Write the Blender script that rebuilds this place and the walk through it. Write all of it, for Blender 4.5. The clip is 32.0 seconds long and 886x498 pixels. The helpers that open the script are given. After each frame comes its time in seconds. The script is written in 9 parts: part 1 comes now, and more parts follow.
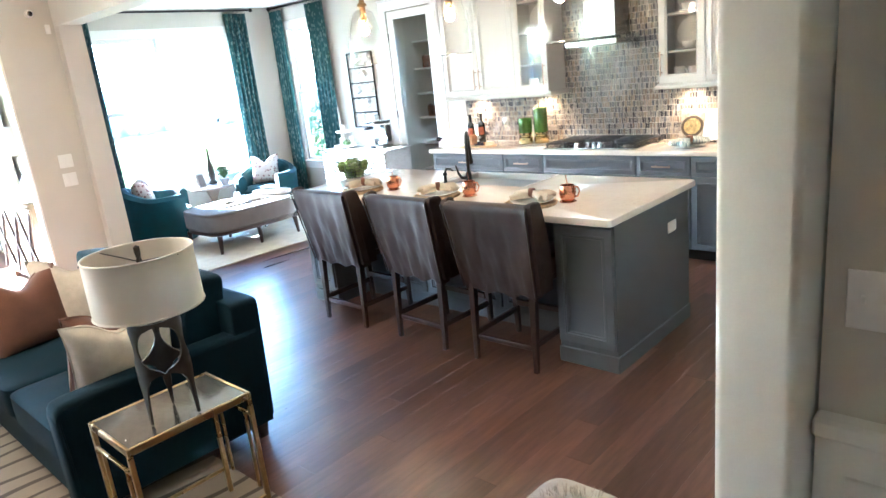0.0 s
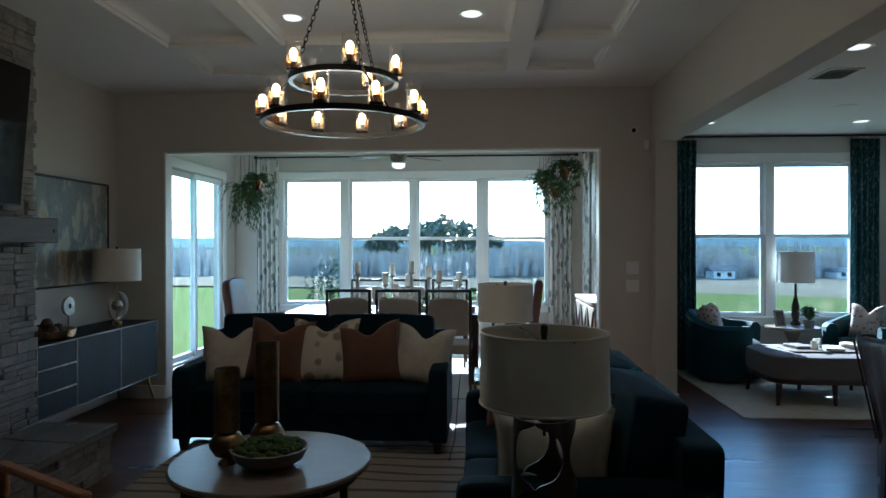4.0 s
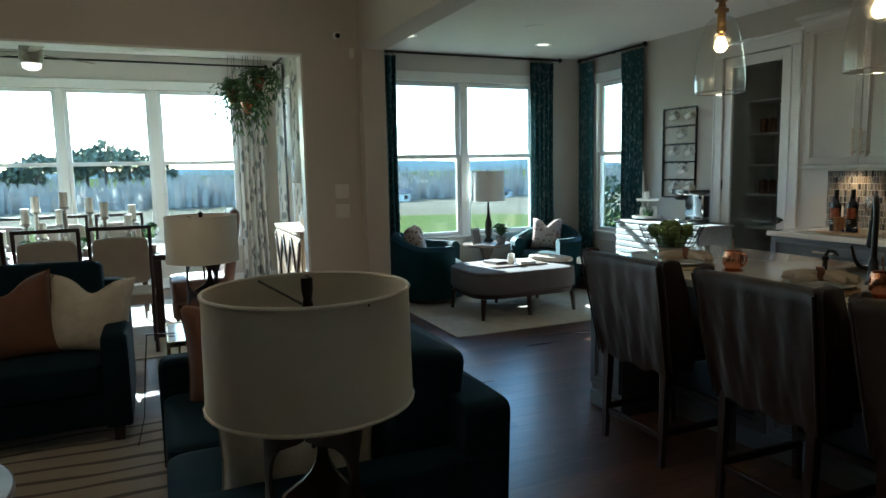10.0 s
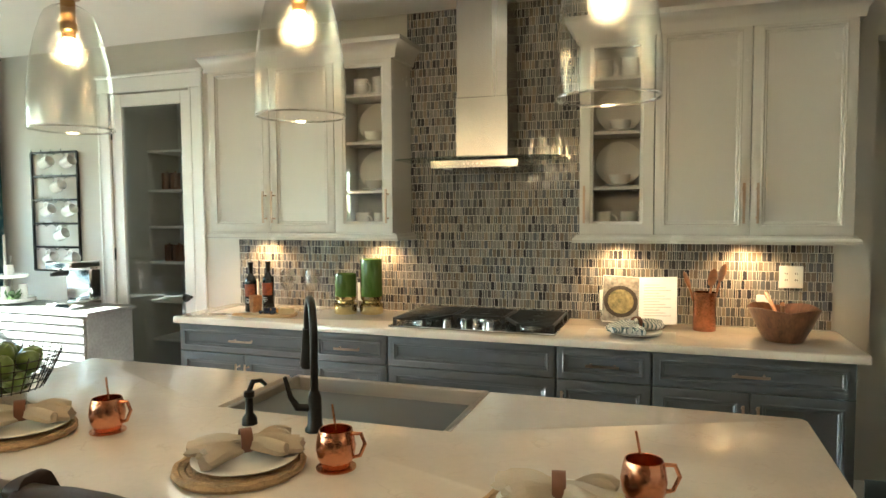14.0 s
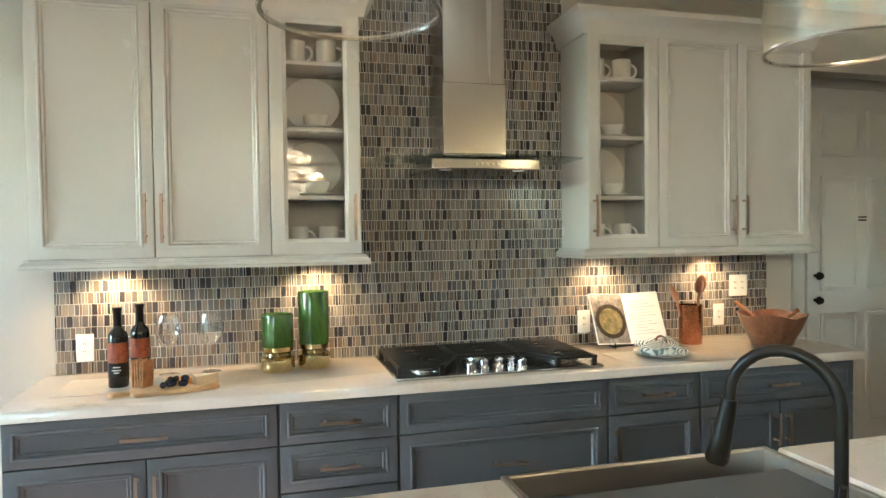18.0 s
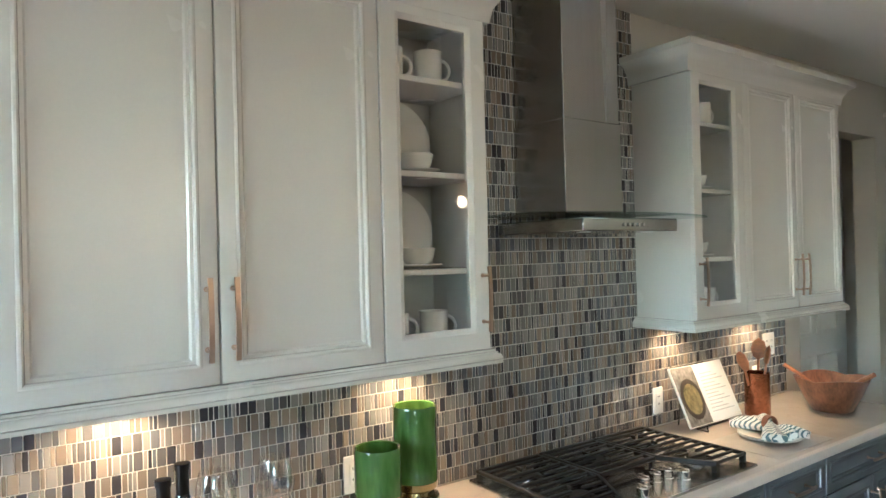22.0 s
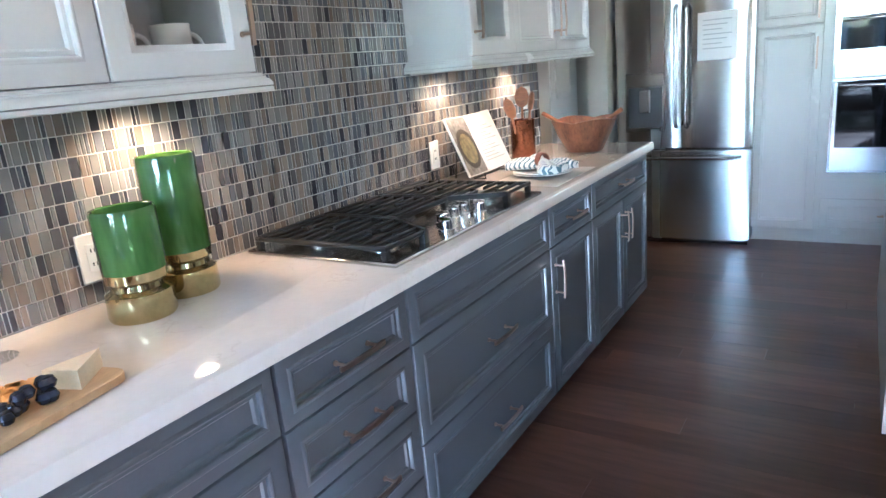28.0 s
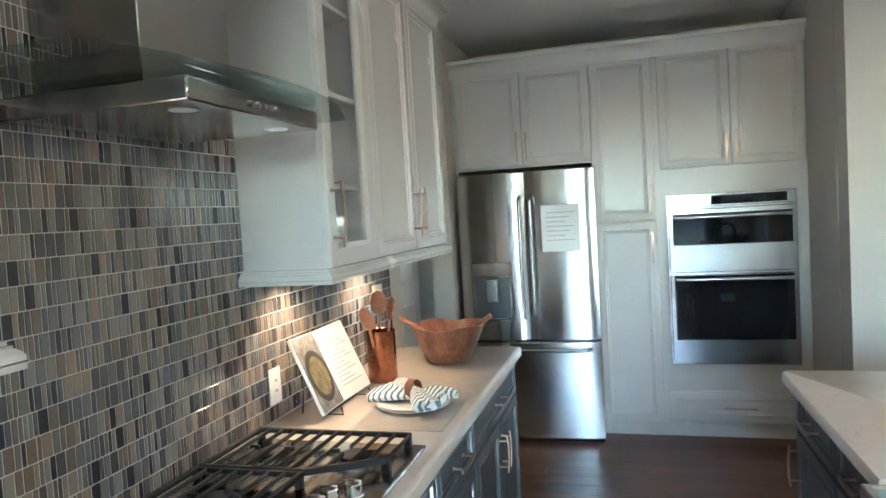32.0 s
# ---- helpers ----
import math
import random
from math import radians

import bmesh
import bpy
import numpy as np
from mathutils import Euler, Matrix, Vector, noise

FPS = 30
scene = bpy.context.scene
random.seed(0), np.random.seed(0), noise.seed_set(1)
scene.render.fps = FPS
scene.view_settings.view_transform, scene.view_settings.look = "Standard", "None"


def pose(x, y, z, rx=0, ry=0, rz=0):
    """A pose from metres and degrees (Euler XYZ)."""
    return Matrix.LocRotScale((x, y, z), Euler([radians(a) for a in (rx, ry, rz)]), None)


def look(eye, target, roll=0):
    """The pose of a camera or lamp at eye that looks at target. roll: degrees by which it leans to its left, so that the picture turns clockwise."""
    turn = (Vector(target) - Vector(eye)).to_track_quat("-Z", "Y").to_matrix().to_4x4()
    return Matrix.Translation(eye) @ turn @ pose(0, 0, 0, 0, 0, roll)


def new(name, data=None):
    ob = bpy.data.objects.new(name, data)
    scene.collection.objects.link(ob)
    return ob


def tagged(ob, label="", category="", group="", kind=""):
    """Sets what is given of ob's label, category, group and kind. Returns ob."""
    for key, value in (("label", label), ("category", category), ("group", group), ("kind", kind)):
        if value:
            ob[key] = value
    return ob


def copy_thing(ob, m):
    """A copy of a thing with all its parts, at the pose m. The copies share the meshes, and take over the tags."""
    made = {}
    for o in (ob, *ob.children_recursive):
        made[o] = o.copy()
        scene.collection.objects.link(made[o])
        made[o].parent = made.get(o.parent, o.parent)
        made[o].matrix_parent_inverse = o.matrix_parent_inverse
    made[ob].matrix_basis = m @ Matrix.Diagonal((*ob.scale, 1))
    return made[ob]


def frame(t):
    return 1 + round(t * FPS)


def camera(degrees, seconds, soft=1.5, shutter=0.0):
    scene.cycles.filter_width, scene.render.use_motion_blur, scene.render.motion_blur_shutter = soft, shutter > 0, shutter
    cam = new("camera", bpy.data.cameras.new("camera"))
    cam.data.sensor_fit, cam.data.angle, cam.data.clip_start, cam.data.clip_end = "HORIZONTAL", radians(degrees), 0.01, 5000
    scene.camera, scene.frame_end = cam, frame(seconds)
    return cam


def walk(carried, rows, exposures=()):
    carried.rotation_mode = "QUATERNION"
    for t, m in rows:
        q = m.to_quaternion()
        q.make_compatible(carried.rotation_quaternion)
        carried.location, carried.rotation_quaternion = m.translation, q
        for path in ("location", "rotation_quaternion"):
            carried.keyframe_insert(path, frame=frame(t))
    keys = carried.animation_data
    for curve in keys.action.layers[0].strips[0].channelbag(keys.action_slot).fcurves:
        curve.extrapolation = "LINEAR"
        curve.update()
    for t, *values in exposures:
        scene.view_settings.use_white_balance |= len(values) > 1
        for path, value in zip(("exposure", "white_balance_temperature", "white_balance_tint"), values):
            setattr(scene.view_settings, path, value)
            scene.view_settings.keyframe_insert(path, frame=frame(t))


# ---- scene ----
cam = camera(67.7, 32.0)
PATH = [
    (0, (0.383, 0.483, 1.762), (-0.948, 1.877, 1.229), -6.2),
    (0.5, (0.401, 0.639, 1.751), (-1.019, 2.003, 1.399), -4.4),
    (1, (0.26, 0.755, 1.673), (-1.222, 2.072, 1.411), -1.6),
    (1.5, (0.142, 0.914, 1.582), (-1.403, 2.174, 1.413), -1.1),
    (2, (0.081, 1.074, 1.471), (-1.641, 2.091, 1.481), -1.5),
    (2.5, (-0.03, 1.172, 1.496), (-1.878, 1.937, 1.486), -2.0),
    (3, (-0.022, 1.246, 1.507), (-1.971, 1.691, 1.465), -0.8),
    (3.5, (-0.016, 1.244, 1.525), (-2.008, 1.415, 1.475), -0.6),
    (4, (-0.015, 1.208, 1.497), (-2.012, 1.091, 1.485), -0.1),
    (4.5, (0.016, 1.155, 1.529), (-1.948, 0.778, 1.49), -0.3),
    (6.5, (-0.267, 0.903, 1.623), (-2.045, -0.013, 1.644), -1.6),
    (7, (-0.424, 0.922, 1.576), (-2.239, 0.082, 1.537), -2.2),
    (7.5, (-0.618, 0.989, 1.564), (-2.501, 0.324, 1.456), -1.8),
    (8, (-0.809, 1.0, 1.555), (-2.76, 0.578, 1.434), -1.3),
    (8.5, (-0.898, 0.983, 1.537), (-2.887, 0.818, 1.409), -1.5),
    (9, (-0.886, 1.032, 1.499), (-2.879, 1.104, 1.344), -2.0),
    (9.5, (-0.846, 1.058, 1.48), (-2.786, 1.503, 1.289), -1.9),
    (10, (-0.778, 1.144, 1.453), (-2.598, 1.936, 1.212), -1.2),
    (10.5, (-0.711, 1.224, 1.445), (-2.346, 2.342, 1.168), -1.8),
    (11, (-0.637, 1.338, 1.467), (-2.133, 2.631, 1.161), -2.6),
    (11.5, (-0.664, 1.432, 1.477), (-1.93, 2.948, 1.164), -2.4),
    (12, (-0.852, 1.561, 1.5), (-1.922, 3.226, 1.212), -2.8),
    (12.5, (-1.018, 1.733, 1.516), (-1.964, 3.481, 1.297), -2.5),
    (13, (-1.246, 1.898, 1.539), (-2.103, 3.697, 1.368), -1.4),
    (13.5, (-1.463, 2.094, 1.541), (-2.171, 3.957, 1.38), -0.8),
    (14, (-1.652, 2.296, 1.555), (-2.297, 4.186, 1.44), -0.3),
    (14.5, (-1.922, 2.497, 1.553), (-2.452, 4.423, 1.447), -0.7),
    (16.5, (-2.809, 3.012, 1.522), (-2.84, 5.009, 1.411), -1.2),
    (17, (-3.061, 3.083, 1.496), (-2.85, 5.072, 1.478), -1.1),
    (17.5, (-3.297, 3.052, 1.535), (-2.946, 5.02, 1.505), -0.2),
    (18, (-3.603, 3.027, 1.52), (-3.089, 4.959, 1.466), -0.7),
    (18.5, (-3.887, 3.137, 1.534), (-3.208, 5.018, 1.511), -0.5),
    (19, (-4.176, 3.151, 1.487), (-3.405, 4.995, 1.418), -1.1),
    (19.5, (-4.411, 3.214, 1.499), (-3.538, 5.004, 1.324), -0.9),
    (20, (-4.621, 3.401, 1.522), (-3.631, 5.129, 1.331), -0.6),
    (20.5, (-4.612, 3.621, 1.571), (-3.579, 5.323, 1.379), -0.9),
    (21, (-4.617, 3.87, 1.682), (-3.561, 5.559, 1.512), -0.5),
    (21.5, (-4.612, 4.128, 1.733), (-3.45, 5.754, 1.664), -1.0),
    (22, (-4.524, 4.302, 1.731), (-3.366, 5.933, 1.742), -1.4),
    (22.5, (-4.465, 4.493, 1.694), (-3.212, 6.052, 1.727), -1.0),
    (23, (-4.442, 4.615, 1.627), (-3.103, 6.1, 1.614), -0.7),
    (23.5, (-4.448, 4.655, 1.578), (-3.053, 6.086, 1.5), -0.0),
    (24, (-4.506, 4.619, 1.507), (-3.163, 6.085, 1.295), -0.7),
    (24.5, (-4.592, 4.526, 1.491), (-3.245, 5.979, 1.223), -1.1),
    (26.5, (-4.987, 4.486, 1.425), (-3.438, 5.729, 1.193), -1.4),
    (27, (-4.906, 4.474, 1.389), (-3.275, 5.597, 1.11), -2.0),
    (27.5, (-4.646, 4.533, 1.382), (-3.002, 5.592, 0.964), -4.6),
    (28, (-4.391, 4.652, 1.398), (-2.773, 5.7, 0.867), -5.3),
    (28.5, (-4.126, 4.832, 1.387), (-2.486, 5.844, 0.856), -5.9),
    (29, (-3.896, 4.956, 1.388), (-2.349, 6.109, 0.86), -7.3),
    (29.5, (-3.731, 5.105, 1.365), (-2.229, 6.293, 0.789), -6.7),
    (30, (-3.657, 5.198, 1.345), (-2.126, 6.312, 0.702), -6.4),
    (30.5, (-3.67, 5.187, 1.385), (-2.035, 6.181, 0.802), -5.3),
    (31, (-3.795, 5.08, 1.465), (-2.026, 5.912, 1.042), -4.7),
    (31.5, (-3.88, 5.022, 1.539), (-2.0, 5.678, 1.342), -4.0),
    (32, (-3.911, 5.055, 1.566), (-1.99, 5.601, 1.461), -3.4),
]
EXPOSURES = [
    (0.0, 6.2, 4720, 4), (1.0, 4.65, 4700, 6), (2.0, 3.95, 4650, 0), (3.0, 3.08, 4620, -1), (4.0, 2.56, 4500, -1), (7.0, 3.5, 5100, -2), (8.0, 3.26, 5000, -5), (9.0, 2.88, 4950, -8), (10.5, 3.18, 5050, -6), (11.0, 4.02, 5350, -2), (12.0, 4.62, 5450, -6), (13.5, 4.85, 5700, -6), (17.0, 4.98, 5250, -4), (21.0, 4.88, 4850, 0), (23.0, 4.74, 4650, 3), (24.5, 4.78, 4500, 9), (27.0, 4.93, 4420, 7), (28.0, 5.15, 4350, 8), (29.0, 5.25, 4600, 2), (30.0, 5.05, 4780, 0), (31.0, 5.35, 4350, 0), (32.0, 4.95, 4620, 2),
]
walk(cam, [(t, look(eye, target, roll)) for t, eye, target, roll in PATH], EXPOSURES)

# ---- light ----
world = bpy.data.worlds.new("sky")
scene.world = world
world.use_nodes = True
wn = world.node_tree.nodes
sky = wn.new("ShaderNodeTexSky")
sky.sky_type = "NISHITA"
sky.sun_disc = False
SUN_TO = Vector((-2.33, -0.56, 1.2)).normalized()
sky.sun_elevation = math.asin(SUN_TO.z)
sky.sun_rotation = math.atan2(SUN_TO.x, SUN_TO.y)
world.node_tree.links.new(sky.outputs[0], wn["Background"].inputs[0])
wn["Background"].inputs[1].default_value = 0.15
sky.dust_density, sky.air_density = 0.4, 1.0
sun_data = bpy.data.lights.new("sun", "SUN")
sun_data.energy, sun_data.angle, sun_data.color = 5.0, radians(0.5), (1.0, 0.93, 0.82)
sun = new("sun", sun_data)
sun.matrix_world = look((0, 0, 20), Vector((0, 0, 20)) - SUN_TO)


def lamp(name, kind, place, energy, color, size=0.03, target=None, spot=100):
    d = bpy.data.lights.new(name, kind)
    d.energy, d.color = energy, color
    d.shadow_soft_size = size
    if kind == "SPOT":
        d.spot_size, d.spot_blend = radians(spot), 0.6
    ob = new(name, d)
    ob.matrix_world = look(place, target or (place[0], place[1] + 0.001, place[2] - 1))
    return ob


WARM = (1.0, 0.62, 0.3)
CHAND_W = 1.4
CAN_W, CAN_C = 0.3, (1.0, 0.87, 0.7)


# ---- materials ----
def node_mat(name, color, rough=0.5, metal=0.0, vary=0.12, scale=6.0, fine=60.0, bump=0.05, spec=0.5, rand=0.0, stretch=(1, 1, 1), dark=None, coat=0.0, island=0.0, sheen=0.0):
    """Base colour broken up at two scales, with fine relief; rand: spread of brightness from piece to piece."""
    m = bpy.data.materials.new(name)
    m.use_nodes = True
    n, l = m.node_tree.nodes, m.node_tree.links
    b = n["Principled BSDF"]
    tc = n.new("ShaderNodeTexCoord")
    mp = n.new("ShaderNodeMapping")
    mp.inputs["Scale"].default_value = stretch
    l.new(tc.outputs["Object"], mp.inputs[0])
    na, nb = n.new("ShaderNodeTexNoise"), n.new("ShaderNodeTexNoise")
    na.inputs["Scale"].default_value, nb.inputs["Scale"].default_value = scale, fine
    na.inputs["Detail"].default_value, nb.inputs["Detail"].default_value = 3, 4
    for t in (na, nb):
        l.new(mp.outputs[0], t.inputs["Vector"])
    ramp = n.new("ShaderNodeMix")
    ramp.data_type = "RGBA"
    c = Vector(color)
    d = Vector(dark) if dark else c * (1 - 2 * vary)
    hi = c if dark else c * (1 + vary)
    ramp.inputs[6].default_value = (*d, 1)
    ramp.inputs[7].default_value = (*hi, 1)
    mixf = n.new("ShaderNodeMath")
    mixf.operation = "MULTIPLY_ADD"
    mixf.inputs[1].default_value = 0.6
    l.new(na.outputs[0], mixf.inputs[0])
    sc = n.new("ShaderNodeMath")
    sc.operation = "MULTIPLY"
    sc.inputs[1].default_value = 0.4
    l.new(nb.outputs[0], sc.inputs[0])
    l.new(sc.outputs[0], mixf.inputs[2])
    st = n.new("ShaderNodeMapRange")
    st.inputs[1].default_value, st.inputs[2].default_value = 0.3, 0.7
    l.new(mixf.outputs[0], st.inputs[0])
    l.new(st.outputs[0], ramp.inputs[0])
    out = ramp.outputs[2]
    if rand or island:
        hs = n.new("ShaderNodeHueSaturation")
        mr = n.new("ShaderNodeMapRange")
        amount = rand or island
        mr.inputs[3].default_value, mr.inputs[4].default_value = 1 - amount, 1 + amount
        if rand:
            l.new(n.new("ShaderNodeObjectInfo").outputs["Random"], mr.inputs[0])
        else:
            l.new(n.new("ShaderNodeNewGeometry").outputs["Random Per Island"], mr.inputs[0])
        l.new(mr.outputs[0], hs.inputs["Value"])
        l.new(out, hs.inputs["Color"])
        out = hs.outputs[0]
    l.new(out, b.inputs["Base Color"])
    b.inputs["Roughness"].default_value, b.inputs["Metallic"].default_value = rough, metal
    b.inputs["Specular IOR Level"].default_value = spec
    if coat:
        b.inputs["Coat Weight"].default_value, b.inputs["Coat Roughness"].default_value = coat, 0.08
    if sheen:
        b.inputs["Sheen Weight"].default_value, b.inputs["Sheen Roughness"].default_value = sheen, 0.4
    if rough > 0.08:
        rr = n.new("ShaderNodeMapRange")
        rr.inputs[3].default_value, rr.inputs[4].default_value = rough * 0.85, min(1, rough * 1.15)
        l.new(na.outputs[0], rr.inputs[0])
        l.new(rr.outputs[0], b.inputs["Roughness"])
    if bump:
        bp = n.new("ShaderNodeBump")
        bp.inputs["Strength"].default_value, bp.inputs["Distance"].default_value = bump, 0.004
        l.new(nb.outputs[0], bp.inputs["Height"])
        l.new(bp.outputs[0], b.inputs["Normal"])
    return m


def glow_mat(name, color, strength):
    m = bpy.data.materials.new(name)
    m.use_nodes = True
    b = m.node_tree.nodes["Principled BSDF"]
    b.inputs["Base Color"].default_value = (*color, 1)
    b.inputs["Emission Color"].default_value, b.inputs["Emission Strength"].default_value = (*color, 1), strength
    return m


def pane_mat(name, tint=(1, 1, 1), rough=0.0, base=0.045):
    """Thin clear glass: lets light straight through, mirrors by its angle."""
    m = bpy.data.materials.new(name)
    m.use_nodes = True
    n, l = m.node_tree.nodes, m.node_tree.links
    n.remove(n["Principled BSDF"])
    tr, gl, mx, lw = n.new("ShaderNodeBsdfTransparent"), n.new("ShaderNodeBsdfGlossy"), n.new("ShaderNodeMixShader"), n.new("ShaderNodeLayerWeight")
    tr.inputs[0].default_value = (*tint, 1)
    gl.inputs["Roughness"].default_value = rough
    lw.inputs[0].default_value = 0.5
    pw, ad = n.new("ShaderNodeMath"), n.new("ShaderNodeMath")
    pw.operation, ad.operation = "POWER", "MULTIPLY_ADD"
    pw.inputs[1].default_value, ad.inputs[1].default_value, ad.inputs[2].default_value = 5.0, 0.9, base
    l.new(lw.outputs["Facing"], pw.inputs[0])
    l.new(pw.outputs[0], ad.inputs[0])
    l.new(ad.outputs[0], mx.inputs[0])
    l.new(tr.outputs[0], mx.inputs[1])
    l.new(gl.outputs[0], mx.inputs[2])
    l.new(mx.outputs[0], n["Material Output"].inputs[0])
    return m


M_WALL = node_mat("greige_wall_paint", (0.56, 0.525, 0.47), 0.75, vary=0.03, scale=1.5, fine=220, bump=0.08)
M_CEIL = node_mat("ceiling_paint", (0.78, 0.76, 0.72), 0.85, vary=0.02, scale=1.5, fine=160, bump=0.12)
M_TRIM = node_mat("white_trim_paint", (0.8, 0.79, 0.76), 0.4, vary=0.02, scale=2, fine=90, bump=0.02)
M_VINYL = node_mat("white_vinyl", (0.82, 0.83, 0.83), 0.35, vary=0.02, scale=3, bump=0.01)
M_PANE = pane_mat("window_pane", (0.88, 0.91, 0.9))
M_CAB = node_mat("greige_cabinet_paint", (0.57, 0.55, 0.51), 0.26, vary=0.02, scale=3, fine=120, bump=0.02)
M_BASE = node_mat("slate_cabinet_paint", (0.09, 0.1, 0.112), 0.4, vary=0.06, scale=3, fine=120, bump=0.02)
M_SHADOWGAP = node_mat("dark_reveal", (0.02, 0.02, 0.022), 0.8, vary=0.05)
def quartz_mat():
    """Cream quartz with faint broken brown veins."""
    m = node_mat("white_quartz", (0.68, 0.615, 0.55), 0.085, vary=0.03, scale=9, fine=55, bump=0.0, spec=0.8)
    n, l = m.node_tree.nodes, m.node_tree.links
    b = n["Principled BSDF"]
    wp, vo, ed, gate, mul, mx = n.new("ShaderNodeTexNoise"), n.new("ShaderNodeTexVoronoi"), n.new("ShaderNodeMapRange"), n.new("ShaderNodeMapRange"), n.new("ShaderNodeMath"), n.new("ShaderNodeMix")
    wp.inputs["Scale"].default_value, wp.inputs["Detail"].default_value = 9, 5
    vo.feature = "DISTANCE_TO_EDGE"
    vo.inputs["Scale"].default_value = 4.0
    add = n.new("ShaderNodeMixRGB")
    add.blend_type = "ADD"
    add.inputs[0].default_value = 0.3
    l.new(n["Texture Coordinate"].outputs["Object"], add.inputs[1])
    l.new(n["Texture Coordinate"].outputs["Object"], wp.inputs["Vector"])
    l.new(wp.outputs[1], add.inputs[2])
    l.new(add.outputs[0], vo.inputs["Vector"])
    ed.inputs[1].default_value, ed.inputs[2].default_value, ed.inputs[3].default_value, ed.inputs[4].default_value = 0.0, 0.022, 0.28, 0.0
    l.new(vo.outputs["Distance"], ed.inputs[0])
    gate.inputs[1].default_value, gate.inputs[2].default_value = 0.46, 0.62
    l.new(wp.outputs[0], gate.inputs[0])
    mul.operation = "MULTIPLY"
    l.new(ed.outputs[0], mul.inputs[0])
    l.new(gate.outputs[0], mul.inputs[1])
    mx.data_type = "RGBA"
    l.new(mul.outputs[0], mx.inputs[0])
    l.new(b.inputs["Base Color"].links[0].from_socket, mx.inputs[6])
    mx.inputs[7].default_value = (0.4, 0.33, 0.26, 1)
    l.new(mx.outputs[2], b.inputs["Base Color"])
    return m


M_QUARTZ = quartz_mat()
M_FRIDGE = node_mat("polished_door_steel", (0.55, 0.545, 0.53), 0.26, metal=1.0, vary=0.05, scale=5, fine=40, bump=0.004, stretch=(1, 1, 0.02))
# brushed crosswise: reflections draw out up and down
grain = M_FRIDGE.node_tree.nodes.new("ShaderNodeTangent")
grain.direction_type, grain.axis = "RADIAL", "X"
M_FRIDGE.node_tree.nodes["Principled BSDF"].inputs["Anisotropic"].default_value = 0.9
M_FRIDGE.node_tree.links.new(grain.outputs[0], M_FRIDGE.node_tree.nodes["Principled BSDF"].inputs["Tangent"])
M_STEEL = node_mat("brushed_steel", (0.46, 0.455, 0.445), 0.26, metal=1.0, vary=0.05, scale=5, fine=40, bump=0.015, stretch=(1, 1, 0.02))
M_STEELH = node_mat("brushed_steel_level", (0.5, 0.495, 0.48), 0.18, metal=1.0, vary=0.05, scale=5, fine=40, bump=0.015, stretch=(0.03, 0.03, 1))
M_CHROME = node_mat("polished_chrome", (0.75, 0.75, 0.75), 0.06, metal=1.0, vary=0.02, bump=0)
M_NICKEL = node_mat("satin_champagne_nickel", (0.46, 0.34, 0.26), 0.33, metal=1.0, vary=0.04, fine=90, bump=0.01)
M_IRON = node_mat("black_cast_iron", (0.012, 0.012, 0.012), 0.5, vary=0.2, scale=20, fine=200, bump=0.12)
M_BLACKGLASS = node_mat("black_glass", (0.008, 0.008, 0.009), 0.04, vary=0.05, bump=0)
M_BLACK = node_mat("black_bronze_metal", (0.02, 0.018, 0.016), 0.32, metal=0.6, vary=0.1, scale=10, bump=0.02)
M_BRONZE = node_mat("aged_brass", (0.33, 0.21, 0.1), 0.3, metal=1.0, vary=0.2, scale=14, fine=80, bump=0.03)
M_CLEAR = pane_mat("clear_glass")
M_WHITE_DISH = node_mat("white_china", (0.8, 0.78, 0.73), 0.15, vary=0.02, bump=0.0)
M_PLASTIC = node_mat("white_plastic", (0.8, 0.79, 0.76), 0.3, vary=0.02, bump=0.0)
M_TEAL = node_mat("dark_teal_velvet", (0.003, 0.0145, 0.0235), 0.85, vary=0.25, scale=5, fine=240, bump=0.12, sheen=0.015, spec=0.15)
M_FLOORGAP = node_mat("floor_gap", (0.02, 0.012, 0.009), 0.9, vary=0.1)
M_BULB = glow_mat("filament_glow", (1.0, 0.6, 0.26), 4.5)
M_CAN = glow_mat("downlight_glow", (1.0, 0.84, 0.62), 0.2)
M_PUCK = glow_mat("puck_light_glow", (1.0, 0.7, 0.4), 0.03)


def plank_mat():
    """Hickory boards: long grain, each board its own tone."""
    m = node_mat("hand_scraped_hickory", (0.118, 0.057, 0.038), 0.29, vary=0.3, scale=5, fine=40, bump=0.02, rand=0.28, stretch=(1, 0.12, 1), spec=0.5)
    return m


M_PLANK = plank_mat()


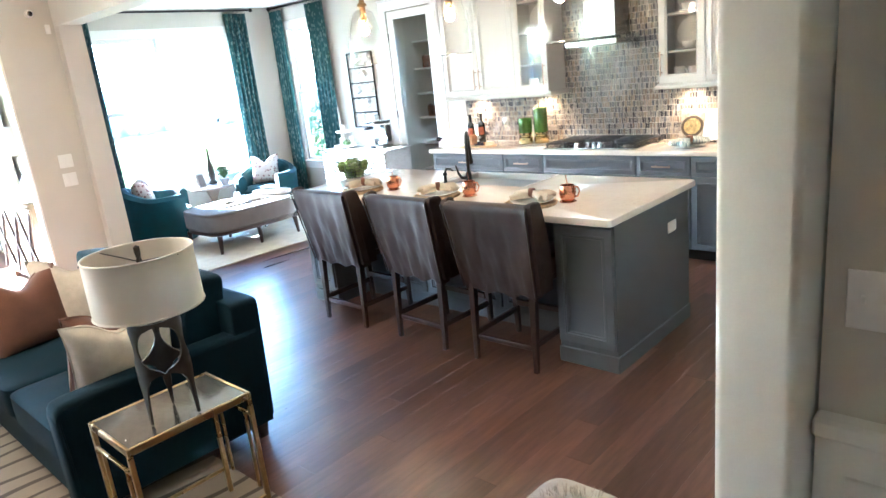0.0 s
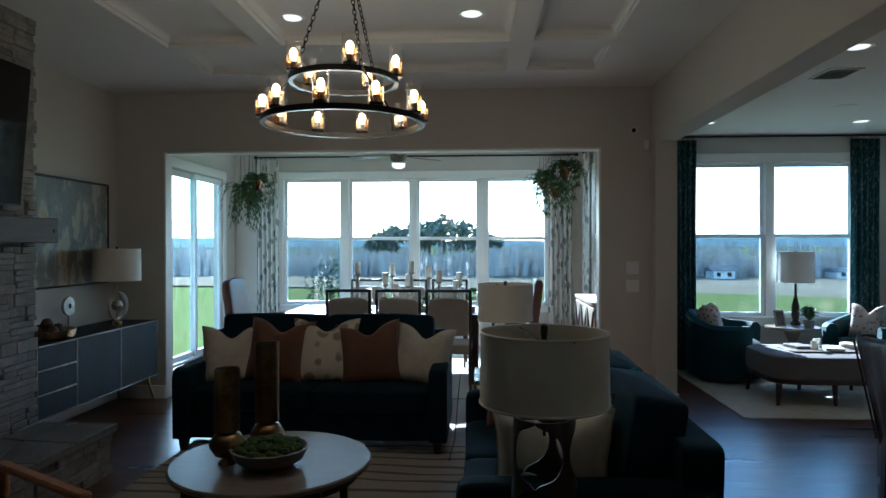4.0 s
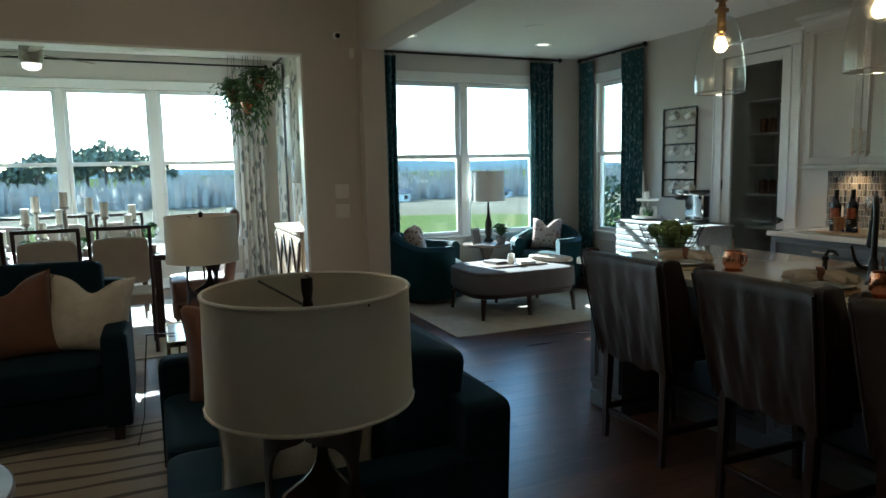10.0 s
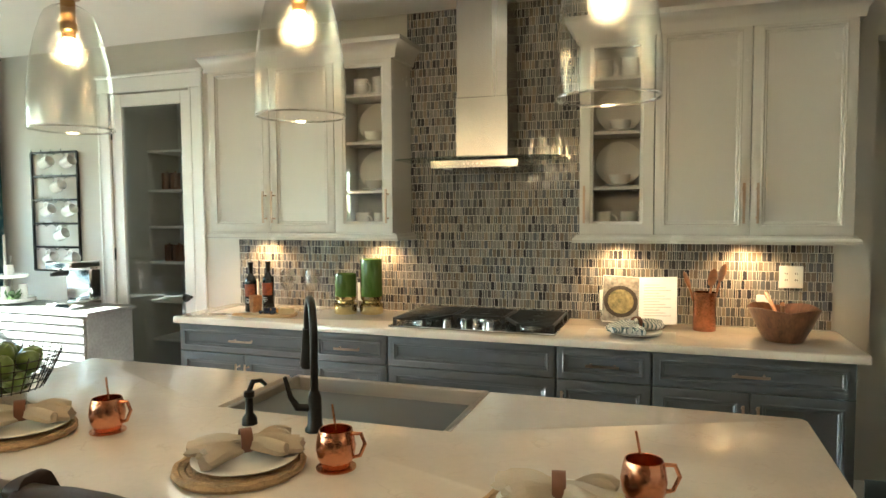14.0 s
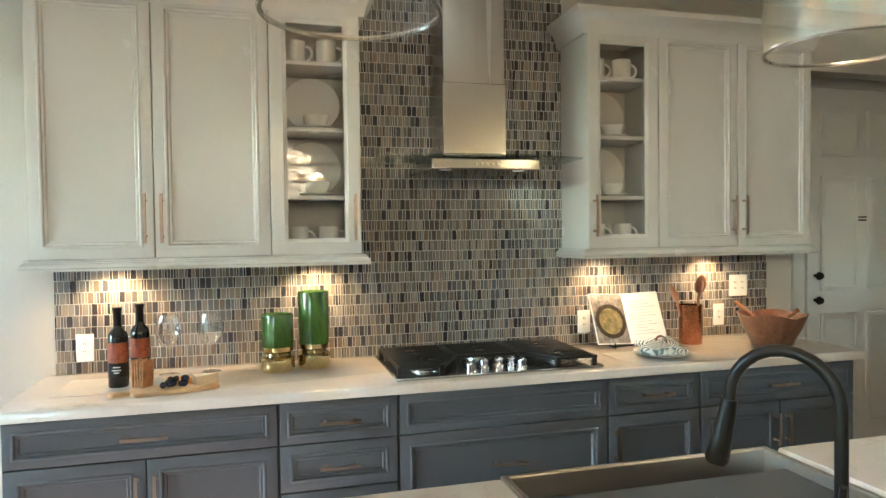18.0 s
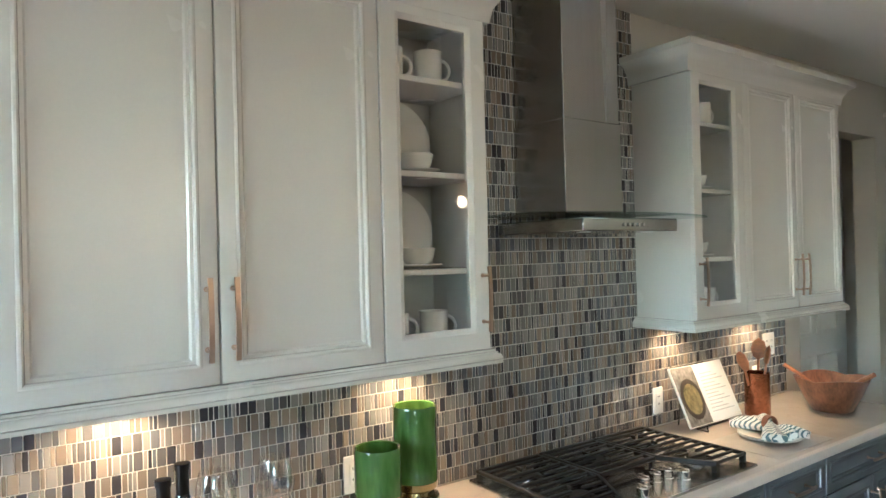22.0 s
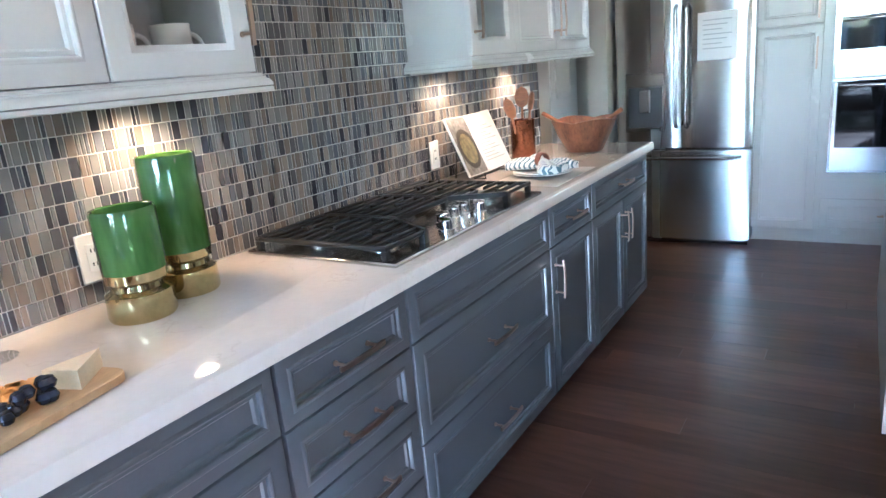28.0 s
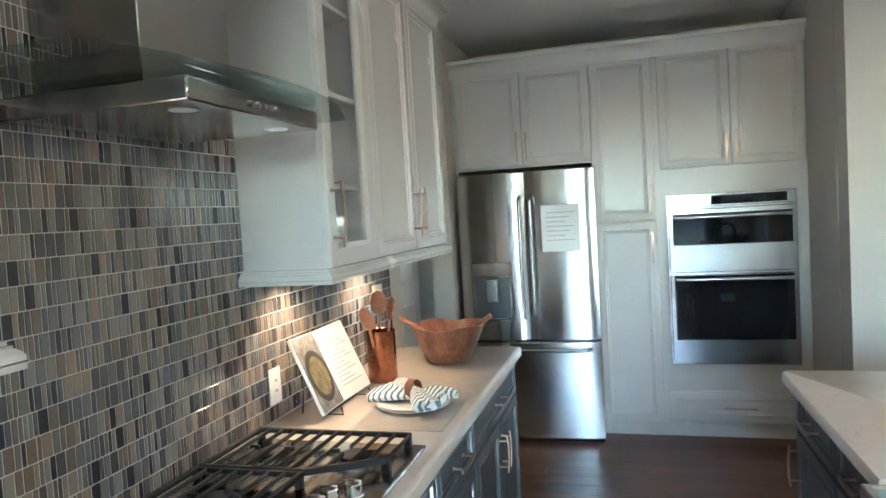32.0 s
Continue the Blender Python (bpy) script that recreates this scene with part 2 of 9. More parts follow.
# ---- mesh building ----
class Mesh:
    def __init__(self):
        self.v, self.f = [], []

    def add(self, verts, faces):
        k = len(self.v)
        self.v.extend(tuple(p) for p in verts)
        self.f.extend(tuple(i + k for i in f) for f in faces)
        return self

    def box(self, x0, x1, y0, y1, z0, z1, b=0.0, m=None):
        x0, x1 = min(x0, x1), max(x0, x1)
        y0, y1 = min(y0, y1), max(y0, y1)
        z0, z1 = min(z0, z1), max(z0, z1)
        b = min(b, (x1 - x0) * 0.49, (y1 - y0) * 0.49, (z1 - z0) * 0.49)
        if b <= 0:
            v = [(x, y, z) for z in (z0, z1) for y in (y0, y1) for x in (x0, x1)]
            f = [(0, 2, 3, 1), (4, 5, 7, 6), (0, 1, 5, 4), (2, 6, 7, 3), (0, 4, 6, 2), (1, 3, 7, 5)]
        else:
            v, f, ids = [], [], {}
            for i, (sx, sy, sz) in enumerate([(a, c, d) for d in (0, 1) for c in (0, 1) for a in (0, 1)]):
                X, Y, Z = (x0, x1)[sx], (y0, y1)[sy], (z0, z1)[sz]
                dx, dy, dz = (b, -b)[sx], (b, -b)[sy], (b, -b)[sz]
                ids[(i, 0)], ids[(i, 1)], ids[(i, 2)] = len(v), len(v) + 1, len(v) + 2
                v += [(X, Y + dy, Z + dz), (X + dx, Y, Z + dz), (X + dx, Y + dy, Z)]
            quads = [((0, 4, 6, 2), 0), ((1, 3, 7, 5), 0), ((0, 1, 5, 4), 1), ((2, 6, 7, 3), 1), ((0, 2, 3, 1), 2), ((4, 5, 7, 6), 2)]
            f += [tuple(ids[(i, a)] for i in q) for q, a in quads]
            for a, e in ((0, (0, 1)), (0, (2, 3)), (0, (4, 5)), (0, (6, 7)), (1, (0, 2)), (1, (1, 3)), (1, (4, 6)), (1, (5, 7)), (2, (0, 4)), (2, (1, 5)), (2, (2, 6)), (2, (3, 7))):
                p, q = [k for k in (0, 1, 2) if k != a]
                f.append((ids[(e[0], p)], ids[(e[1], p)], ids[(e[1], q)], ids[(e[0], q)]))
            f += [tuple(ids[(i, a)] for a in (0, 1, 2)) for i in range(8)]
        if m is not None:
            v = [m @ Vector(p) for p in v]
        return self.add(v, f)

    def rings(self, rings, cap=True, closed=False):
        """Skins a row of equal rings of points."""
        n = len(rings[0])
        v = [p for r in rings for p in r]
        f = []
        k = len(rings)
        for i in range(k if closed else k - 1):
            j = (i + 1) % k
            for a in range(n):
                c = (a + 1) % n
                f.append((i * n + a, i * n + c, j * n + c, j * n + a))
        if cap and not closed:
            f.append(tuple(range(n - 1, -1, -1)))
            f.append(tuple((k - 1) * n + a for a in range(n)))
        return self.add(v, f)

    def lathe(self, profile, c=(0, 0, 0), n=24, m=None, cap=False, sx=1.0, sy=1.0):
        rs = [[Vector((c[0] + sx * r * math.cos(2 * math.pi * a / n), c[1] + sy * r * math.sin(2 * math.pi * a / n), c[2] + z)) for a in range(n)] for r, z in profile]
        if m is not None:
            rs = [[m @ p for p in r] for r in rs]
        return self.rings(rs, cap=cap)

    def tube(self, pts, r, n=8, cap=True, closed=False):
        """A round bar through the points; r: one radius or one a point."""
        pts = [Vector(p) for p in pts]
        rad = r if isinstance(r, (list, tuple)) else [r] * len(pts)
        rings, side = [], None
        k = len(pts)
        for i, p in enumerate(pts):
            if closed:
                d = pts[(i + 1) % k] - pts[i - 1]
            else:
                d = pts[min(i + 1, k - 1)] - pts[max(i - 1, 0)]
            d.normalize()
            if side is None:
                side = d.cross(Vector((0, 0, 1)) if abs(d.z) < 0.9 else Vector((1, 0, 0))).normalized()
            else:
                side = (side - d * side.dot(d)).normalized()
            up = d.cross(side)
            rings.append([p + (side * math.cos(2 * math.pi * a / n) + up * math.sin(2 * math.pi * a / n)) * rad[i] for a in range(n)])
        return self.rings(rings, cap=cap, closed=closed)

    def cushion(self, w, d, h, c=(0, 0, 0), m=None, e=0.35, n=10, puff=0.25):
        """A stuffed block: rounded edges, faces swollen in the middle."""
        def s(t, k):
            return math.copysign(abs(t) ** k, t)
        rings = []
        for i in range(n + 1):
            ph = -math.pi / 2 + math.pi * i / n
            ring = []
            for a in range(4 * n):
                th = 2 * math.pi * a / (4 * n)
                x, y = s(math.cos(th), e) * s(math.cos(ph), e), s(math.sin(th), e) * s(math.cos(ph), e)
                z = s(math.sin(ph), e)
                z *= 1 + puff * (1 - x * x) * (1 - y * y)
                p = Vector((c[0] + x * w / 2, c[1] + y * d / 2, c[2] + z * h / 2))
                ring.append(m @ p if m is not None else p)
            rings.append(ring)
        return self.rings(rings)

    def data(self, name, mat, smooth=True, angle=38):
        me = bpy.data.meshes.new(name)
        me.from_pydata([tuple(p) for p in self.v], [], self.f)
        me.materials.append(mat)
        bm = bmesh.new()
        bm.from_mesh(me)
        bmesh.ops.remove_doubles(bm, verts=bm.verts, dist=1e-6)
        bmesh.ops.recalc_face_normals(bm, faces=bm.faces)
        bm.to_mesh(me)
        bm.free()
        if smooth:
            me.shade_smooth()
            me.set_sharp_from_angle(angle=radians(angle))
        return me


def part(name, mesh, mat, parent=None, label="", smooth=True, at=None, angle=38):
    ob = new(name, mesh.data(name, mat, smooth, angle) if isinstance(mesh, Mesh) else mesh)
    if parent is not None:
        ob.parent = parent
    if at is not None:
        ob.matrix_basis = at
    if label:
        ob["label"] = label
    return ob


def thing(name, label, category, m=None, group="", kind=""):
    ob = new(name)
    ob.empty_display_size = 0.1
    ob.matrix_basis = m if m is not None else Matrix()
    return tagged(ob, label, category, group, kind)


def structure(name, mesh, mat, label, category, smooth=True):
    return tagged(part(name, mesh, mat, smooth=smooth), label, category, kind="structure")


def wall_mesh(axis, p0, p1, a0, a1, z0, z1, holes=()):
    """A wall slab between p0 and p1 on its axis, from a0 to a1 along it, with holes (a0, a1, z0, z1) right through."""
    A = sorted({a0, a1, *[h[0] for h in holes], *[h[1] for h in holes]})
    Z = sorted({z0, z1, *[h[2] for h in holes], *[h[3] for h in holes]})
    def full(i, k):
        if i < 0 or k < 0 or i >= len(A) - 1 or k >= len(Z) - 1:
            return False
        am, zm = (A[i] + A[i + 1]) / 2, (Z[k] + Z[k + 1]) / 2
        return not any(h[0] < am < h[1] and h[2] < zm < h[3] for h in holes)
    me = Mesh()
    def pt(p, a, z):
        return (p, a, z) if axis == "x" else (a, p, z)
    for i in range(len(A) - 1):
        for k in range(len(Z) - 1):
            if not full(i, k):
                continue
            b, t, l, r = Z[k], Z[k + 1], A[i], A[i + 1]
            for p in (p0, p1):
                me.add([pt(p, l, b), pt(p, r, b), pt(p, r, t), pt(p, l, t)], [(0, 1, 2, 3)])
            for ok, q in ((full(i - 1, k), [(l, b), (l, t)]), (full(i + 1, k), [(r, b), (r, t)]), (full(i, k - 1), [(l, b), (r, b)]), (full(i, k + 1), [(l, t), (r, t)])):
                if not ok:
                    me.add([pt(p0, *q[0]), pt(p0, *q[1]), pt(p1, *q[1]), pt(p1, *q[0])], [(0, 1, 2, 3)])
    return me


# ---- the rooms ----
KC, FC, DC = 2.79, 2.98, 2.92          # kitchen and family room ceilings
YB, XM, XD = 6.22, -7.98, -9.89   # kitchen back wall, morning room window wall, dining window wall
BX0, BX1 = -4.51, -0.85      # run of base units

structure("wall_dining_opening", wall_mesh("x", -6.44, -6.3, -2.55, 3.0, 0, 3.3, [(-1.88, 2.317, 0, 2.4)]), M_WALL, "greige painted wall with a wide opening to the dining room", "wall")
structure("pilaster", Mesh().box(-6.3, -6.19, 2.8, 3.0, 0, 2.45, 0.004), M_WALL, "greige painted pilaster under the beam", "wall")
structure("beam", Mesh().box(-6.3, 0.02, 2.8, 3.0, 2.45, 3.3, 0.004), M_WALL, "greige painted beam between family room and kitchen", "beam")
structure("wall_fireplace", wall_mesh("y", -2.5, -2.37, -6.3, 2.6, 0, 3.3), M_WALL, "greige painted wall behind the fireplace", "wall")
structure("wall_kitchen_back", wall_mesh("y", YB, YB + 0.14, -8.24, 1.4, 0, 3.0, [(-7.62, -6.99, 0.65, 2.455), (-5.62, -4.88, 0, 2.44), (-0.66, 0.4, 0, 2.43)]), M_WALL, "greige painted kitchen wall with window, pantry door and hall opening", "wall")
structure("wall_morning_room", wall_mesh("x", XM - 0.14, XM, 2.9, YB, 0, 3.0, [(3.66, 5.58, 0.65, 2.455)]), M_WALL, "greige painted wall with a double window", "wall")
structure("wall_dining_window", wall_mesh("x", XD - 0.14, XD, -2.7, 2.9, 0, 3.0, [(-1.83, 2.23, 0.605, 2.495)]), M_WALL, "greige painted wall with four tall windows", "wall")
structure("wall_dining_slider", wall_mesh("y", -2.69, -2.55, XD, -6.44, 0, 3.0, [(-9.42, -7.72, 0.0, 2.45)]), M_WALL, "greige painted wall with a sliding glass door", "wall")
structure("wall_dining_side", wall_mesh("y", 2.75, 2.9, XD, -6.44, 0, 3.0, [(-9.35, -8.5, 0.66, 2.5)]), M_WALL, "greige painted dining room wall with a narrow window", "wall")
def return_wall():
    """Wall end with rounded plaster corners."""
    r, x0, x1, y0, y1 = 0.022, -0.155, 0.022, 1.92, 3.99
    loop = [(x0 + r - r * math.cos(radians(a)), y0 + r - r * math.sin(radians(a))) for a in range(0, 91, 15)] + [(x1 - r + r * math.sin(radians(a)), y0 + r - r * math.cos(radians(a))) for a in range(0, 91, 15)] + [(x1, y1), (x0, y1)]
    return Mesh().rings([[(x, y, z) for x, y in loop] for z in (0, 3.0)])


structure("wall_right_return", return_wall(), M_WALL, "greige painted wall end beside the kitchen", "wall")
structure("wall_oven", wall_mesh("x", 1.26, 1.4, 3.85, YB, 0, 3.0), M_WALL, "greige painted wall behind the tall cabinets", "wall")
structure("wall_alcove_side", wall_mesh("y", 3.85, 3.99, 0.03, 1.4, 0, 3.0), M_WALL, "greige painted alcove side wall", "wall")
structure("wall_hall_switch", wall_mesh("y", 2.1, 2.24, 0.03, 2.6, 0, 3.3), M_WALL, "tan painted wall with wainscot", "wall")
structure("wall_near_side", wall_mesh("x", 2.6, 2.74, -2.5, 2.24, 0, 3.3), M_WALL, "greige painted far side wall of the family room", "wall")
structure("ceiling_kitchen", Mesh().box(-8.3, 1.5, 3.0, 7.8, KC, KC + 0.05).box(-8.3, -6.44, 2.75, 3.0, KC, KC + 0.05), M_CEIL, "white painted kitchen ceiling", "ceiling")
structure("ceiling_dining", Mesh().box(XD, -6.4, -2.6, 2.8, DC, DC + 0.05), M_CEIL, "white painted dining room ceiling", "ceiling")
# coffered ceiling of the family room
CX, CY = (-5.67, -4.94, -1.7, -0.95), (-1.14, -0.36, 1.5, 2.17)
cof = wall_mesh("y", FC, FC + 0.03, -6.3, 2.6, -2.5, 2.8, [(CX[i] + 0.085 * (i > 0), CX[i + 1] - 0.085 * (i < 2), CY[j] + 0.085 * (j > 0), CY[j + 1] - 0.085 * (j < 2)) for i in range(3) for j in range(3)])
cof.v = [(x, z, y) for x, y, z in cof.v]
cof.box(-5.8, -0.85, -1.25, 2.3, FC + 0.1, FC + 0.16)
for i in range(3):
    for j in range(3):
        x0, x1, y0, y1 = CX[i] + 0.085 * (i > 0), CX[i + 1] - 0.085 * (i < 2), CY[j] + 0.085 * (j > 0), CY[j + 1] - 0.085 * (j < 2)
        prof = [(0, FC + 0.03), (0.012, FC + 0.031), (0.014, FC + 0.04)] + [(0.014 + 0.15 * (1 - math.cos(radians(a))), FC + 0.04 + 0.06 * math.sin(radians(a))) for a in range(10, 91, 10)]
        rings = [[(x0 + o, y0 + o, z), (x1 - o, y0 + o, z), (x1 - o, y1 - o, z), (x0 + o, y1 - o, z)] for o, z in prof]
        cof.rings(rings, cap=False)
structure("ceiling_family", cof, M_CEIL, "white coffered ceiling with moulded beams", "ceiling")

# unseen eave over the patio door, added to keep sun off the floor
structure("sun_block_eave", Mesh().box(XD - 0.6, -6.2, -3.3, -2.69, 2.96, 3.05), M_CEIL, "unseen white soffit added to block sun at the patio door", "eave")

# floors
structure("floor", Mesh().box(-10.1, 2.7, -2.7, 7.9, -0.1, -0.012), M_FLOORGAP, "dark hickory plank floor", "floor")


# ---- kitchen cabinetry ----
def framed_panel(w, h, t=0.02, rail=0.058):
    """A door or drawer front, face towards -y, from (0, 0) to (w, h): frame, inner bead and sunk panel."""
    me = Mesh()
    r = min(rail, w * 0.3, h * 0.28)
    k = min(1.0, t / 0.02)
    steps = [(0, t * 0.2), (0, -t + 0.006), (0.0018, -t + 0.002), (0.006, -t), (r - 0.016, -t), (r - 0.013, -t - 0.0025 * k), (r - 0.008, -t - 0.0032 * k), (r - 0.004, -t - 0.0008 * k), (r - 0.002, -t + 0.006 * k), (r + 0.006, -t + 0.0065 * k), (r + 0.011, -t + 0.0115 * k), (r + 0.018, -t + 0.012 * k)]
    rings = [[(o, y, o), (w - o, y, o), (w - o, y, h - o), (o, y, h - o)] for o, y in steps]
    me.rings(rings)
    return me


def bar_handle(length):
    """A slim bowed pull along x, standing off towards -y."""
    a, b = Mesh(), Mesh()
    n = 10
    pts = [((i / n - 0.5) * length, -0.032 - 0.008 * math.cos((i / n - 0.5) * 2.4), 0) for i in range(n + 1)]
    rings = []
    for x, y, z in pts:
        rings.append([(x, y - 0.003, -0.006), (x, y + 0.003, -0.006), (x, y + 0.003, 0.006), (x, y - 0.003, 0.006)])
    a.rings(rings)
    b.tube([(0, 0.0, 0), (0, -0.004, 0), (0, -0.0045, 0), (0, -0.034, 0)], [0.007, 0.007, 0.004, 0.004], 8)
    return a, b


HANDLE = {}


def add_handle(front, length, x, z, upright):
    key = round(length, 3)
    if key not in HANDLE:
        a, b = bar_handle(length)
        HANDLE[key] = (a.data("grip", M_NICKEL), b.data("post", M_NICKEL))
    hd = part("handle", HANDLE[key][0], None, front, at=pose(x, -0.02, z, 0, 90 if upright else 0, 0))
    for s in (-1, 1):
        part("standoff", HANDLE[key][1], None, hd, at=pose(s * length * 0.36, 0, 0))
    hd["label"] = "satin champagne metal pull"
    return hd


def front(name, parent, x, z, w, h, mat, handle=None, hl=0.13, y=0.0):
    f = part(name, framed_panel(w, h), mat, parent, at=pose(x, y, z))
    if handle == "level":
        add_handle(f, hl, w / 2, h / 2, False)
    elif handle == "left":
        add_handle(f, hl, 0.03, h - 0.05 - hl / 2 if h < 0.8 else 0.06 + hl / 2, True)
    elif handle == "right":
        add_handle(f, hl, w - 0.03, h - 0.05 - hl / 2 if h < 0.8 else 0.06 + hl / 2, True)
    return f


def base_unit(x0, w, rows, depth=0.58, label="slate grey base cabinet", m=None, h=0.875):
    """rows: heights from the top, each with a list of (share, handle)."""
    c = thing("base_cabinet", label, "cabinet", m if m is not None else pose(x0, 5.625, 0), "slate base cabinets")
    part("body", Mesh().box(0.001, w - 0.001, 0.0, depth, 0.1, h - 0.003, 0.001), M_BASE, c)
    part("toe_kick", Mesh().box(0.0, w, 0.06, 0.075, 0.0, 0.1), M_SHADOWGAP, c)
    z = h - 0.006
    for hh, fronts in rows:
        x = 0.003
        for share, hd in fronts:
            ww = (w - 0.006) * share
            nm = "drawer_front" if hd in ("level", None) else "door"
            front(nm, c, x + 0.0015, z - hh + 0.003, ww - 0.003, hh - 0.004, M_BASE, hd, 0.16 if hd == "level" else 0.15)
            x += ww
        z -= hh
    return c


TWO = [(0.5, "right"), (0.5, "left")]
base_unit(-4.51, 0.935, [(0.165, [(1, "level")]), (0.6, TWO)], label="slate grey base cabinet with one drawer over two doors")
base_unit(-3.575, 0.465, [(0.165, [(1, "level")]), (0.185, [(1, "level")]), (0.2, [(1, "level")]), (0.215, [(1, "level")])], label="slate grey base cabinet with four drawers")
base_unit(-3.11, 0.928, [(0.165, [(1, None)]), (0.3, [(1, "level")]), (0.3, [(1, "level")])], label="slate grey base cabinet of deep drawers under the cooktop")
base_unit(-2.182, 0.464, [(0.165, [(1, "level")]), (0.6, [(1, "left")])], label="slate grey base cabinet with a drawer over one door")
base_unit(-1.718, 0.868, [(0.165, [(1, "level")]), (0.6, TWO)], label="slate grey base cabinet with a wide drawer over two doors")


def slab_mesh(pts, z0, z1, r=0.012):
    """A worktop slab over a plan outline, with an eased edge."""
    prof = [(0.0, z0), (0.0, z1 - r), (r * 0.3, z1 - r * 0.3), (r, z1)]
    n = len(pts)
    def inset(o):
        out = []
        for i in range(n):
            p, q, s = Vector(pts[i - 1]), Vector(pts[i]), Vector(pts[(i + 1) % n])
            d1, d2 = (q - p).normalized(), (s - q).normalized()
            n1, n2 = Vector((-d1.y, d1.x)), Vector((-d2.y, d2.x))
            k = (n1 + n2) / (1 + n1.dot(n2))
            out.append(q + k * o)
        return out
    return Mesh().rings([[(p.x, p.y, z) for p in inset(o)] for o, z in prof])


def arc(cx, cy, r, a0, a1, n=5):
    return [(cx + r * math.cos(radians(a0 + (a1 - a0) * i / n)), cy + r * math.sin(radians(a0 + (a1 - a0) * i / n))) for i in range(n + 1)]


top = slab_mesh([(-4.545, YB - 0.004)] + arc(-4.52, 5.605, 0.025, 180, 270) + arc(-0.83, 5.605, 0.03, 270, 360) + [(-0.8, YB - 0.004)], 0.877, 0.915)
tagged(part("worktop", top, M_QUARTZ), "white quartz worktop along the kitchen wall", "countertop")


# ---- wall cabinets ----
def wall_cabinet(x0, w, side, label):
    """A greige wall unit: two doors and a glazed end door (on the side given), light rail below and crown above."""
    c = thing("wall_cabinet", label, "cabinet", pose(x0, 5.935, 1.378), "greige wall cabinets")
    gw = 0.385
    d, h = 0.28, 1.062
    z0 = 0.045
    g0, g1 = (w - gw, w) if side > 0 else (0, gw)
    s0, s1 = (0, w - gw) if side > 0 else (gw, w)
    part("body", Mesh().box(s0 + 0.001, s1 - 0.001, 0.0, d, z0, z0 + h, 0.001), M_CAB, c)
    gb = Mesh()
    gb.box(g0 + 0.001, g0 + 0.018, 0, d, z0, z0 + h, 0.001).box(g1 - 0.018, g1 - 0.001, 0, d, z0, z0 + h, 0.001)
    gb.box(g0 + 0.018, g1 - 0.018, 0, d, z0, z0 + 0.018).box(g0 + 0.018, g1 - 0.018, 0, d, z0 + h - 0.018, z0 + h)
    gb.box(g0 + 0.018, g1 - 0.018, d - 0.01, d, z0 + 0.018, z0 + h - 0.018)
    part("display_case", gb, M_CAB, c)
    for zz in (0.295, 0.59, 0.875):
        part("shelf", Mesh().box(g0 + 0.019, g1 - 0.019, 0.015, d - 0.012, zz - 0.009, zz + 0.009, 0.002), M_CAB, c)
    dw = (w - gw) / 2
    front("door", c, s0 + 0.0015, z0 + 0.002, dw - 0.003, h - 0.004, M_CAB, "right", 0.2)
    front("door", c, s0 + dw + 0.0015, z0 + 0.002, dw - 0.003, h - 0.004, M_CAB, "left", 0.2)
    fr = Mesh()
    W, H, r, t = gw - 0.004, h - 0.004, 0.058, 0.02
    steps = [(r + 0.012, 0.004), (0.002, 0.004), (0, 0.002), (0, -t + 0.003), (0.003, -t), (r - 0.004, -t), (r, -t + 0.004), (r + 0.012, -t + 0.01)]
    fr.rings([[(o, y, o), (W - o, y, o), (W - o, y, H - o), (o, y, H - o)] for o, y in steps], cap=False, closed=True)
    gd = part("glass_door", fr, M_CAB, c, at=pose(g0 + 0.002, 0, z0 + 0.002), label="glazed door with a painted frame")
    p = part("pane", Mesh().box(r, W - r, -0.006, -0.003, r, H - r), M_CLEAR, gd)
    p.visible_shadow = False
    add_handle(gd, 0.2, W - 0.028 if side > 0 else 0.028, 0.06 + 0.1, True)
    lr = Mesh()
    prof = [(0.0, z0), (-0.018, z0), (-0.018, z0 - 0.007), (-0.023, z0 - 0.008), (-0.023, z0 - 0.012), (-0.029, z0 - 0.016), (-0.034, z0 - 0.024), (-0.034, z0 - 0.031), (-0.0305, z0 - 0.0325), (-0.034, z0 - 0.034), (-0.034, z0 - 0.044), (-0.008, z0 - 0.044), (-0.008, z0 - 0.006)]
    loops = []
    for y, z in prof:
        o = -y
        loops.append([(-o, d, z), (-o, -o, z), (w + o, -o, z), (w + o, d, z)])
    for i in range(len(loops) - 1):
        a, b = loops[i], loops[i + 1]
        for k in range(3):
            lr.add([a[k], a[k + 1], b[k + 1], b[k]], [(0, 1, 2, 3)])
    part("light_rail", lr, M_CAB, c)
    cr = Mesh()
    zt = z0 + h
    prof = [(0.0, zt - 0.03), (0.022, zt - 0.03), (0.026, zt - 0.01), (0.03, zt + 0.012), (0.055, zt + 0.05), (0.075, zt + 0.06), (0.08, zt + 0.085), (0.0, zt + 0.085)]
    loops = [[(-o, d, z), (-o, -o, z), (w + o, -o, z), (w + o, d, z)] for o, z in prof]
    for i in range(len(loops) - 1):
        a, b = loops[i], loops[i + 1]
        for k in range(3):
            cr.add([a[k], a[k + 1], b[k + 1], b[k]], [(0, 1, 2, 3)])
    cr.add([loops[-1][0], loops[-1][1], loops[-1][2], loops[-1][3]], [(0, 1, 2, 3)])
    part("crown", cr, M_CAB, c)
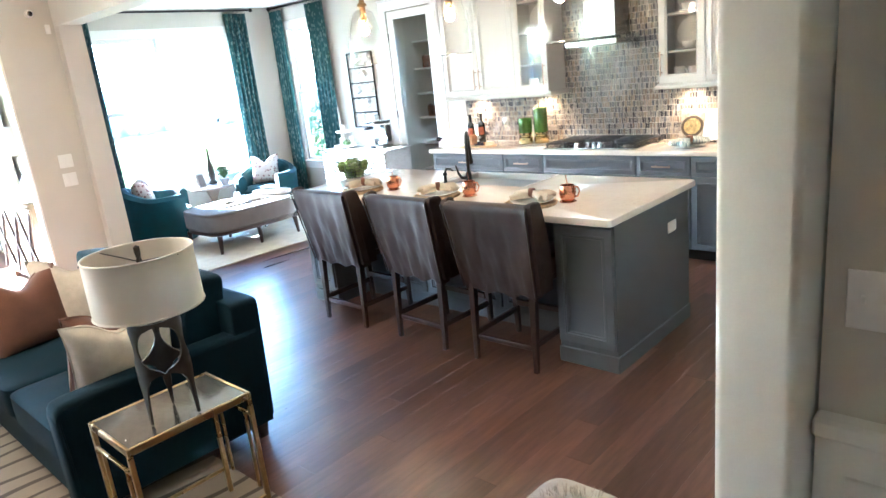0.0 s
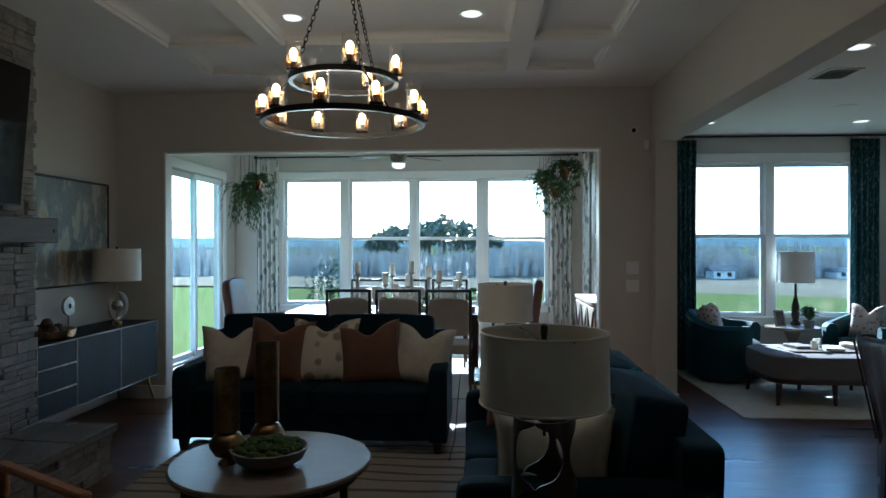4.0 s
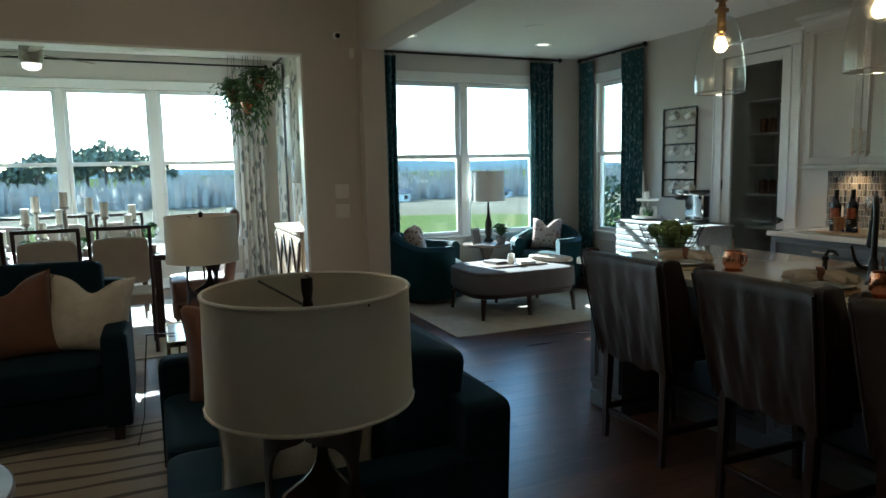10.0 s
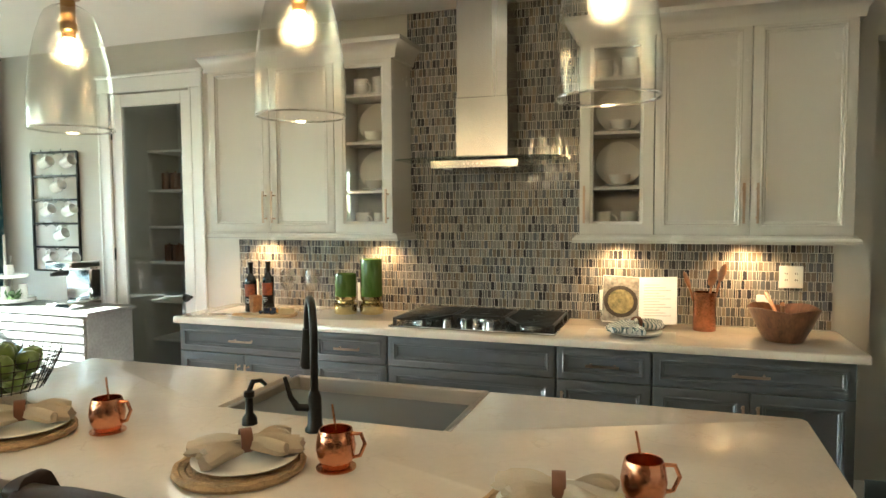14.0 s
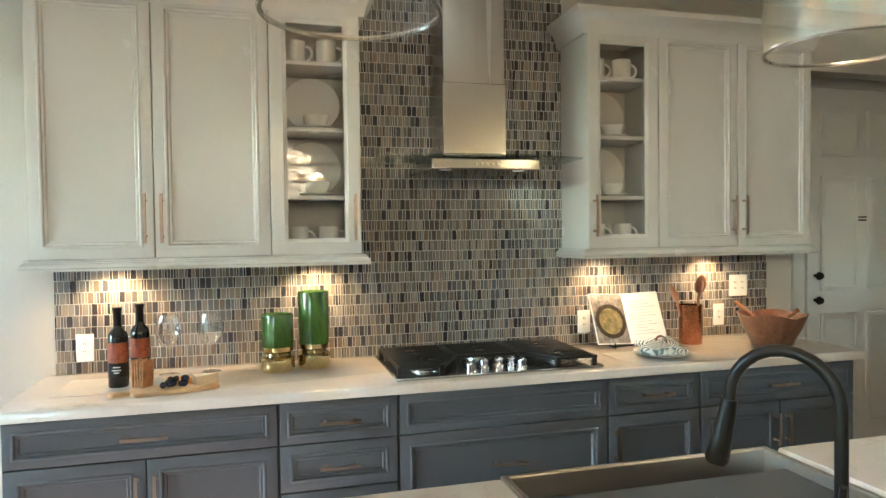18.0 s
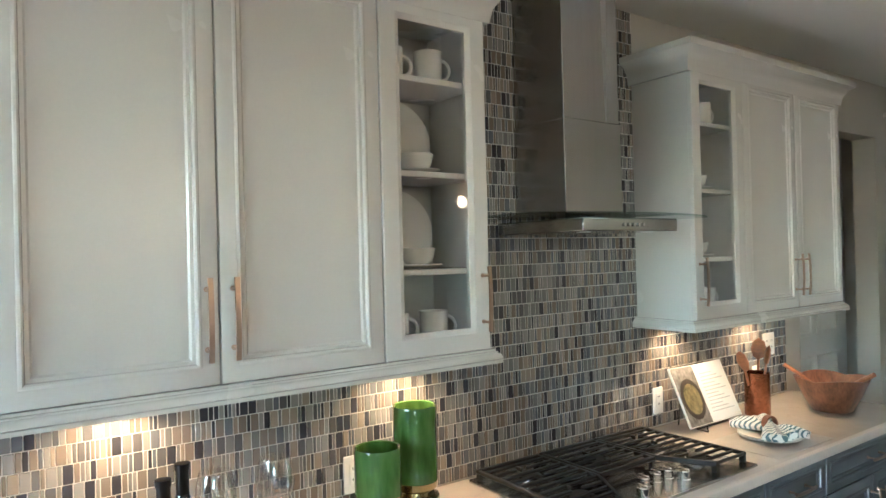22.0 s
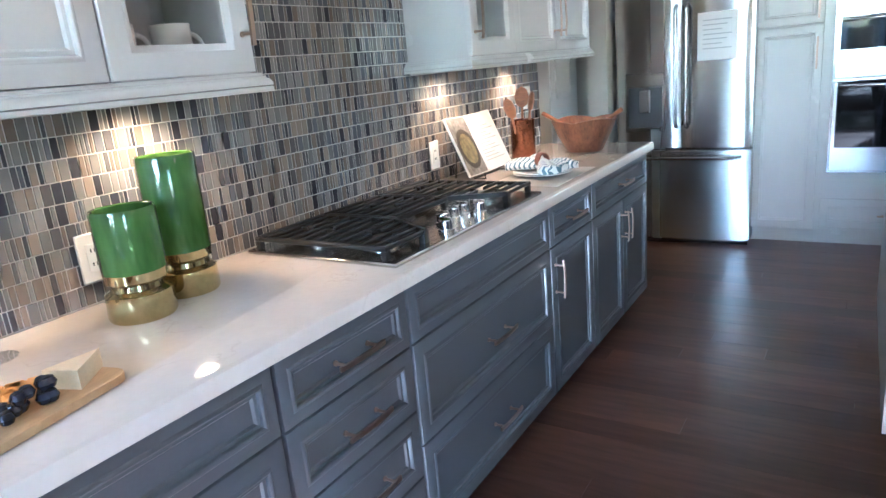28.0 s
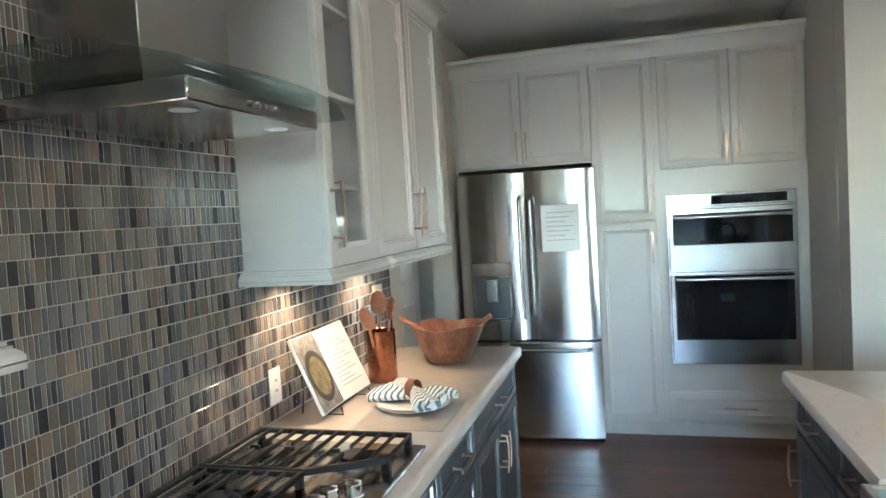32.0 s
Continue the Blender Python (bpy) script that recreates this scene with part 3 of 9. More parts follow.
    for zz in ((s1 - s0) / 2 + s0, (g0 + g1) / 2):
        pk = part("puck_light", Mesh().lathe([(0.0, 0.0), (0.035, 0.0), (0.038, 0.006), (0.038, 0.014)], (zz, 0.15, z0 - 0.016), 20), M_STEEL, c)
        part("lens", Mesh().lathe([(0.03, 0), (0.0, 0)], (zz, 0.15, z0 - 0.0165), 16), M_PUCK, pk)
    return c


wall_cabinet(-4.5, 1.3, 1, "greige wall cabinet with two doors and a glazed end door")
wall_cabinet(-2.11, 1.3, -1, "greige wall cabinet with a glazed end door beside the hood")
for px in (-4.24, -3.39, -1.92, -1.26):
    lamp("under_cabinet_light", "SPOT", (px, 6.09, 1.392), 0.6, (1.0, 0.57, 0.25), 0.03, (px, 6.16, 0.9), 130)


# ---- tall units at the end wall ----
def tall_unit():
    c = thing("tall_cabinet", "tall greige pantry and oven cabinet wall with crown", "cabinet", pose(0.62, 5.28, 0, 0, 0, -90))
    # local x runs towards -y of the room, local -y looks into the kitchen
    part("plinth", Mesh().box(0, 1.29, 0.05, 0.6, 0, 0.1), M_CAB, c)
    part("body", Mesh().box(0, 1.29, 0.0, 0.62, 0.1, 2.52, 0.001), M_CAB, c)
    part("over_fridge_body", Mesh().box(-0.94, -0.001, 0.0, 0.62, 1.85, 2.52, 0.001), M_CAB, c)
    part("side_panel", Mesh().box(-0.935, -0.917, 0.003, 0.62, 0, 1.85, 0.001), M_CAB, c)
    front("door", c, -0.915, 1.865, 0.455, 0.64, M_CAB, None)
    front("door", c, -0.455, 1.865, 0.455, 0.64, M_CAB, None)
    for x in (-0.49, -0.425):
        add_handle(c, 0.2, x, 1.99, True)
    front("door", c, 0.005, 0.11, 0.39, 1.33, M_CAB, None)
    front("door", c, 0.005, 1.45, 0.39, 1.06, M_CAB, None)
    add_handle(c, 0.2, 0.365, 1.27, True)
    add_handle(c, 0.2, 0.365, 1.58, True)
    front("door", c, 0.43, 1.77, 0.425, 0.74, M_CAB, None)
    front("door", c, 0.86, 1.77, 0.425, 0.74, M_CAB, None)
    for x in (0.83, 0.885):
        add_handle(c, 0.2, x, 1.89, True)
    front("drawer_front", c, 0.43, 0.12, 0.855, 0.2, M_CAB, "level", 0.2)
    cr = Mesh()
    zt = 2.52
    prof = [(0.0, zt - 0.03), (0.022, zt - 0.03), (0.026, zt - 0.01), (0.03, zt + 0.012), (0.055, zt + 0.05), (0.075, zt + 0.06), (0.08, zt + 0.085), (0.0, zt + 0.085)]
    for (o, z), (p, y) in zip(prof, prof[1:]):
        cr.add([(-0.94, -o, z), (1.29, -o, z), (1.29, -p, y), (-0.94, -p, y)], [(0, 1, 2, 3)])
    cr.add([(-0.94, 0, zt + 0.085), (1.29, 0, zt + 0.085), (1.29, 0.6, zt + 0.085), (-0.94, 0.6, zt + 0.085)], [(0, 1, 2, 3)])
    part("crown", cr, M_CAB, c)


tall_unit()


def rounded_bar(me, p0, p1, r, n=10):
    return me.tube([p0, p1], r, n)


def bowed_slab(x0, x1, y0, y1, z0, z1, sag=0.016, b=0.008):
    """A door slab whose front swells slightly."""
    rings = []
    n = 12
    for i in range(n + 1):
        t = i / n
        e = b if i in (0, n) else 0.0
        y = y0 - sag * (1 - (2 * t - 1) ** 2) + e
        rings.append([(x0 + (x1 - x0) * t, y, z0 + b), (x0 + (x1 - x0) * t, y + b, z0), (x0 + (x1 - x0) * t, y1, z0), (x0 + (x1 - x0) * t, y1, z1), (x0 + (x1 - x0) * t, y + b, z1), (x0 + (x1 - x0) * t, y, z1 - b)])
    return Mesh().rings(rings)


M_RECESS = node_mat("grey_dispenser_plastic", (0.09, 0.092, 0.095), 0.3, vary=0.06, bump=0.0)


def fridge():
    c = thing("refrigerator", "stainless french-door refrigerator with water dispenser", "refrigerator", pose(0.49, 6.17, 0, 0, 0, -90))
    w = 0.908
    part("body", Mesh().box(0.004, w - 0.004, 0.06, 0.72, 0.02, 1.8, 0.004), M_BLACK, c)
    half = w / 2
    for i, x in enumerate((0.0, half + 0.002)):
        dr = part("door", bowed_slab(x, x + half - 0.002, -0.04, 0.055, 0.69, 1.815), M_FRIDGE, c)
        hx = half - 0.035 if i == 0 else half + 0.037
        part("handle", Mesh().tube([(hx, -0.04, 0.84), (hx, -0.085, 0.87), (hx, -0.09, 1.25), (hx, -0.085, 1.62), (hx, -0.04, 1.65)], 0.014, 10), M_STEEL, dr, "stainless bar handle")
    fz = part("freezer_drawer", bowed_slab(0, w, -0.04, 0.055, 0.03, 0.68), M_FRIDGE, c)
    part("handle", Mesh().tube([(0.07, -0.04, 0.63), (0.09, -0.09, 0.63), (w / 2, -0.095, 0.63), (w - 0.09, -0.09, 0.63), (w - 0.07, -0.04, 0.63)], 0.014, 10), M_STEELH, fz, "stainless bar handle")
    ds = part("dispenser", Mesh().box(0.07, 0.35, -0.058, -0.035, 0.815, 1.225, 0.008), M_STEEL, c, "water and ice dispenser")
    part("recess", Mesh().box(0.092, 0.328, -0.0605, -0.057, 0.85, 1.125, 0.003), M_RECESS, ds, "dark grey dispenser recess")
    part("paddle", Mesh().box(0.17, 0.25, -0.08, -0.06, 0.95, 1.11, 0.008), M_STEEL, ds)
    part("drip_tray", Mesh().box(0.1, 0.32, -0.085, -0.058, 0.835, 0.85, 0.003), M_STEELH, ds)
    part("control_panel", Mesh().box(0.078, 0.342, -0.064, -0.057, 1.13, 1.22, 0.003), M_STEELH, ds)
    part("kick", Mesh().box(0.01, w - 0.01, 0.0, 0.05, 0.0, 0.045), M_BLACK, c)
    return c


fridge()


M_PAPER = node_mat("white_paper", (0.8, 0.79, 0.76), 0.7, vary=0.02, bump=0.02)
M_PRINT = node_mat("grey_print", (0.5, 0.5, 0.49), 0.7, vary=0.1)


def door_sheet():
    c = thing("paper_sheet", "white printed sheet taped to the refrigerator door", "paper", pose(0.4295, 5.488, 1.431, 0, 0, -90))
    part("sheet", Mesh().box(-0.123, 0.123, -0.0008, 0.0008, -0.152, 0.152), M_PAPER, c)
    for i in range(7):
        part("writing", Mesh().box(-0.09, 0.09 - 0.03 * (i % 3), -0.0016, -0.0009, 0.1 - 0.03 * i, 0.106 - 0.03 * i), M_PRINT, c)


door_sheet()


def wall_ovens():
    c = thing("double_oven", "stainless built-in microwave over a wall oven", "oven", pose(0.6, 4.825, 0, 0, 0, -90))
    w = 0.765
    part("trim_frame", Mesh().box(0, w, -0.012, 0.015, 0.5, 1.6, 0.003), M_STEELH, c)
    part("control_panel", Mesh().box(0.01, w - 0.01, -0.035, -0.012, 1.515, 1.595, 0.004), M_STEELH, c)
    part("display", Mesh().box(0.27, w - 0.06, -0.0375, -0.034, 1.527, 1.583, 0.001), M_BLACKGLASS, c)
    for z0, z1, w0, w1, nm in ((1.1, 1.505, 1.275, 1.473, "microwave_door"), (0.515, 1.085, 0.667, 1.08, "oven_door")):
        dr = part(nm, Mesh().box(0.01, w - 0.01, -0.045, -0.012, z0, z1, 0.006), M_STEELH, c)
        part("window", Mesh().box(0.035, w - 0.035, -0.0475, -0.044, w0, w1, 0.002), M_BLACKGLASS, dr)
        zh = w1 - 0.022
        part("handle", Mesh().tube([(0.05, -0.045, zh), (0.05, -0.085, zh), (0.08, -0.09, zh), (w - 0.08, -0.09, zh), (w - 0.05, -0.085, zh), (w - 0.05, -0.045, zh)], 0.012, 10), M_STEELH, dr)
    return c


wall_ovens()


# ---- range hood and cooktop ----
def hood():
    c = thing("range_hood", "stainless chimney range hood with a curved glass canopy", "range hood", pose(-2.665, 5.75, 0))
    part("chimney", Mesh().box(-0.152, 0.152, 0.2, 0.466, 1.86, 2.2, 0.002), M_STEEL, c)
    part("chimney_upper", Mesh().box(-0.148, 0.148, 0.204, 0.466, 2.2, KC - 0.002, 0.002), M_STEEL, c)
    part("fan_box", Mesh().box(-0.25, 0.25, 0.03, 0.462, 1.79, 1.835, 0.004), M_STEELH, c)
    gl = Mesh()
    n = 14
    rings = []
    for i in range(n + 1):
        x = -0.47 + 0.94 * i / n
        y0 = -0.05 + 0.1 * (x / 0.47) ** 2
        z = 1.846
        rings.append([(x, y0, z - 0.004), (x, 0.468, z - 0.004), (x, 0.468, z + 0.004), (x, y0, z + 0.004)])
    gl.rings(rings)
    part("glass_canopy", gl, pane_mat("hood_glass", (0.82, 0.9, 0.88)), c, "curved clear glass canopy").visible_shadow = False
    for i in range(5):
        part("button", Mesh().tube([(-0.05 + 0.025 * i, 0.031, 1.812), (-0.05 + 0.025 * i, 0.024, 1.812)], 0.006, 10), M_CHROME, c)
    for x in (-0.17, 0.17):
        part("lamp_lens", Mesh().lathe([(0.028, 0), (0.0, -0.002)], (x, 0.1, 1.789), 16), M_PLASTIC, c)


hood()


def cooktop():
    c = thing("cooktop", "stainless gas cooktop with black cast-iron grates", "cooktop", pose(-2.65, 5.897, 0.915))
    w, d = 0.925, 0.543
    part("tray", Mesh().box(-w / 2, w / 2, -d / 2, d / 2, 0.0005, 0.012, 0.004), M_STEELH, c)
    burners = [(-0.31, 0.12), (-0.31, -0.12), (0.0, 0.09), (0.31, 0.12), (0.31, -0.12)]
    for x, y in burners:
        r = 0.055 if x == 0 else 0.042
        b = part("burner", Mesh().lathe([(r + 0.02, 0.012), (r + 0.02, 0.018), (r, 0.02), (r, 0.03), (0, 0.03)], (x, y, 0), 24), M_STEEL, c)
        part("cap", Mesh().lathe([(r - 0.004, 0.03), (r - 0.002, 0.036), (r - 0.01, 0.04), (0, 0.041)], (x, y, 0), 24), M_IRON, b)
    g = 0.296
    zt, cut = 0.052, 0.1
    y1, ym, y0 = 0.245, -0.06, -0.235
    for k, x0 in enumerate((-0.45, -0.148, 0.154)):
        me = Mesh()
        x2 = x0 + g
        # side rails; the outer grates slant back towards the knobs
        me.box(x0, x2, y1 - 0.014, y1, zt - 0.014, zt, 0.003)
        for side, xs in ((0, x0), (2, x2)):
            inner = k != 1 and side != k
            yb = ym if (inner or k == 1) else y0
            me.box(xs if side == 0 else xs - 0.014, xs + 0.014 if side == 0 else xs, yb, y1 - 0.014, zt - 0.015, zt - 0.001, 0.003)
            if inner:
                sg = 1 if side == 0 else -1
                me.rings([[(xq + sg * o, yq, zz) for o, zz in ((0, zt - 0.016), (0.014, zt - 0.016), (0.014, zt), (0, zt))] for xq, yq in ((xs, ym + 0.004), (xs + sg * cut, y0))])
                me.rings([[(xs + sg * (cut + o), y0 + yy, zz) for o, yy in ((-0.002, -0.002), (0.018, -0.002), (0.018, 0.018), (-0.002, 0.018))] for zz in (0.012, zt - 0.002)])
        if k == 1:
            me.box(x0, x2, ym, ym + 0.014, zt - 0.016, zt, 0.003)
        rows = 11 if k != 1 else 7
        base = y0 if k != 1 else ym
        for i in range(0 if k != 1 else 1, rows):
            yy = base + 0.005 + (y1 - base) * i / rows
            back = cut * max(0.0, (ym - yy) / (ym - y0))
            xa, xb = x0 + (back if k == 2 else 0) + 0.004, x2 - (back if k == 0 else 0) - 0.004
            gaps = [bx for bx, by in burners if xa < bx < xb and abs(by - yy) < 0.05]
            spans = [(xa, gaps[0] - 0.022), (gaps[0] + 0.022, xb)] if gaps and i % 2 else [(xa, xb)]
            for p, q in spans:
                me.box(p, q, yy - 0.0045, yy + 0.0045, zt - 0.014, zt - 0.001, 0.0035)
        for bx, by in burners:
            if x0 < bx < x2:
                for dy in (-0.066, 0.04):
                    me.box(bx - 0.004, bx + 0.004, by + dy, by + dy + 0.03, zt - 0.016, zt - 0.003, 0.002)
        feet = [(x0, y1 - 0.02), (x2 - 0.02, y1 - 0.02)]
        feet += [(x0, ym), (x2 - 0.02, ym)] if k == 1 else [(x0 if k == 0 else x2 - 0.022, y0)]
        for ax, ay in feet:
            me.box(ax, ax + 0.02, ay, ay + 0.02, 0.012, zt - 0.013, 0.003)
        part("grate", me, M_IRON, c)
    for x, y in ((-0.134, -0.222), (-0.056, -0.165), (0.012, -0.16), (0.07, -0.163), (0.105, -0.206)):
        kb = part("knob", Mesh().lathe([(0.025, 0.012), (0.025, 0.02), (0.021, 0.022), (0.021, 0.046), (0.018, 0.049), (0, 0.049)], (x, y, 0), 20), M_CHROME, c)
        part("indicator", Mesh().box(x - 0.004, x + 0.004, y - 0.021, y + 0.021, 0.046, 0.056, 0.002), M_CHROME, kb)


cooktop()


# ---- island ----
IX0, IX1, IY0, IY1 = -4.06, -1.24, 3.43, 4.54
SX0, SX1 = -3.056, -2.25


def island():
    c = thing("kitchen_island", "slate grey panelled kitchen island with drawers", "island", pose(0, 0, 0))
    x0, x1, y0, y1 = IX0 + 0.04, IX1 - 0.04, 3.84, IY1 - 0.04
    part("body", Mesh().box(x0 + 0.02, x1 - 0.02, y0, y1 - 0.02, 0.1, 0.876, 0.001), M_BASE, c)
    part("plinth", Mesh().box(x0 + 0.03, x1 - 0.03, y0 + 0.02, y1 - 0.08, 0, 0.1), M_BASE, c)
    # end walls that carry the overhang
    for xa, xb in ((x0, x0 + 0.28), (x1 - 0.37, x1)):
        part("end_pier", Mesh().box(xa, xb, 3.535, y0, 0.0, 0.876, 0.002), M_BASE, c)
        part("pier_panel", framed_panel(xb - xa - 0.01, 0.7), M_BASE, c, at=pose(xa + 0.005, 3.535, 0.14))
        part("pier_base", Mesh().box(xa - 0.008, xb + 0.008, 3.525, 3.57, 0, 0.1, 0.006), M_BASE, c)
    part("end_panel", Mesh().box(x1 - 0.02, x1 + 0.002, 3.536, y1, 0.0, 0.876, 0.001), M_BASE, c)
    part("end_panel", Mesh().box(x0 - 0.002, x0 + 0.02, 3.536, y1, 0.0, 0.876, 0.001), M_BASE, c)
    part("base_board", Mesh().box(x1 + 0.002, x1 + 0.012, 3.53, y1, 0.0, 0.1, 0.004), M_BASE, c)
    part("base_board", Mesh().box(x0 - 0.012, x0 - 0.002, 3.53, y1, 0.0, 0.1, 0.004), M_BASE, c)
    for i in range(3):
        ww = (x1 - x0 - 0.6) / 3
        part("back_panel", framed_panel(ww - 0.01, 0.74), M_BASE, c, at=pose(x0 + 0.3 + i * ww, y0, 0.12))
    # kitchen side
    for xa, w, two in ((x0 + 0.01, 0.5, False), (x0 + 0.51, 0.42, False), (SX1 + 0.02, 0.46, False), (SX1 + 0.48, x1 - SX1 - 0.5, False)):
        f = part("drawer_front", framed_panel(w - 0.006, 0.16), M_BASE, c, at=pose(xa + w, y1 - 0.02, 0.71, 0, 0, 180))
        add_handle(f, 0.13, w / 2, 0.08, False)
        f = part("door", framed_panel(w - 0.006, 0.58), M_BASE, c, at=pose(xa + w, y1 - 0.02, 0.115, 0, 0, 180))
        add_handle(f, 0.15, 0.03, 0.47, True)
    f = part("door", framed_panel(0.42, 0.5), M_BASE, c, at=pose(SX1, y1 - 0.02, 0.115, 0, 0, 180))
    f = part("door", framed_panel(0.42, 0.5), M_BASE, c, at=pose(SX1 - 0.425, y1 - 0.02, 0.115, 0, 0, 180))
    o = part("outlet", Mesh().box(x1 + 0.002, x1 + 0.008, 4.187, 4.302, 0.645, 0.715, 0.003), M_PLASTIC, c, "white outlet plate")
    top = slab_mesh(arc(IX0 + 0.03, IY0 + 0.03, 0.03, 180, 270) + arc(IX1 - 0.03, IY0 + 0.03, 0.03, 270, 360) + arc(IX1 - 0.03, IY1 - 0.03, 0.03, 0, 90) + [(SX1, IY1), (SX1, 4.095), (SX0, 4.095), (SX0, IY1)] + arc(IX0 + 0.03, IY1 - 0.03, 0.03, 90, 180), 0.877, 0.915)
    tagged(part("island_worktop", top, M_QUARTZ), "white quartz worktop cut round the island sink", "countertop")


island()


def sink():
    c = thing("apron_sink", "stainless apron-front farmhouse sink", "sink", pose(-2.653, 4.345, 0))
    w, y0, y1, z = 0.395, -0.25, 0.235, 0.905
    me = Mesh()
    r0, r1 = 0.012, 0.03
    def ring(o, zz):
        return [(-w + o, y0 + o, zz), (w - o, y0 + o, zz), (w - o, y1 - o, zz), (-w + o, y1 - o, zz)]
    me.rings([ring(0, 0.66), ring(0, z - 0.004), ring(0.004, z), ring(0.016, z), ring(0.02, z - 0.004), ring(0.035, 0.72), ring(0.06, 0.69), ring(0.2, 0.686)])
    part("basin", me, node_mat("satin_sink_steel", (0.5, 0.46, 0.42), 0.34, metal=1.0, vary=0.08, scale=6, fine=60, bump=0.02, stretch=(0.05, 1, 1)), c)
    part("drain", Mesh().lathe([(0.045, 0.688), (0.04, 0.692), (0.0, 0.689)], (0, 0, 0), 20), M_CHROME, c)


sink()


def faucet():
    c = thing("kitchen_faucet", "dark bronze gooseneck faucet with pull-down spray", "faucet", pose(-2.622, 3.972, 0.915, 0, 0, 36))
    part("base", Mesh().lathe([(0.0, 0.0005), (0.03, 0.0005), (0.03, 0.008), (0.022, 0.02), (0.02, 0.1), (0.017, 0.11), (0.013, 0.12)], (0, 0, 0), 20), M_BLACK, c)
    pts = [(0, 0, 0.1), (0, 0, 0.26)] + [(0, 0.095 - 0.095 * math.cos(radians(a)), 0.275 + 0.1 * math.sin(radians(a))) for a in range(0, 181, 15)] + [(0, 0.192, 0.26)]
    part("neck", Mesh().tube(pts, 0.0118, 14), M_BLACK, c)
    part("spray_head", Mesh().tube([(0, 0.19, 0.27), (0, 0.193, 0.25), (0, 0.202, 0.2), (0, 0.214, 0.15), (0, 0.216, 0.14)], [0.015, 0.017, 0.019, 0.024, 0.02], 14), M_BLACK, c)
    part("lever", Mesh().tube([(-0.015, 0, 0.07), (-0.05, 0, 0.075), (-0.07, -0.01, 0.11), (-0.085, -0.015, 0.17)], [0.012, 0.012, 0.008, 0.006], 10), M_BLACK, c)
    s = thing("soap_dispenser", "dark bronze soap dispenser beside the faucet", "soap dispenser", pose(-2.842, 3.965, 0.915))
    part("base", Mesh().lathe([(0.0, 0.0005), (0.024, 0.0005), (0.022, 0.02), (0.012, 0.035), (0.011, 0.08), (0.016, 0.085), (0.016, 0.1), (0.006, 0.105)], (0, 0, 0), 16), M_BLACK, s)
    part("spout", Mesh().tube([(0, 0, 0.1), (0, 0.02, 0.125), (0, 0.06, 0.12), (0, 0.085, 0.1)], [0.008, 0.008, 0.007, 0.006], 10), M_BLACK, s)


faucet()


# ---- windows and doors ----
M_SCREEN = pane_mat("insect_screen", (0.72, 0.73, 0.74), base=0.01)


def sash_window(name, axis, p, a0, a1, z0, z1, units, label, side):
    """A run of double-hung windows in one opening. side: +1 where the room lies on the + side of the wall face p."""
    w = tagged(new(name), label, "window", kind="structure")
    def P(u, a, z):
        return (p + u, a, z) if axis == "x" else (a, p + u, z)
    def bx(me, u0, u1, b0, b1, c0, c1, bev=0.003):
        q0, q1 = P(u0, b0, c0), P(u1, b1, c1)
        return me.box(q0[0], q1[0], q0[1], q1[1], q0[2], q1[2], bev)
    s = side
    case = Mesh()
    cw = 0.09
    bx(case, 0.0, s * 0.02, a0 - cw, a0 + 0.004, z0 - 0.02, z1 + 0.004)
    bx(case, 0.0, s * 0.02, a1 - 0.004, a1 + cw, z0 - 0.02, z1 + 0.004)
    bx(case, 0.0, s * 0.024, a0 - cw, a1 + cw, z1 + 0.004, z1 + 0.11)
    part("casing", case, M_TRIM, w)
    sill = Mesh()
    bx(sill, -s * 0.1, s * 0.06, a0 - cw - 0.02, a1 + cw + 0.02, z0 - 0.022, z0 + 0.004, 0.006)
    bx(sill, 0.0, s * 0.018, a0 - cw, a1 + cw, z0 - 0.11, z0 - 0.022)
    part("window_sill", sill, M_TRIM, w)
    n = len(units)
    for i, (b0, b1) in enumerate(units):
        zm = z0 + (z1 - z0) * 0.525
        for k, (c0, c1, u) in enumerate(((z0 + 0.005, zm + 0.02, -0.05), (zm - 0.02, z1, -0.085))):
            fr = Mesh()
            r = 0.045
            bx(fr, s * u, s * (u + 0.032), b0 - r, b0, c0, c1)
            bx(fr, s * u, s * (u + 0.032), b1, b1 + r, c0, c1)
            bx(fr, s * u, s * (u + 0.032), b0, b1, c0, c0 + r)
            bx(fr, s * u, s * (u + 0.032), b0, b1, c1 - r, c1)
            f = part("window_frame", fr, M_VINYL, w)
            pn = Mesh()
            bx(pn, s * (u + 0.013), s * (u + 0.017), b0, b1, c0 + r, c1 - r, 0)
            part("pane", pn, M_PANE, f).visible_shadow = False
            if k == 0:
                sc = Mesh()
                bx(sc, s * (u - 0.026), s * (u - 0.024), b0, b1, c0 + 0.01, c1 - r, 0)
                part("insect_screen", sc, M_SCREEN, f, "fine grey insect screen").visible_shadow = False
    post = Mesh()
    edges = [a0] + [v for b in units for v in (b[0] - 0.045, b[1] + 0.045)] + [a1]
    for i in range(0, len(edges), 2):
        if edges[i + 1] - edges[i] > 0.004:
            bx(post, -s * 0.11, s * 0.012, edges[i], edges[i + 1], z0, z1)
    part("mullions", post, M_TRIM, w)
    return w


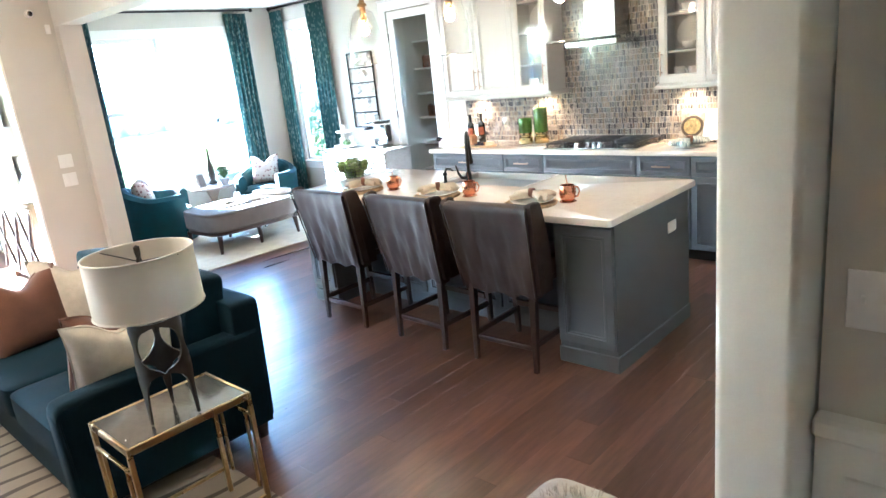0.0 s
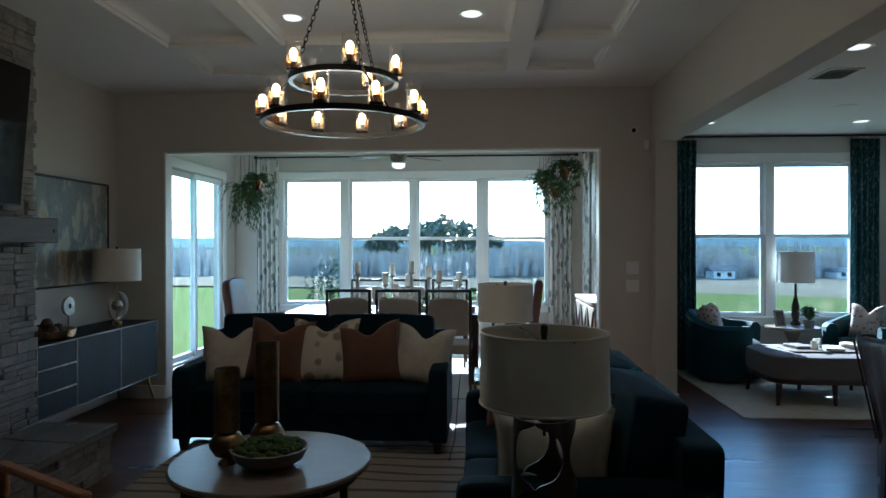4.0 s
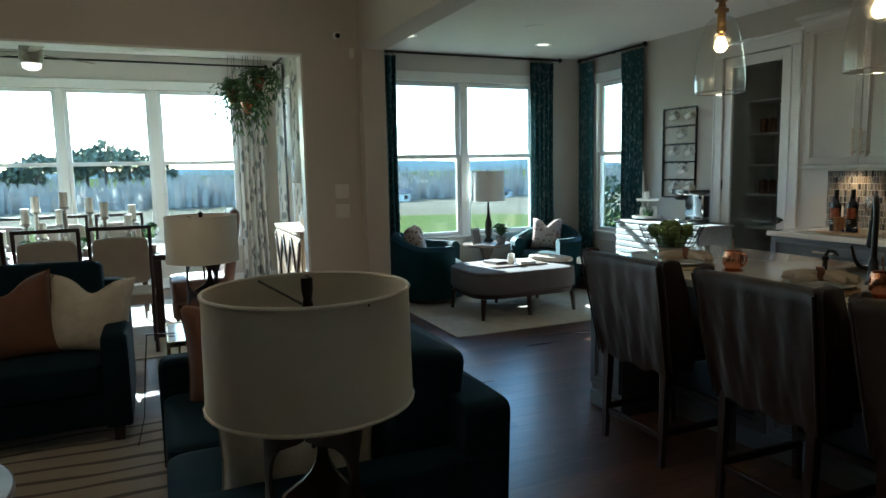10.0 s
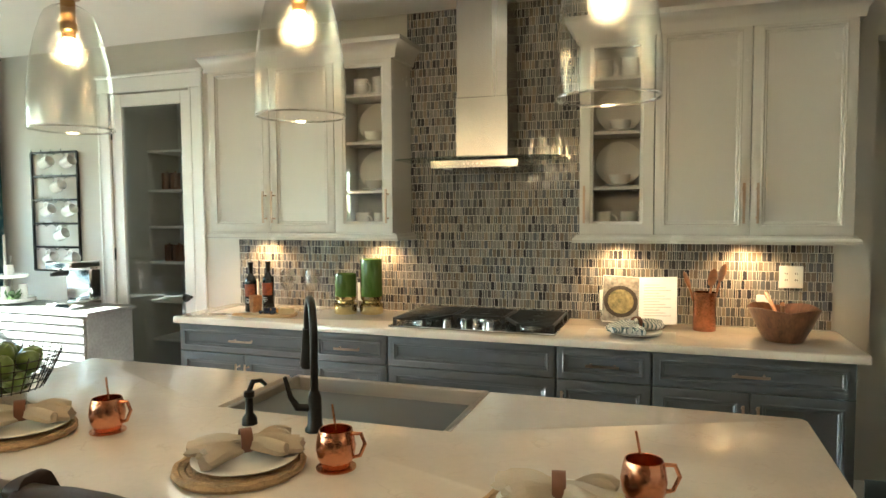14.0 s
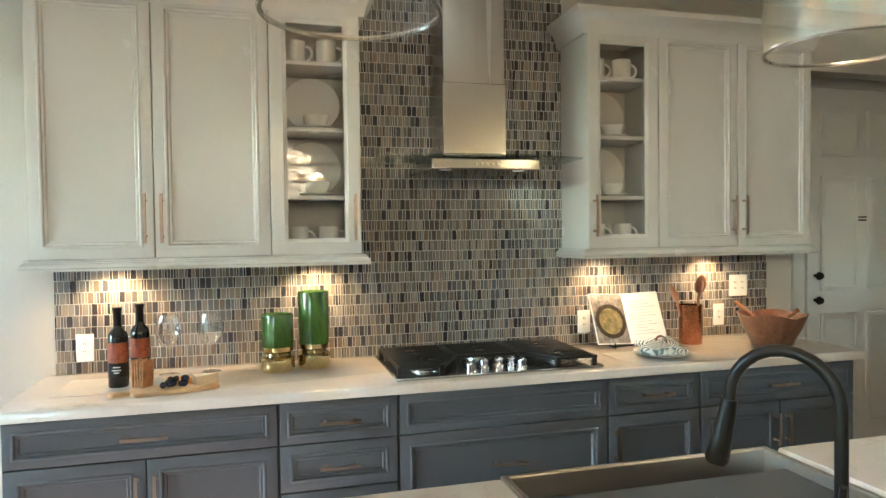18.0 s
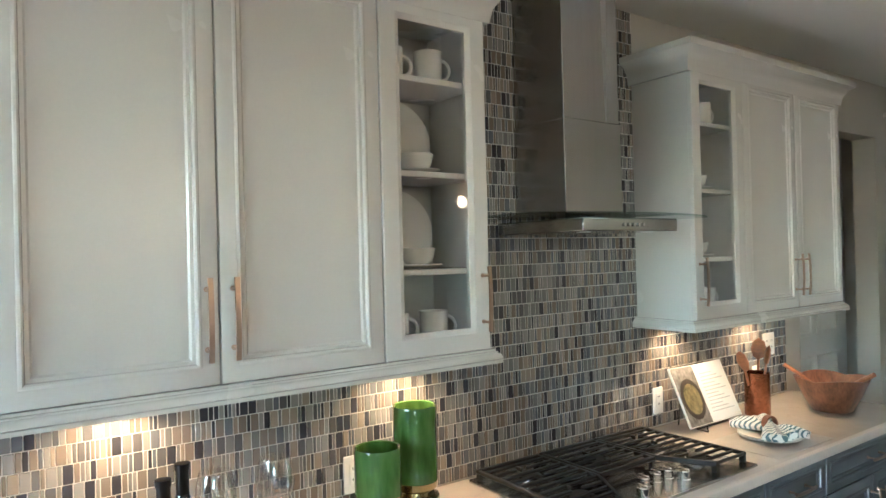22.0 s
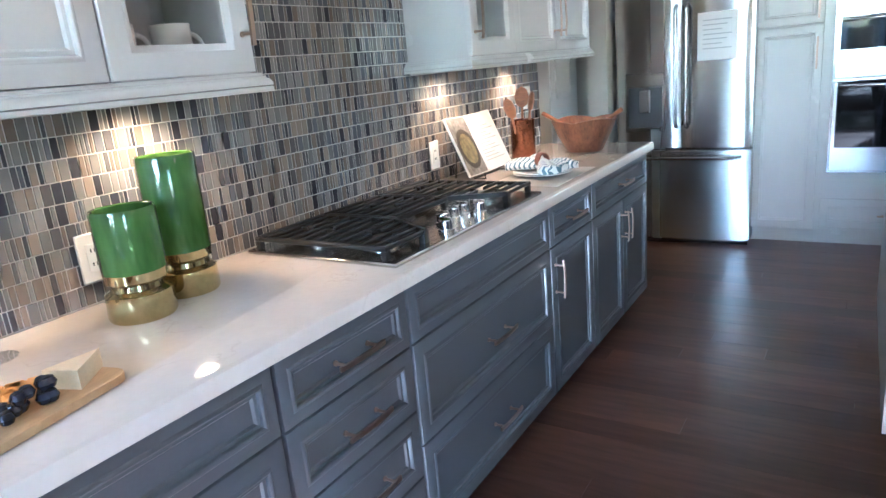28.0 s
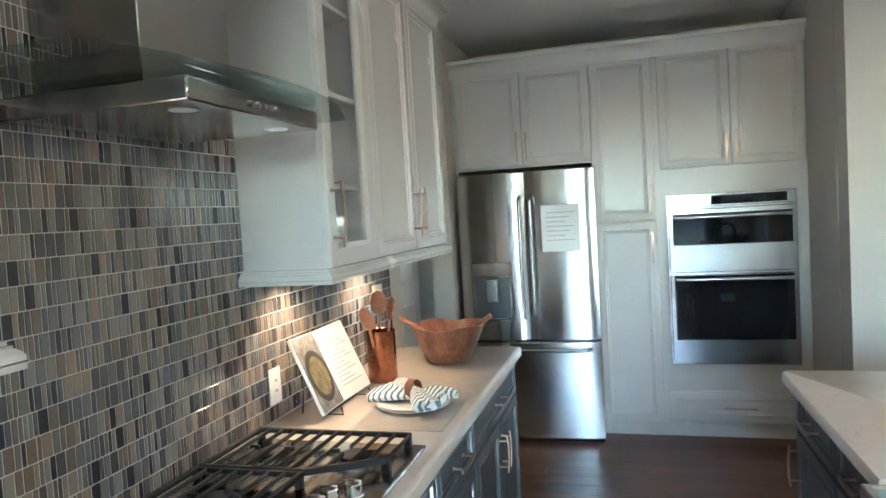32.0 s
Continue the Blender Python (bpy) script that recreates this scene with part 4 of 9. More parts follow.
sash_window("window_dining", "x", XD, -1.83, 2.23, 0.605, 2.495, [(-1.745, -0.94), (-0.745, 0.11), (0.28, 1.125), (1.313, 2.141)], "four tall white double-hung windows in a row", 1)
sash_window("window_morning_room", "x", XM, 3.66, 5.58, 0.65, 2.455, [(3.744, 4.488), (4.663, 5.497)], "white double-hung window pair with a view of grass", 1)
sash_window("window_morning_side", "y", YB, -7.62, -6.99, 0.65, 2.455, [(-7.55, -7.06)], "white double-hung window beside the mug rack", -1)
sash_window("window_dining_side", "y", 2.75, -9.35, -8.5, 0.66, 2.5, [(-9.28, -8.57)], "white double-hung window beside the dining buffet", -1)


def slider():
    w = tagged(new("door_sliding_glass"), "white sliding glass patio door", "door", kind="structure")
    y = -2.55
    cs = Mesh().box(-9.51, -9.42, y, y + 0.02, 0, 2.46, 0.003).box(-7.72, -7.63, y, y + 0.02, 0, 2.46, 0.003).box(-9.51, -7.63, y, y + 0.024, 2.46, 2.57, 0.003)
    part("casing", cs, M_TRIM, w)
    part("track", Mesh().box(-9.42, -7.72, y - 0.12, y - 0.01, 0, 0.03, 0.003), M_VINYL, w)
    for x0, x1, yy in ((-9.41, -8.52, y - 0.05), (-8.6, -7.73, y - 0.09)):
        r = 0.075
        f = part("door_panel", Mesh().box(x0, x0 + r, yy, yy + 0.035, 0.031, 2.44, 0.003).box(x1 - r, x1, yy, yy + 0.035, 0.031, 2.44, 0.003).box(x0 + r, x1 - r, yy, yy + 0.035, 0.031, 0.031 + r, 0.003).box(x0 + r, x1 - r, yy, yy + 0.035, 2.44 - r, 2.44, 0.003), M_VINYL, w)
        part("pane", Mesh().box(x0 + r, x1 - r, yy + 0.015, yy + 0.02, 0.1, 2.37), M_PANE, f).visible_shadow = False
    part("door_handle", Mesh().box(-8.58, -8.555, y - 0.055, y - 0.02, 0.95, 1.2, 0.006), M_PLASTIC, w)


slider()


def pantry():
    w = tagged(new("door_pantry"), "white pantry door with a full glass pane", "door", kind="structure")
    y = YB
    a0, a1, h = -5.62, -4.88, 2.44
    cs = Mesh()
    for s0, s1 in ((a0 - 0.1, a0 + 0.005), (a1 - 0.005, a1 + 0.1)):
        cs.box(s0, s1, y - 0.02, y, 0, h, 0.004).box(s0, s0 + 0.02, y - 0.028, y - 0.02, 0, h, 0.003)
    cs.box(a0 - 0.1, a1 + 0.1, y - 0.022, y, h, h + 0.105, 0.004).box(a0 - 0.115, a1 + 0.115, y - 0.04, y, h + 0.105, h + 0.13, 0.008)
    part("casing", cs, M_TRIM, w)
    r = 0.1
    d = Mesh()
    d.box(a0 + 0.006, a0 + r, y + 0.004, y + 0.04, 0.01, h - 0.01, 0.003).box(a1 - r, a1 - 0.006, y + 0.004, y + 0.04, 0.01, h - 0.01, 0.003)
    d.box(a0 + r, a1 - r, y + 0.004, y + 0.04, 0.01, 0.24, 0.003).box(a0 + r, a1 - r, y + 0.004, y + 0.04, h - 0.1, h - 0.01, 0.003)
    f = part("door_leaf", d, M_TRIM, w)
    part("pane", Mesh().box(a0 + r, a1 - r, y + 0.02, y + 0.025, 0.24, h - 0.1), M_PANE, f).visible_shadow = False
    part("knob", Mesh().tube([(a1 - 0.045, y + 0.004, 0.94), (a1 - 0.045, y - 0.03, 0.94), (a1 - 0.045, y - 0.035, 0.94), (a1 - 0.045, y - 0.06, 0.94), (a1 - 0.045, y - 0.07, 0.94)], [0.012, 0.01, 0.026, 0.03, 0.018], 16), M_BLACK, f)
    for z in (0.25, 1.2, 2.1):
        part("hinge", Mesh().box(a0 + 0.0, a0 + 0.012, y - 0.006, y + 0.006, z, z + 0.09, 0.002), M_BLACK, w)
    room = wall_mesh("y", 7.5, 7.6, -6.1, -4.3, 0, 2.9)
    room.box(-6.2, -6.1, YB + 0.14, 7.6, 0, 2.9).box(-4.3, -4.2, YB + 0.14, 7.6, 0, 2.9)
    structure("wall_pantry", room, M_WALL, "tan painted pantry walls", "wall")
    for z in (0.4, 0.75, 1.1, 1.42, 1.75, 2.1):
        s = thing("pantry_shelf", "white wire pantry shelf", "shelf", pose(-5.2, 7.3, z), "pantry shelves")
        part("board", Mesh().box(-0.9, 0.9, -0.2, 0.2, -0.01, 0.01, 0.003), M_TRIM, s)


pantry()


def hall():
    y = 6.6
    structure("wall_hall_back", wall_mesh("y", y, y + 0.1, -0.76, 1.4, 0, 2.9), M_WALL, "tan hall wall round the garage door", "wall")
    structure("wall_hall_sides", Mesh().box(-0.76, -0.66, YB + 0.14, y, 0, 2.9).box(0.75, 0.85, YB + 0.14, y, 0, 2.9), M_WALL, "short hall side walls", "wall")
    w = tagged(new("door_garage"), "white six-panel door with two dark knobs", "door", kind="structure")
    x0, x1, h = -0.21, 0.66, 2.42
    part("door_leaf", Mesh().box(x0, x1, y - 0.035, y - 0.001, 0.01, h, 0.003), M_TRIM, w)
    for cx in (x0 + 0.1, (x0 + x1) / 2 + 0.04):
        for z0, z1 in ((0.2, 0.95), (1.1, 1.85), (1.98, 2.28)):
            part("door_panel", framed_panel(0.3, z1 - z0, 0.012, 0.03), M_TRIM, w, at=pose(cx, y - 0.036, z0))
    cs = Mesh().box(x0 - 0.1, x0 - 0.005, y - 0.02, y - 0.002, 0, h + 0.01, 0.003).box(x1 + 0.005, x1 + 0.1, y - 0.02, y - 0.002, 0, h + 0.01, 0.003).box(x0 - 0.1, x1 + 0.1, y - 0.02, y - 0.002, h + 0.01, h + 0.11, 0.003)
    part("casing", cs, M_TRIM, w)
    for dx, z in ((0.0, 1.575), (-0.01, 1.555)):
        part("lettering", Mesh().box(0.15 + dx, 0.29 - dx, y - 0.0375, y - 0.0352, z, z + 0.01), M_BLACK, w, "small dark lettering")
    for z in (1.04, 1.2):
        part("knob", Mesh().tube([(x0 + 0.06, y - 0.035, z), (x0 + 0.06, y - 0.06, z), (x0 + 0.06, y - 0.07, z), (x0 + 0.06, y - 0.09, z)], [0.012, 0.012, 0.028, 0.02], 14), M_BLACK, w)


hall()

# ---- baseboards and caps ----
bb = Mesh()
for x0, x1, y0, y1 in ((-6.3, -6.282, -2.37, -1.88), (-6.3, -6.282, 2.317, 2.8), (-6.3, -6.175, 2.785, 3.015), (-6.7, -5.72, YB - 0.016, YB), (XM, -7.8, YB - 0.016, YB), (XM, XM + 0.016, 3.0, YB), (-0.8, -0.66, YB - 0.016, YB), (-0.136, 0.05, 1.985, 3.99), (XD, XD + 0.016, -2.55, 2.75), (XD, -9.51, -2.55, -2.534), (-7.63, -6.36, -2.55, -2.534), (XD, -6.36, 2.734, 2.75), (-6.3, -4.24, -2.37, -2.354), (-2.1, 2.6, -2.37, -2.354)):
    bb.box(x0, x1, y0, y1, 0.0, 0.13, 0.005)
structure("baseboard", bb, M_TRIM, "white painted baseboard", "baseboard")
structure("trim_opening", Mesh().box(-6.442, -6.298, -1.892, -1.872, 0, 2.415, 0.003).box(-6.442, -6.298, 2.309, 2.329, 0, 2.415, 0.003).box(-6.442, -6.298, -1.872, 2.309, 2.393, 2.413, 0.003), M_TRIM, "white lined edge of the dining opening", "trim")

# ---- outdoors ----
M_GRASS = node_mat("winter_grass", (0.12, 0.165, 0.045), 0.9, spec=0.0, vary=0.3, scale=0.2, fine=3, bump=0.2, dark=(0.15, 0.14, 0.06))
M_FIELD = node_mat("dry_field", (0.27, 0.23, 0.17), 0.95, spec=0.0, vary=0.3, scale=0.06, fine=0.4, bump=0.1, dark=(0.18, 0.15, 0.1))
gd = Mesh()
n = 40
def ground_z(x, y):
    d = max(0.0, math.hypot(x + 4, y - 2) - 9)
    return -0.25 - 0.02 * min(d, 40) - 0.5 * (1 - math.exp(-d / 30)) + 0.4 * math.sin(x * 0.05) * math.sin(y * 0.04) * min(1, d / 30)
rr = [0.0, 6, 9, 12, 16, 22, 30, 42, 60, 90, 140, 220, 400, 800, 1600, 3000]
gd.rings([[(-4 + r * math.cos(2 * math.pi * a / 64), 2 + r * math.sin(2 * math.pi * a / 64), ground_z(-4 + r * math.cos(2 * math.pi * a / 64), 2 + r * math.sin(2 * math.pi * a / 64))) for a in range(64)] for r in [0.01] + rr[1:]], cap=False)
structure("ground", gd, M_GRASS, "pale green winter lawn falling away to open land", "lawn")


# ---- kitchen things ----
def ramp_mat(name, colors, rough, source, bump=0.0, spec=0.6, grain=0.08):
    """One of a few fixed tones a piece, with faint streaks."""
    m = node_mat(name, (0.5, 0.5, 0.5), rough, vary=grain, scale=40, fine=300, bump=bump, spec=spec, stretch=(1, 1, 0.3))
    n, l = m.node_tree.nodes, m.node_tree.links
    b = n["Principled BSDF"]
    old = b.inputs["Base Color"].links[0].from_socket
    cr = n.new("ShaderNodeValToRGB")
    cr.color_ramp.interpolation = "CONSTANT"
    e = cr.color_ramp.elements
    while len(e) < len(colors):
        e.new(0.5)
    for i, (p, c) in enumerate(colors):
        e[i].position, e[i].color = p, (*c, 1)
    if source == "object":
        l.new(n.new("ShaderNodeObjectInfo").outputs["Random"], cr.inputs[0])
    else:
        l.new(n.new("ShaderNodeNewGeometry").outputs["Random Per Island"], cr.inputs[0])
    mx = n.new("ShaderNodeMix")
    mx.data_type, mx.blend_type = "RGBA", "MULTIPLY"
    mx.inputs[0].default_value = 1.0
    sc = n.new("ShaderNodeMix")
    sc.data_type = "RGBA"
    sc.inputs[0].default_value = 0.5
    l.new(old, sc.inputs[6])
    sc.inputs[7].default_value = (1.5, 1.5, 1.5, 1)
    l.new(cr.outputs[0], mx.inputs[6])
    l.new(sc.outputs[2], mx.inputs[7])
    l.new(mx.outputs[2], b.inputs["Base Color"])
    return m


TILE_TONES = [(0.0, (0.042, 0.042, 0.052)), (0.16, (0.1, 0.097, 0.1)), (0.31, (0.185, 0.178, 0.172)), (0.5, (0.26, 0.248, 0.232)), (0.66, (0.19, 0.155, 0.125)), (0.8, (0.285, 0.24, 0.192)), (0.9, (0.125, 0.132, 0.148))]
M_GROUT = node_mat("pale_grout", (0.66, 0.63, 0.58), 0.9, vary=0.06, scale=12, fine=200, bump=0.1)
M_COPPER = node_mat("hammered_copper", (0.66, 0.29, 0.16), 0.18, metal=1.0, vary=0.08, scale=30, fine=90, bump=0.35)
M_GREENGLASS = node_mat("green_glazed_glass", (0.1, 0.175, 0.038), 0.05, vary=0.4, scale=26, fine=70, bump=0.04, stretch=(1, 1, 0.22), spec=0.6, dark=(0.035, 0.085, 0.015))
M_GOLDGLASS = node_mat("mercury_gold_glass", (0.5, 0.41, 0.2), 0.05, metal=0.95, vary=0.15, scale=12, bump=0.05)
M_WOOD = node_mat("acacia_wood", (0.36, 0.15, 0.065), 0.38, vary=0.28, scale=5, fine=50, bump=0.06, stretch=(1, 1, 5))
M_BOARD = node_mat("pale_maple_board", (0.55, 0.36, 0.18), 0.5, vary=0.14, scale=5, fine=60, bump=0.04, stretch=(1, 6, 1))
M_LINEN = node_mat("grey_linen", (0.42, 0.4, 0.37), 0.9, vary=0.08, scale=12, fine=500, bump=0.2)
M_NAPKIN = node_mat("oatmeal_linen_napkin", (0.45, 0.375, 0.285), 0.9, vary=0.08, scale=12, fine=400, bump=0.2)
M_RATTAN = node_mat("woven_seagrass", (0.42, 0.29, 0.16), 0.85, vary=0.25, scale=25, fine=160, bump=0.5)
M_LEATHER = node_mat("dark_brown_leather", (0.04, 0.025, 0.021), 0.44, vary=0.3, scale=9, fine=26, bump=0.35, spec=0.28, dark=(0.025, 0.015, 0.012))
M_DARKWOOD = node_mat("espresso_wood", (0.03, 0.014, 0.01), 0.35, vary=0.25, scale=8, fine=60, bump=0.04, stretch=(1, 1, 0.2))
M_APPLE = node_mat("green_apple_skin", (0.15, 0.22, 0.05), 0.3, vary=0.2, scale=9, fine=70, bump=0.02)
M_WIRE = node_mat("dark_wire", (0.05, 0.045, 0.04), 0.4, metal=0.8, vary=0.1)
M_BOTTLE = node_mat("black_wine_glass", (0.006, 0.007, 0.006), 0.06, vary=0.1, bump=0.0, spec=0.8)
M_LABELRED = node_mat("red_orange_label", (0.5, 0.12, 0.04), 0.6, vary=0.5, scale=45, fine=120, bump=0.0, dark=(0.06, 0.02, 0.015))
M_STEMWARE = pane_mat("stemware_glass", (0.98, 0.98, 0.98), 0.0, 0.17)


def backsplash():
    rng = random.Random(11)
    wallob = tagged(part("backsplash", Mesh().box(BX0 + 0.01, -0.83, YB - 0.004, YB - 0.0005, 0.9155, 1.4).box(-3.22, -2.1, YB - 0.004, YB - 0.0005, 1.4, KC - 0.001), M_GROUT), "mosaic glass and stone tile backsplash with pale grout", "backsplash", kind="structure")
    mo = ramp_mat("mosaic_tile", TILE_TONES, 0.085, "object")
    mi = ramp_mat("mosaic_tile_field", TILE_TONES, 0.085, "island")
    pitch, gap = 0.0508, 0.0027
    widths = (0.0085, 0.0085, 0.0085, 0.0085, 0.012, 0.012, 0.0165, 0.0225, 0.0225, 0.0225, 0.0225)
    data, rest, near = {}, Mesh(), 0
    row = 0
    z = 0.917
    while z < KC - 0.01:
        zt = min(z + pitch - gap, KC - 0.004)
        x0, x1 = (BX0 + 0.012, -0.832) if z < 1.37 else (-3.218, -2.102)
        x = x0 - rng.random() * 0.02
        while x < x1:
            w = rng.choice(widths)
            a, b = max(x, x0), min(x + w, x1)
            if b - a > 0.004:
                t = 0.0016 + 0.0006 * rng.random()
                if near < 300 and -3.35 < a < -2.65 and z < 1.35 and abs(b - a - w) < 1e-6:
                    key = round(w, 4)
                    if key not in data:
                        data[key] = Mesh().box(0, w, -0.0019, 0.0, 0, pitch - gap, 0.0006).data("tile", mo, smooth=False)
                    part("tile", data[key], None, wallob, at=pose(a, YB - 0.0043, z, rng.uniform(-0.4, 0.4), 0, rng.uniform(-1.0, 1.0)))
                    near += 1
                else:
                    k0 = len(rest.v)
                    rest.box(a, b, YB - 0.004 - t, YB - 0.004, z, zt, 0.0006)
                    kx, kz = rng.uniform(-0.025, 0.025), rng.uniform(-0.012, 0.012)
                    for q in range(k0, len(rest.v)):
                        vx, vy, vz = rest.v[q]
                        if vy < YB - 0.0047:
                            rest.v[q] = (vx, vy + kx * (vx - (a + b) / 2) + kz * (vz - (z + zt) / 2), vz)
            x += w + gap
        z += pitch
        row += 1
    tagged(part("tile_field", rest, mi, wallob, smooth=False), kind="stuff")


def outlet(x, z, n, label):
    c = thing("outlet_plate", label, "outlet", pose(x, YB - 0.0108, z), "outlets")
    w = 0.036 if n == 1 else 0.058
    part("plate", Mesh().box(-w, w, -0.006, 0.0, -0.06, 0.06, 0.004), M_PLASTIC, c)
    for i in range(n):
        cx = 0 if n == 1 else (-0.024, 0.024)[i]
        part("socket", Mesh().box(cx - 0.016, cx + 0.016, -0.0085, -0.006, -0.034, 0.034, 0.003), M_PLASTIC, c)
        for dz in (-0.02, 0.014):
            part("slots", Mesh().box(cx - 0.006, cx - 0.003, -0.009, -0.0084, dz, dz + 0.009).box(cx + 0.003, cx + 0.006, -0.009, -0.0084, dz, dz + 0.009), M_SHADOWGAP, c)


outlet(-4.38, 1.03, 1, "white outlet plate on the tile beside the wine bottles")
outlet(-3.545, 1.03, 1, "white outlet plate behind the green vases")
outlet(-1.99, 1.033, 1, "white outlet plate beside the cookbook")
outlet(-1.03, 1.194, 2, "white switch plate on the tile")
outlet(-1.16, 1.034, 1, "white outlet plate beside the utensil crock")


def mug(m, mat=None, label="white china mug on a cabinet shelf", group="white mugs", s=1.0):
    c = thing("mug", label, "mug", m, group)
    r = 0.042 * s
    part("body", Mesh().lathe([(0.0, 0.0005), (r * 0.85, 0.0005), (r, 0.01), (r, 0.095 * s), (r * 1.02, 0.098 * s), (r * 0.93, 0.096 * s), (r * 0.92, 0.012), (0, 0.01)], (0, 0, 0), 20), mat or M_WHITE_DISH, c)
    pts = [(r * 0.95 + 0.03 * s * math.sin(radians(a)), 0, 0.05 * s + 0.03 * s * math.cos(radians(a))) for a in range(0, 181, 20)]
    part("handle", Mesh().tube(pts, 0.0055 * s, 8), mat or M_WHITE_DISH, c)
    return c


def bowl_stack(m):
    c = thing("dish_bowl", "white china bowl on a small plate", "bowl", m, "white dishes")
    part("bowl", Mesh().lathe([(0.0, 0.012), (0.03, 0.012), (0.05, 0.03), (0.058, 0.065), (0.054, 0.064), (0.046, 0.032), (0, 0.02)], (0, 0, 0), 22), M_WHITE_DISH, c)
    part("saucer", Mesh().lathe([(0.0, 0.0005), (0.04, 0.0005), (0.08, 0.012), (0.078, 0.015), (0.04, 0.006), (0, 0.005)], (0, 0, 0), 24), M_WHITE_DISH, c)


def plate_on_edge(m):
    c = thing("dinner_plate", "white china plate standing on edge", "plate", m, "white dishes")
    part("plate", Mesh().lathe([(0.0, 0.0), (0.075, 0.0), (0.128, 0.014), (0.128, 0.018), (0.075, 0.006), (0, 0.006)], (0, 0, 0), 28, m=pose(0, 0, 0.129, 78, 0, 0)), M_WHITE_DISH, c)


for gx in (-3.3925, -1.9175):
    zb = 1.378 + 0.045
    for zz in (zb + 0.0185, 1.378 + 0.875 + 0.0095):
        mug(pose(gx - 0.075, 6.06, zz, 0, 0, -15), s=1.08)
        mug(pose(gx + 0.06, 6.04, zz, 0, 0, -10), s=1.08)
    for zz in (1.378 + 0.295 + 0.0095, 1.378 + 0.59 + 0.0095):
        plate_on_edge(pose(gx, 6.155, zz))
        bowl_stack(pose(gx + 0.01, 6.05, zz))


M_OLDCOPPER = node_mat("tarnished_copper", (0.36, 0.165, 0.095), 0.2, metal=1.0, vary=0.2, scale=30, fine=90, bump=0.5)


def turned(name, label, category, m, parts, group=""):
    """A thing made of turned parts: (name, material, profile[, label])."""
    c = thing(name, label, category, m, group)
    for p in parts:
        part(p[0], Mesh().lathe(p[2], (0, 0, 0), 28), p[1], c, p[3] if len(p) > 3 else "")
    return c


def counter_things():
    z = 0.9155
    for x, y in ((-4.185, 5.893), (-4.12, 5.99)):
        c = thing("wine_bottle", "dark wine bottle with an orange and black label", "bottle", pose(x, y, z), "wine bottles")
        part("glass", Mesh().lathe([(0, 0.002), (0.034, 0.0), (0.038, 0.006), (0.038, 0.19), (0.034, 0.215), (0.018, 0.235), (0.0145, 0.25), (0.0145, 0.305), (0.017, 0.308), (0.017, 0.318), (0, 0.318)], (0, 0, 0), 28), M_BOTTLE, c)
        part("capsule", Mesh().lathe([(0.0157, 0.24), (0.0157, 0.3), (0.018, 0.306), (0.018, 0.319), (0, 0.32)], (0, 0, 0), 24), M_BLACK, c)
        part("label", Mesh().add([(0.0385 * math.cos(radians(-165 + 15 * k)), 0.0385 * math.sin(radians(-165 + 15 * k)), h) for h in (0.1, 0.18) for k in range(11)], [(k, k + 1, k + 12, k + 11) for k in range(10)]), M_LABELRED, c, "orange and black picture label")
        part("lower_label", Mesh().add([(0.0385 * math.cos(radians(-165 + 15 * k)), 0.0385 * math.sin(radians(-165 + 15 * k)), h) for h in (0.045, 0.098) for k in range(11)], [(k, k + 1, k + 12, k + 11) for k in range(10)]), M_BLACK, c, "black lower label")
        for k, (zz, a0, a1) in enumerate(((0.082, -110, -70), (0.07, -115, -65), (0.06, -105, -75))):
            part("writing", Mesh().add([(0.0388 * math.cos(radians(a0 + (a1 - a0) * i / 4)), 0.0388 * math.sin(radians(a0 + (a1 - a0) * i / 4)), h) for h in (zz, zz + 0.004) for i in range(5)], [(i, i + 1, i + 6, i + 5) for i in range(4)]), M_PLASTIC, c)
    for x, y in ((-4.02, 6.065), (-3.85, 6.085)):
        c = thing("wine_glass", "clear stemmed wine glass", "wine glass", pose(x, y, z) @ Matrix.Scale(1.15, 4), "wine glasses")
        part("bowl", Mesh().lathe([(0.004, 0.1), (0.02, 0.107), (0.043, 0.14), (0.047, 0.165), (0.042, 0.2), (0.036, 0.225), (0.035, 0.225), (0.041, 0.2), (0.0455, 0.165), (0.0415, 0.141), (0.02, 0.11), (0, 0.106)], (0, 0, 0), 28), M_STEMWARE, c)
        part("stem", Mesh().lathe([(0.006, 0.003), (0.0035, 0.012), (0.003, 0.06), (0.004, 0.1)], (0, 0, 0), 12), M_STEMWARE, c)
        part("foot", Mesh().lathe([(0.0, 0.0005), (0.036, 0.0005), (0.036, 0.002), (0.006, 0.005)], (0, 0, 0), 24), M_STEMWARE, c)
    c = thing("placemat", "grey linen placemat under the wine bottles", "placemat", pose(-4.17, 5.92, z, 0, 0, 0))
    part("cloth", Mesh().box(-0.23, 0.23, -0.15, 0.15, 0, 0.0015, 0.0005), M_LINEN, c)
    # board with crackers, cheese and grapes
    b = thing("cutting_board", "small pale wooden board with a round handle", "cutting board", pose(-3.97, 5.755, z + 0.002, 0, 0, 14))
    pts = arc(-0.12, -0.045, 0.02, 180, 270) + arc(0.14, -0.045, 0.03, 270, 360) + arc(0.14, 0.045, 0.03, 0, 90) + arc(-0.12, 0.045, 0.02, 90, 150) + [(-0.15, 0.02)] + arc(-0.2, 0.0, 0.025, 50, 310, 8) + [(-0.15, -0.02)]
    part("board", slab_mesh(pts, 0, 0.015, 0.003), M_BOARD, b)
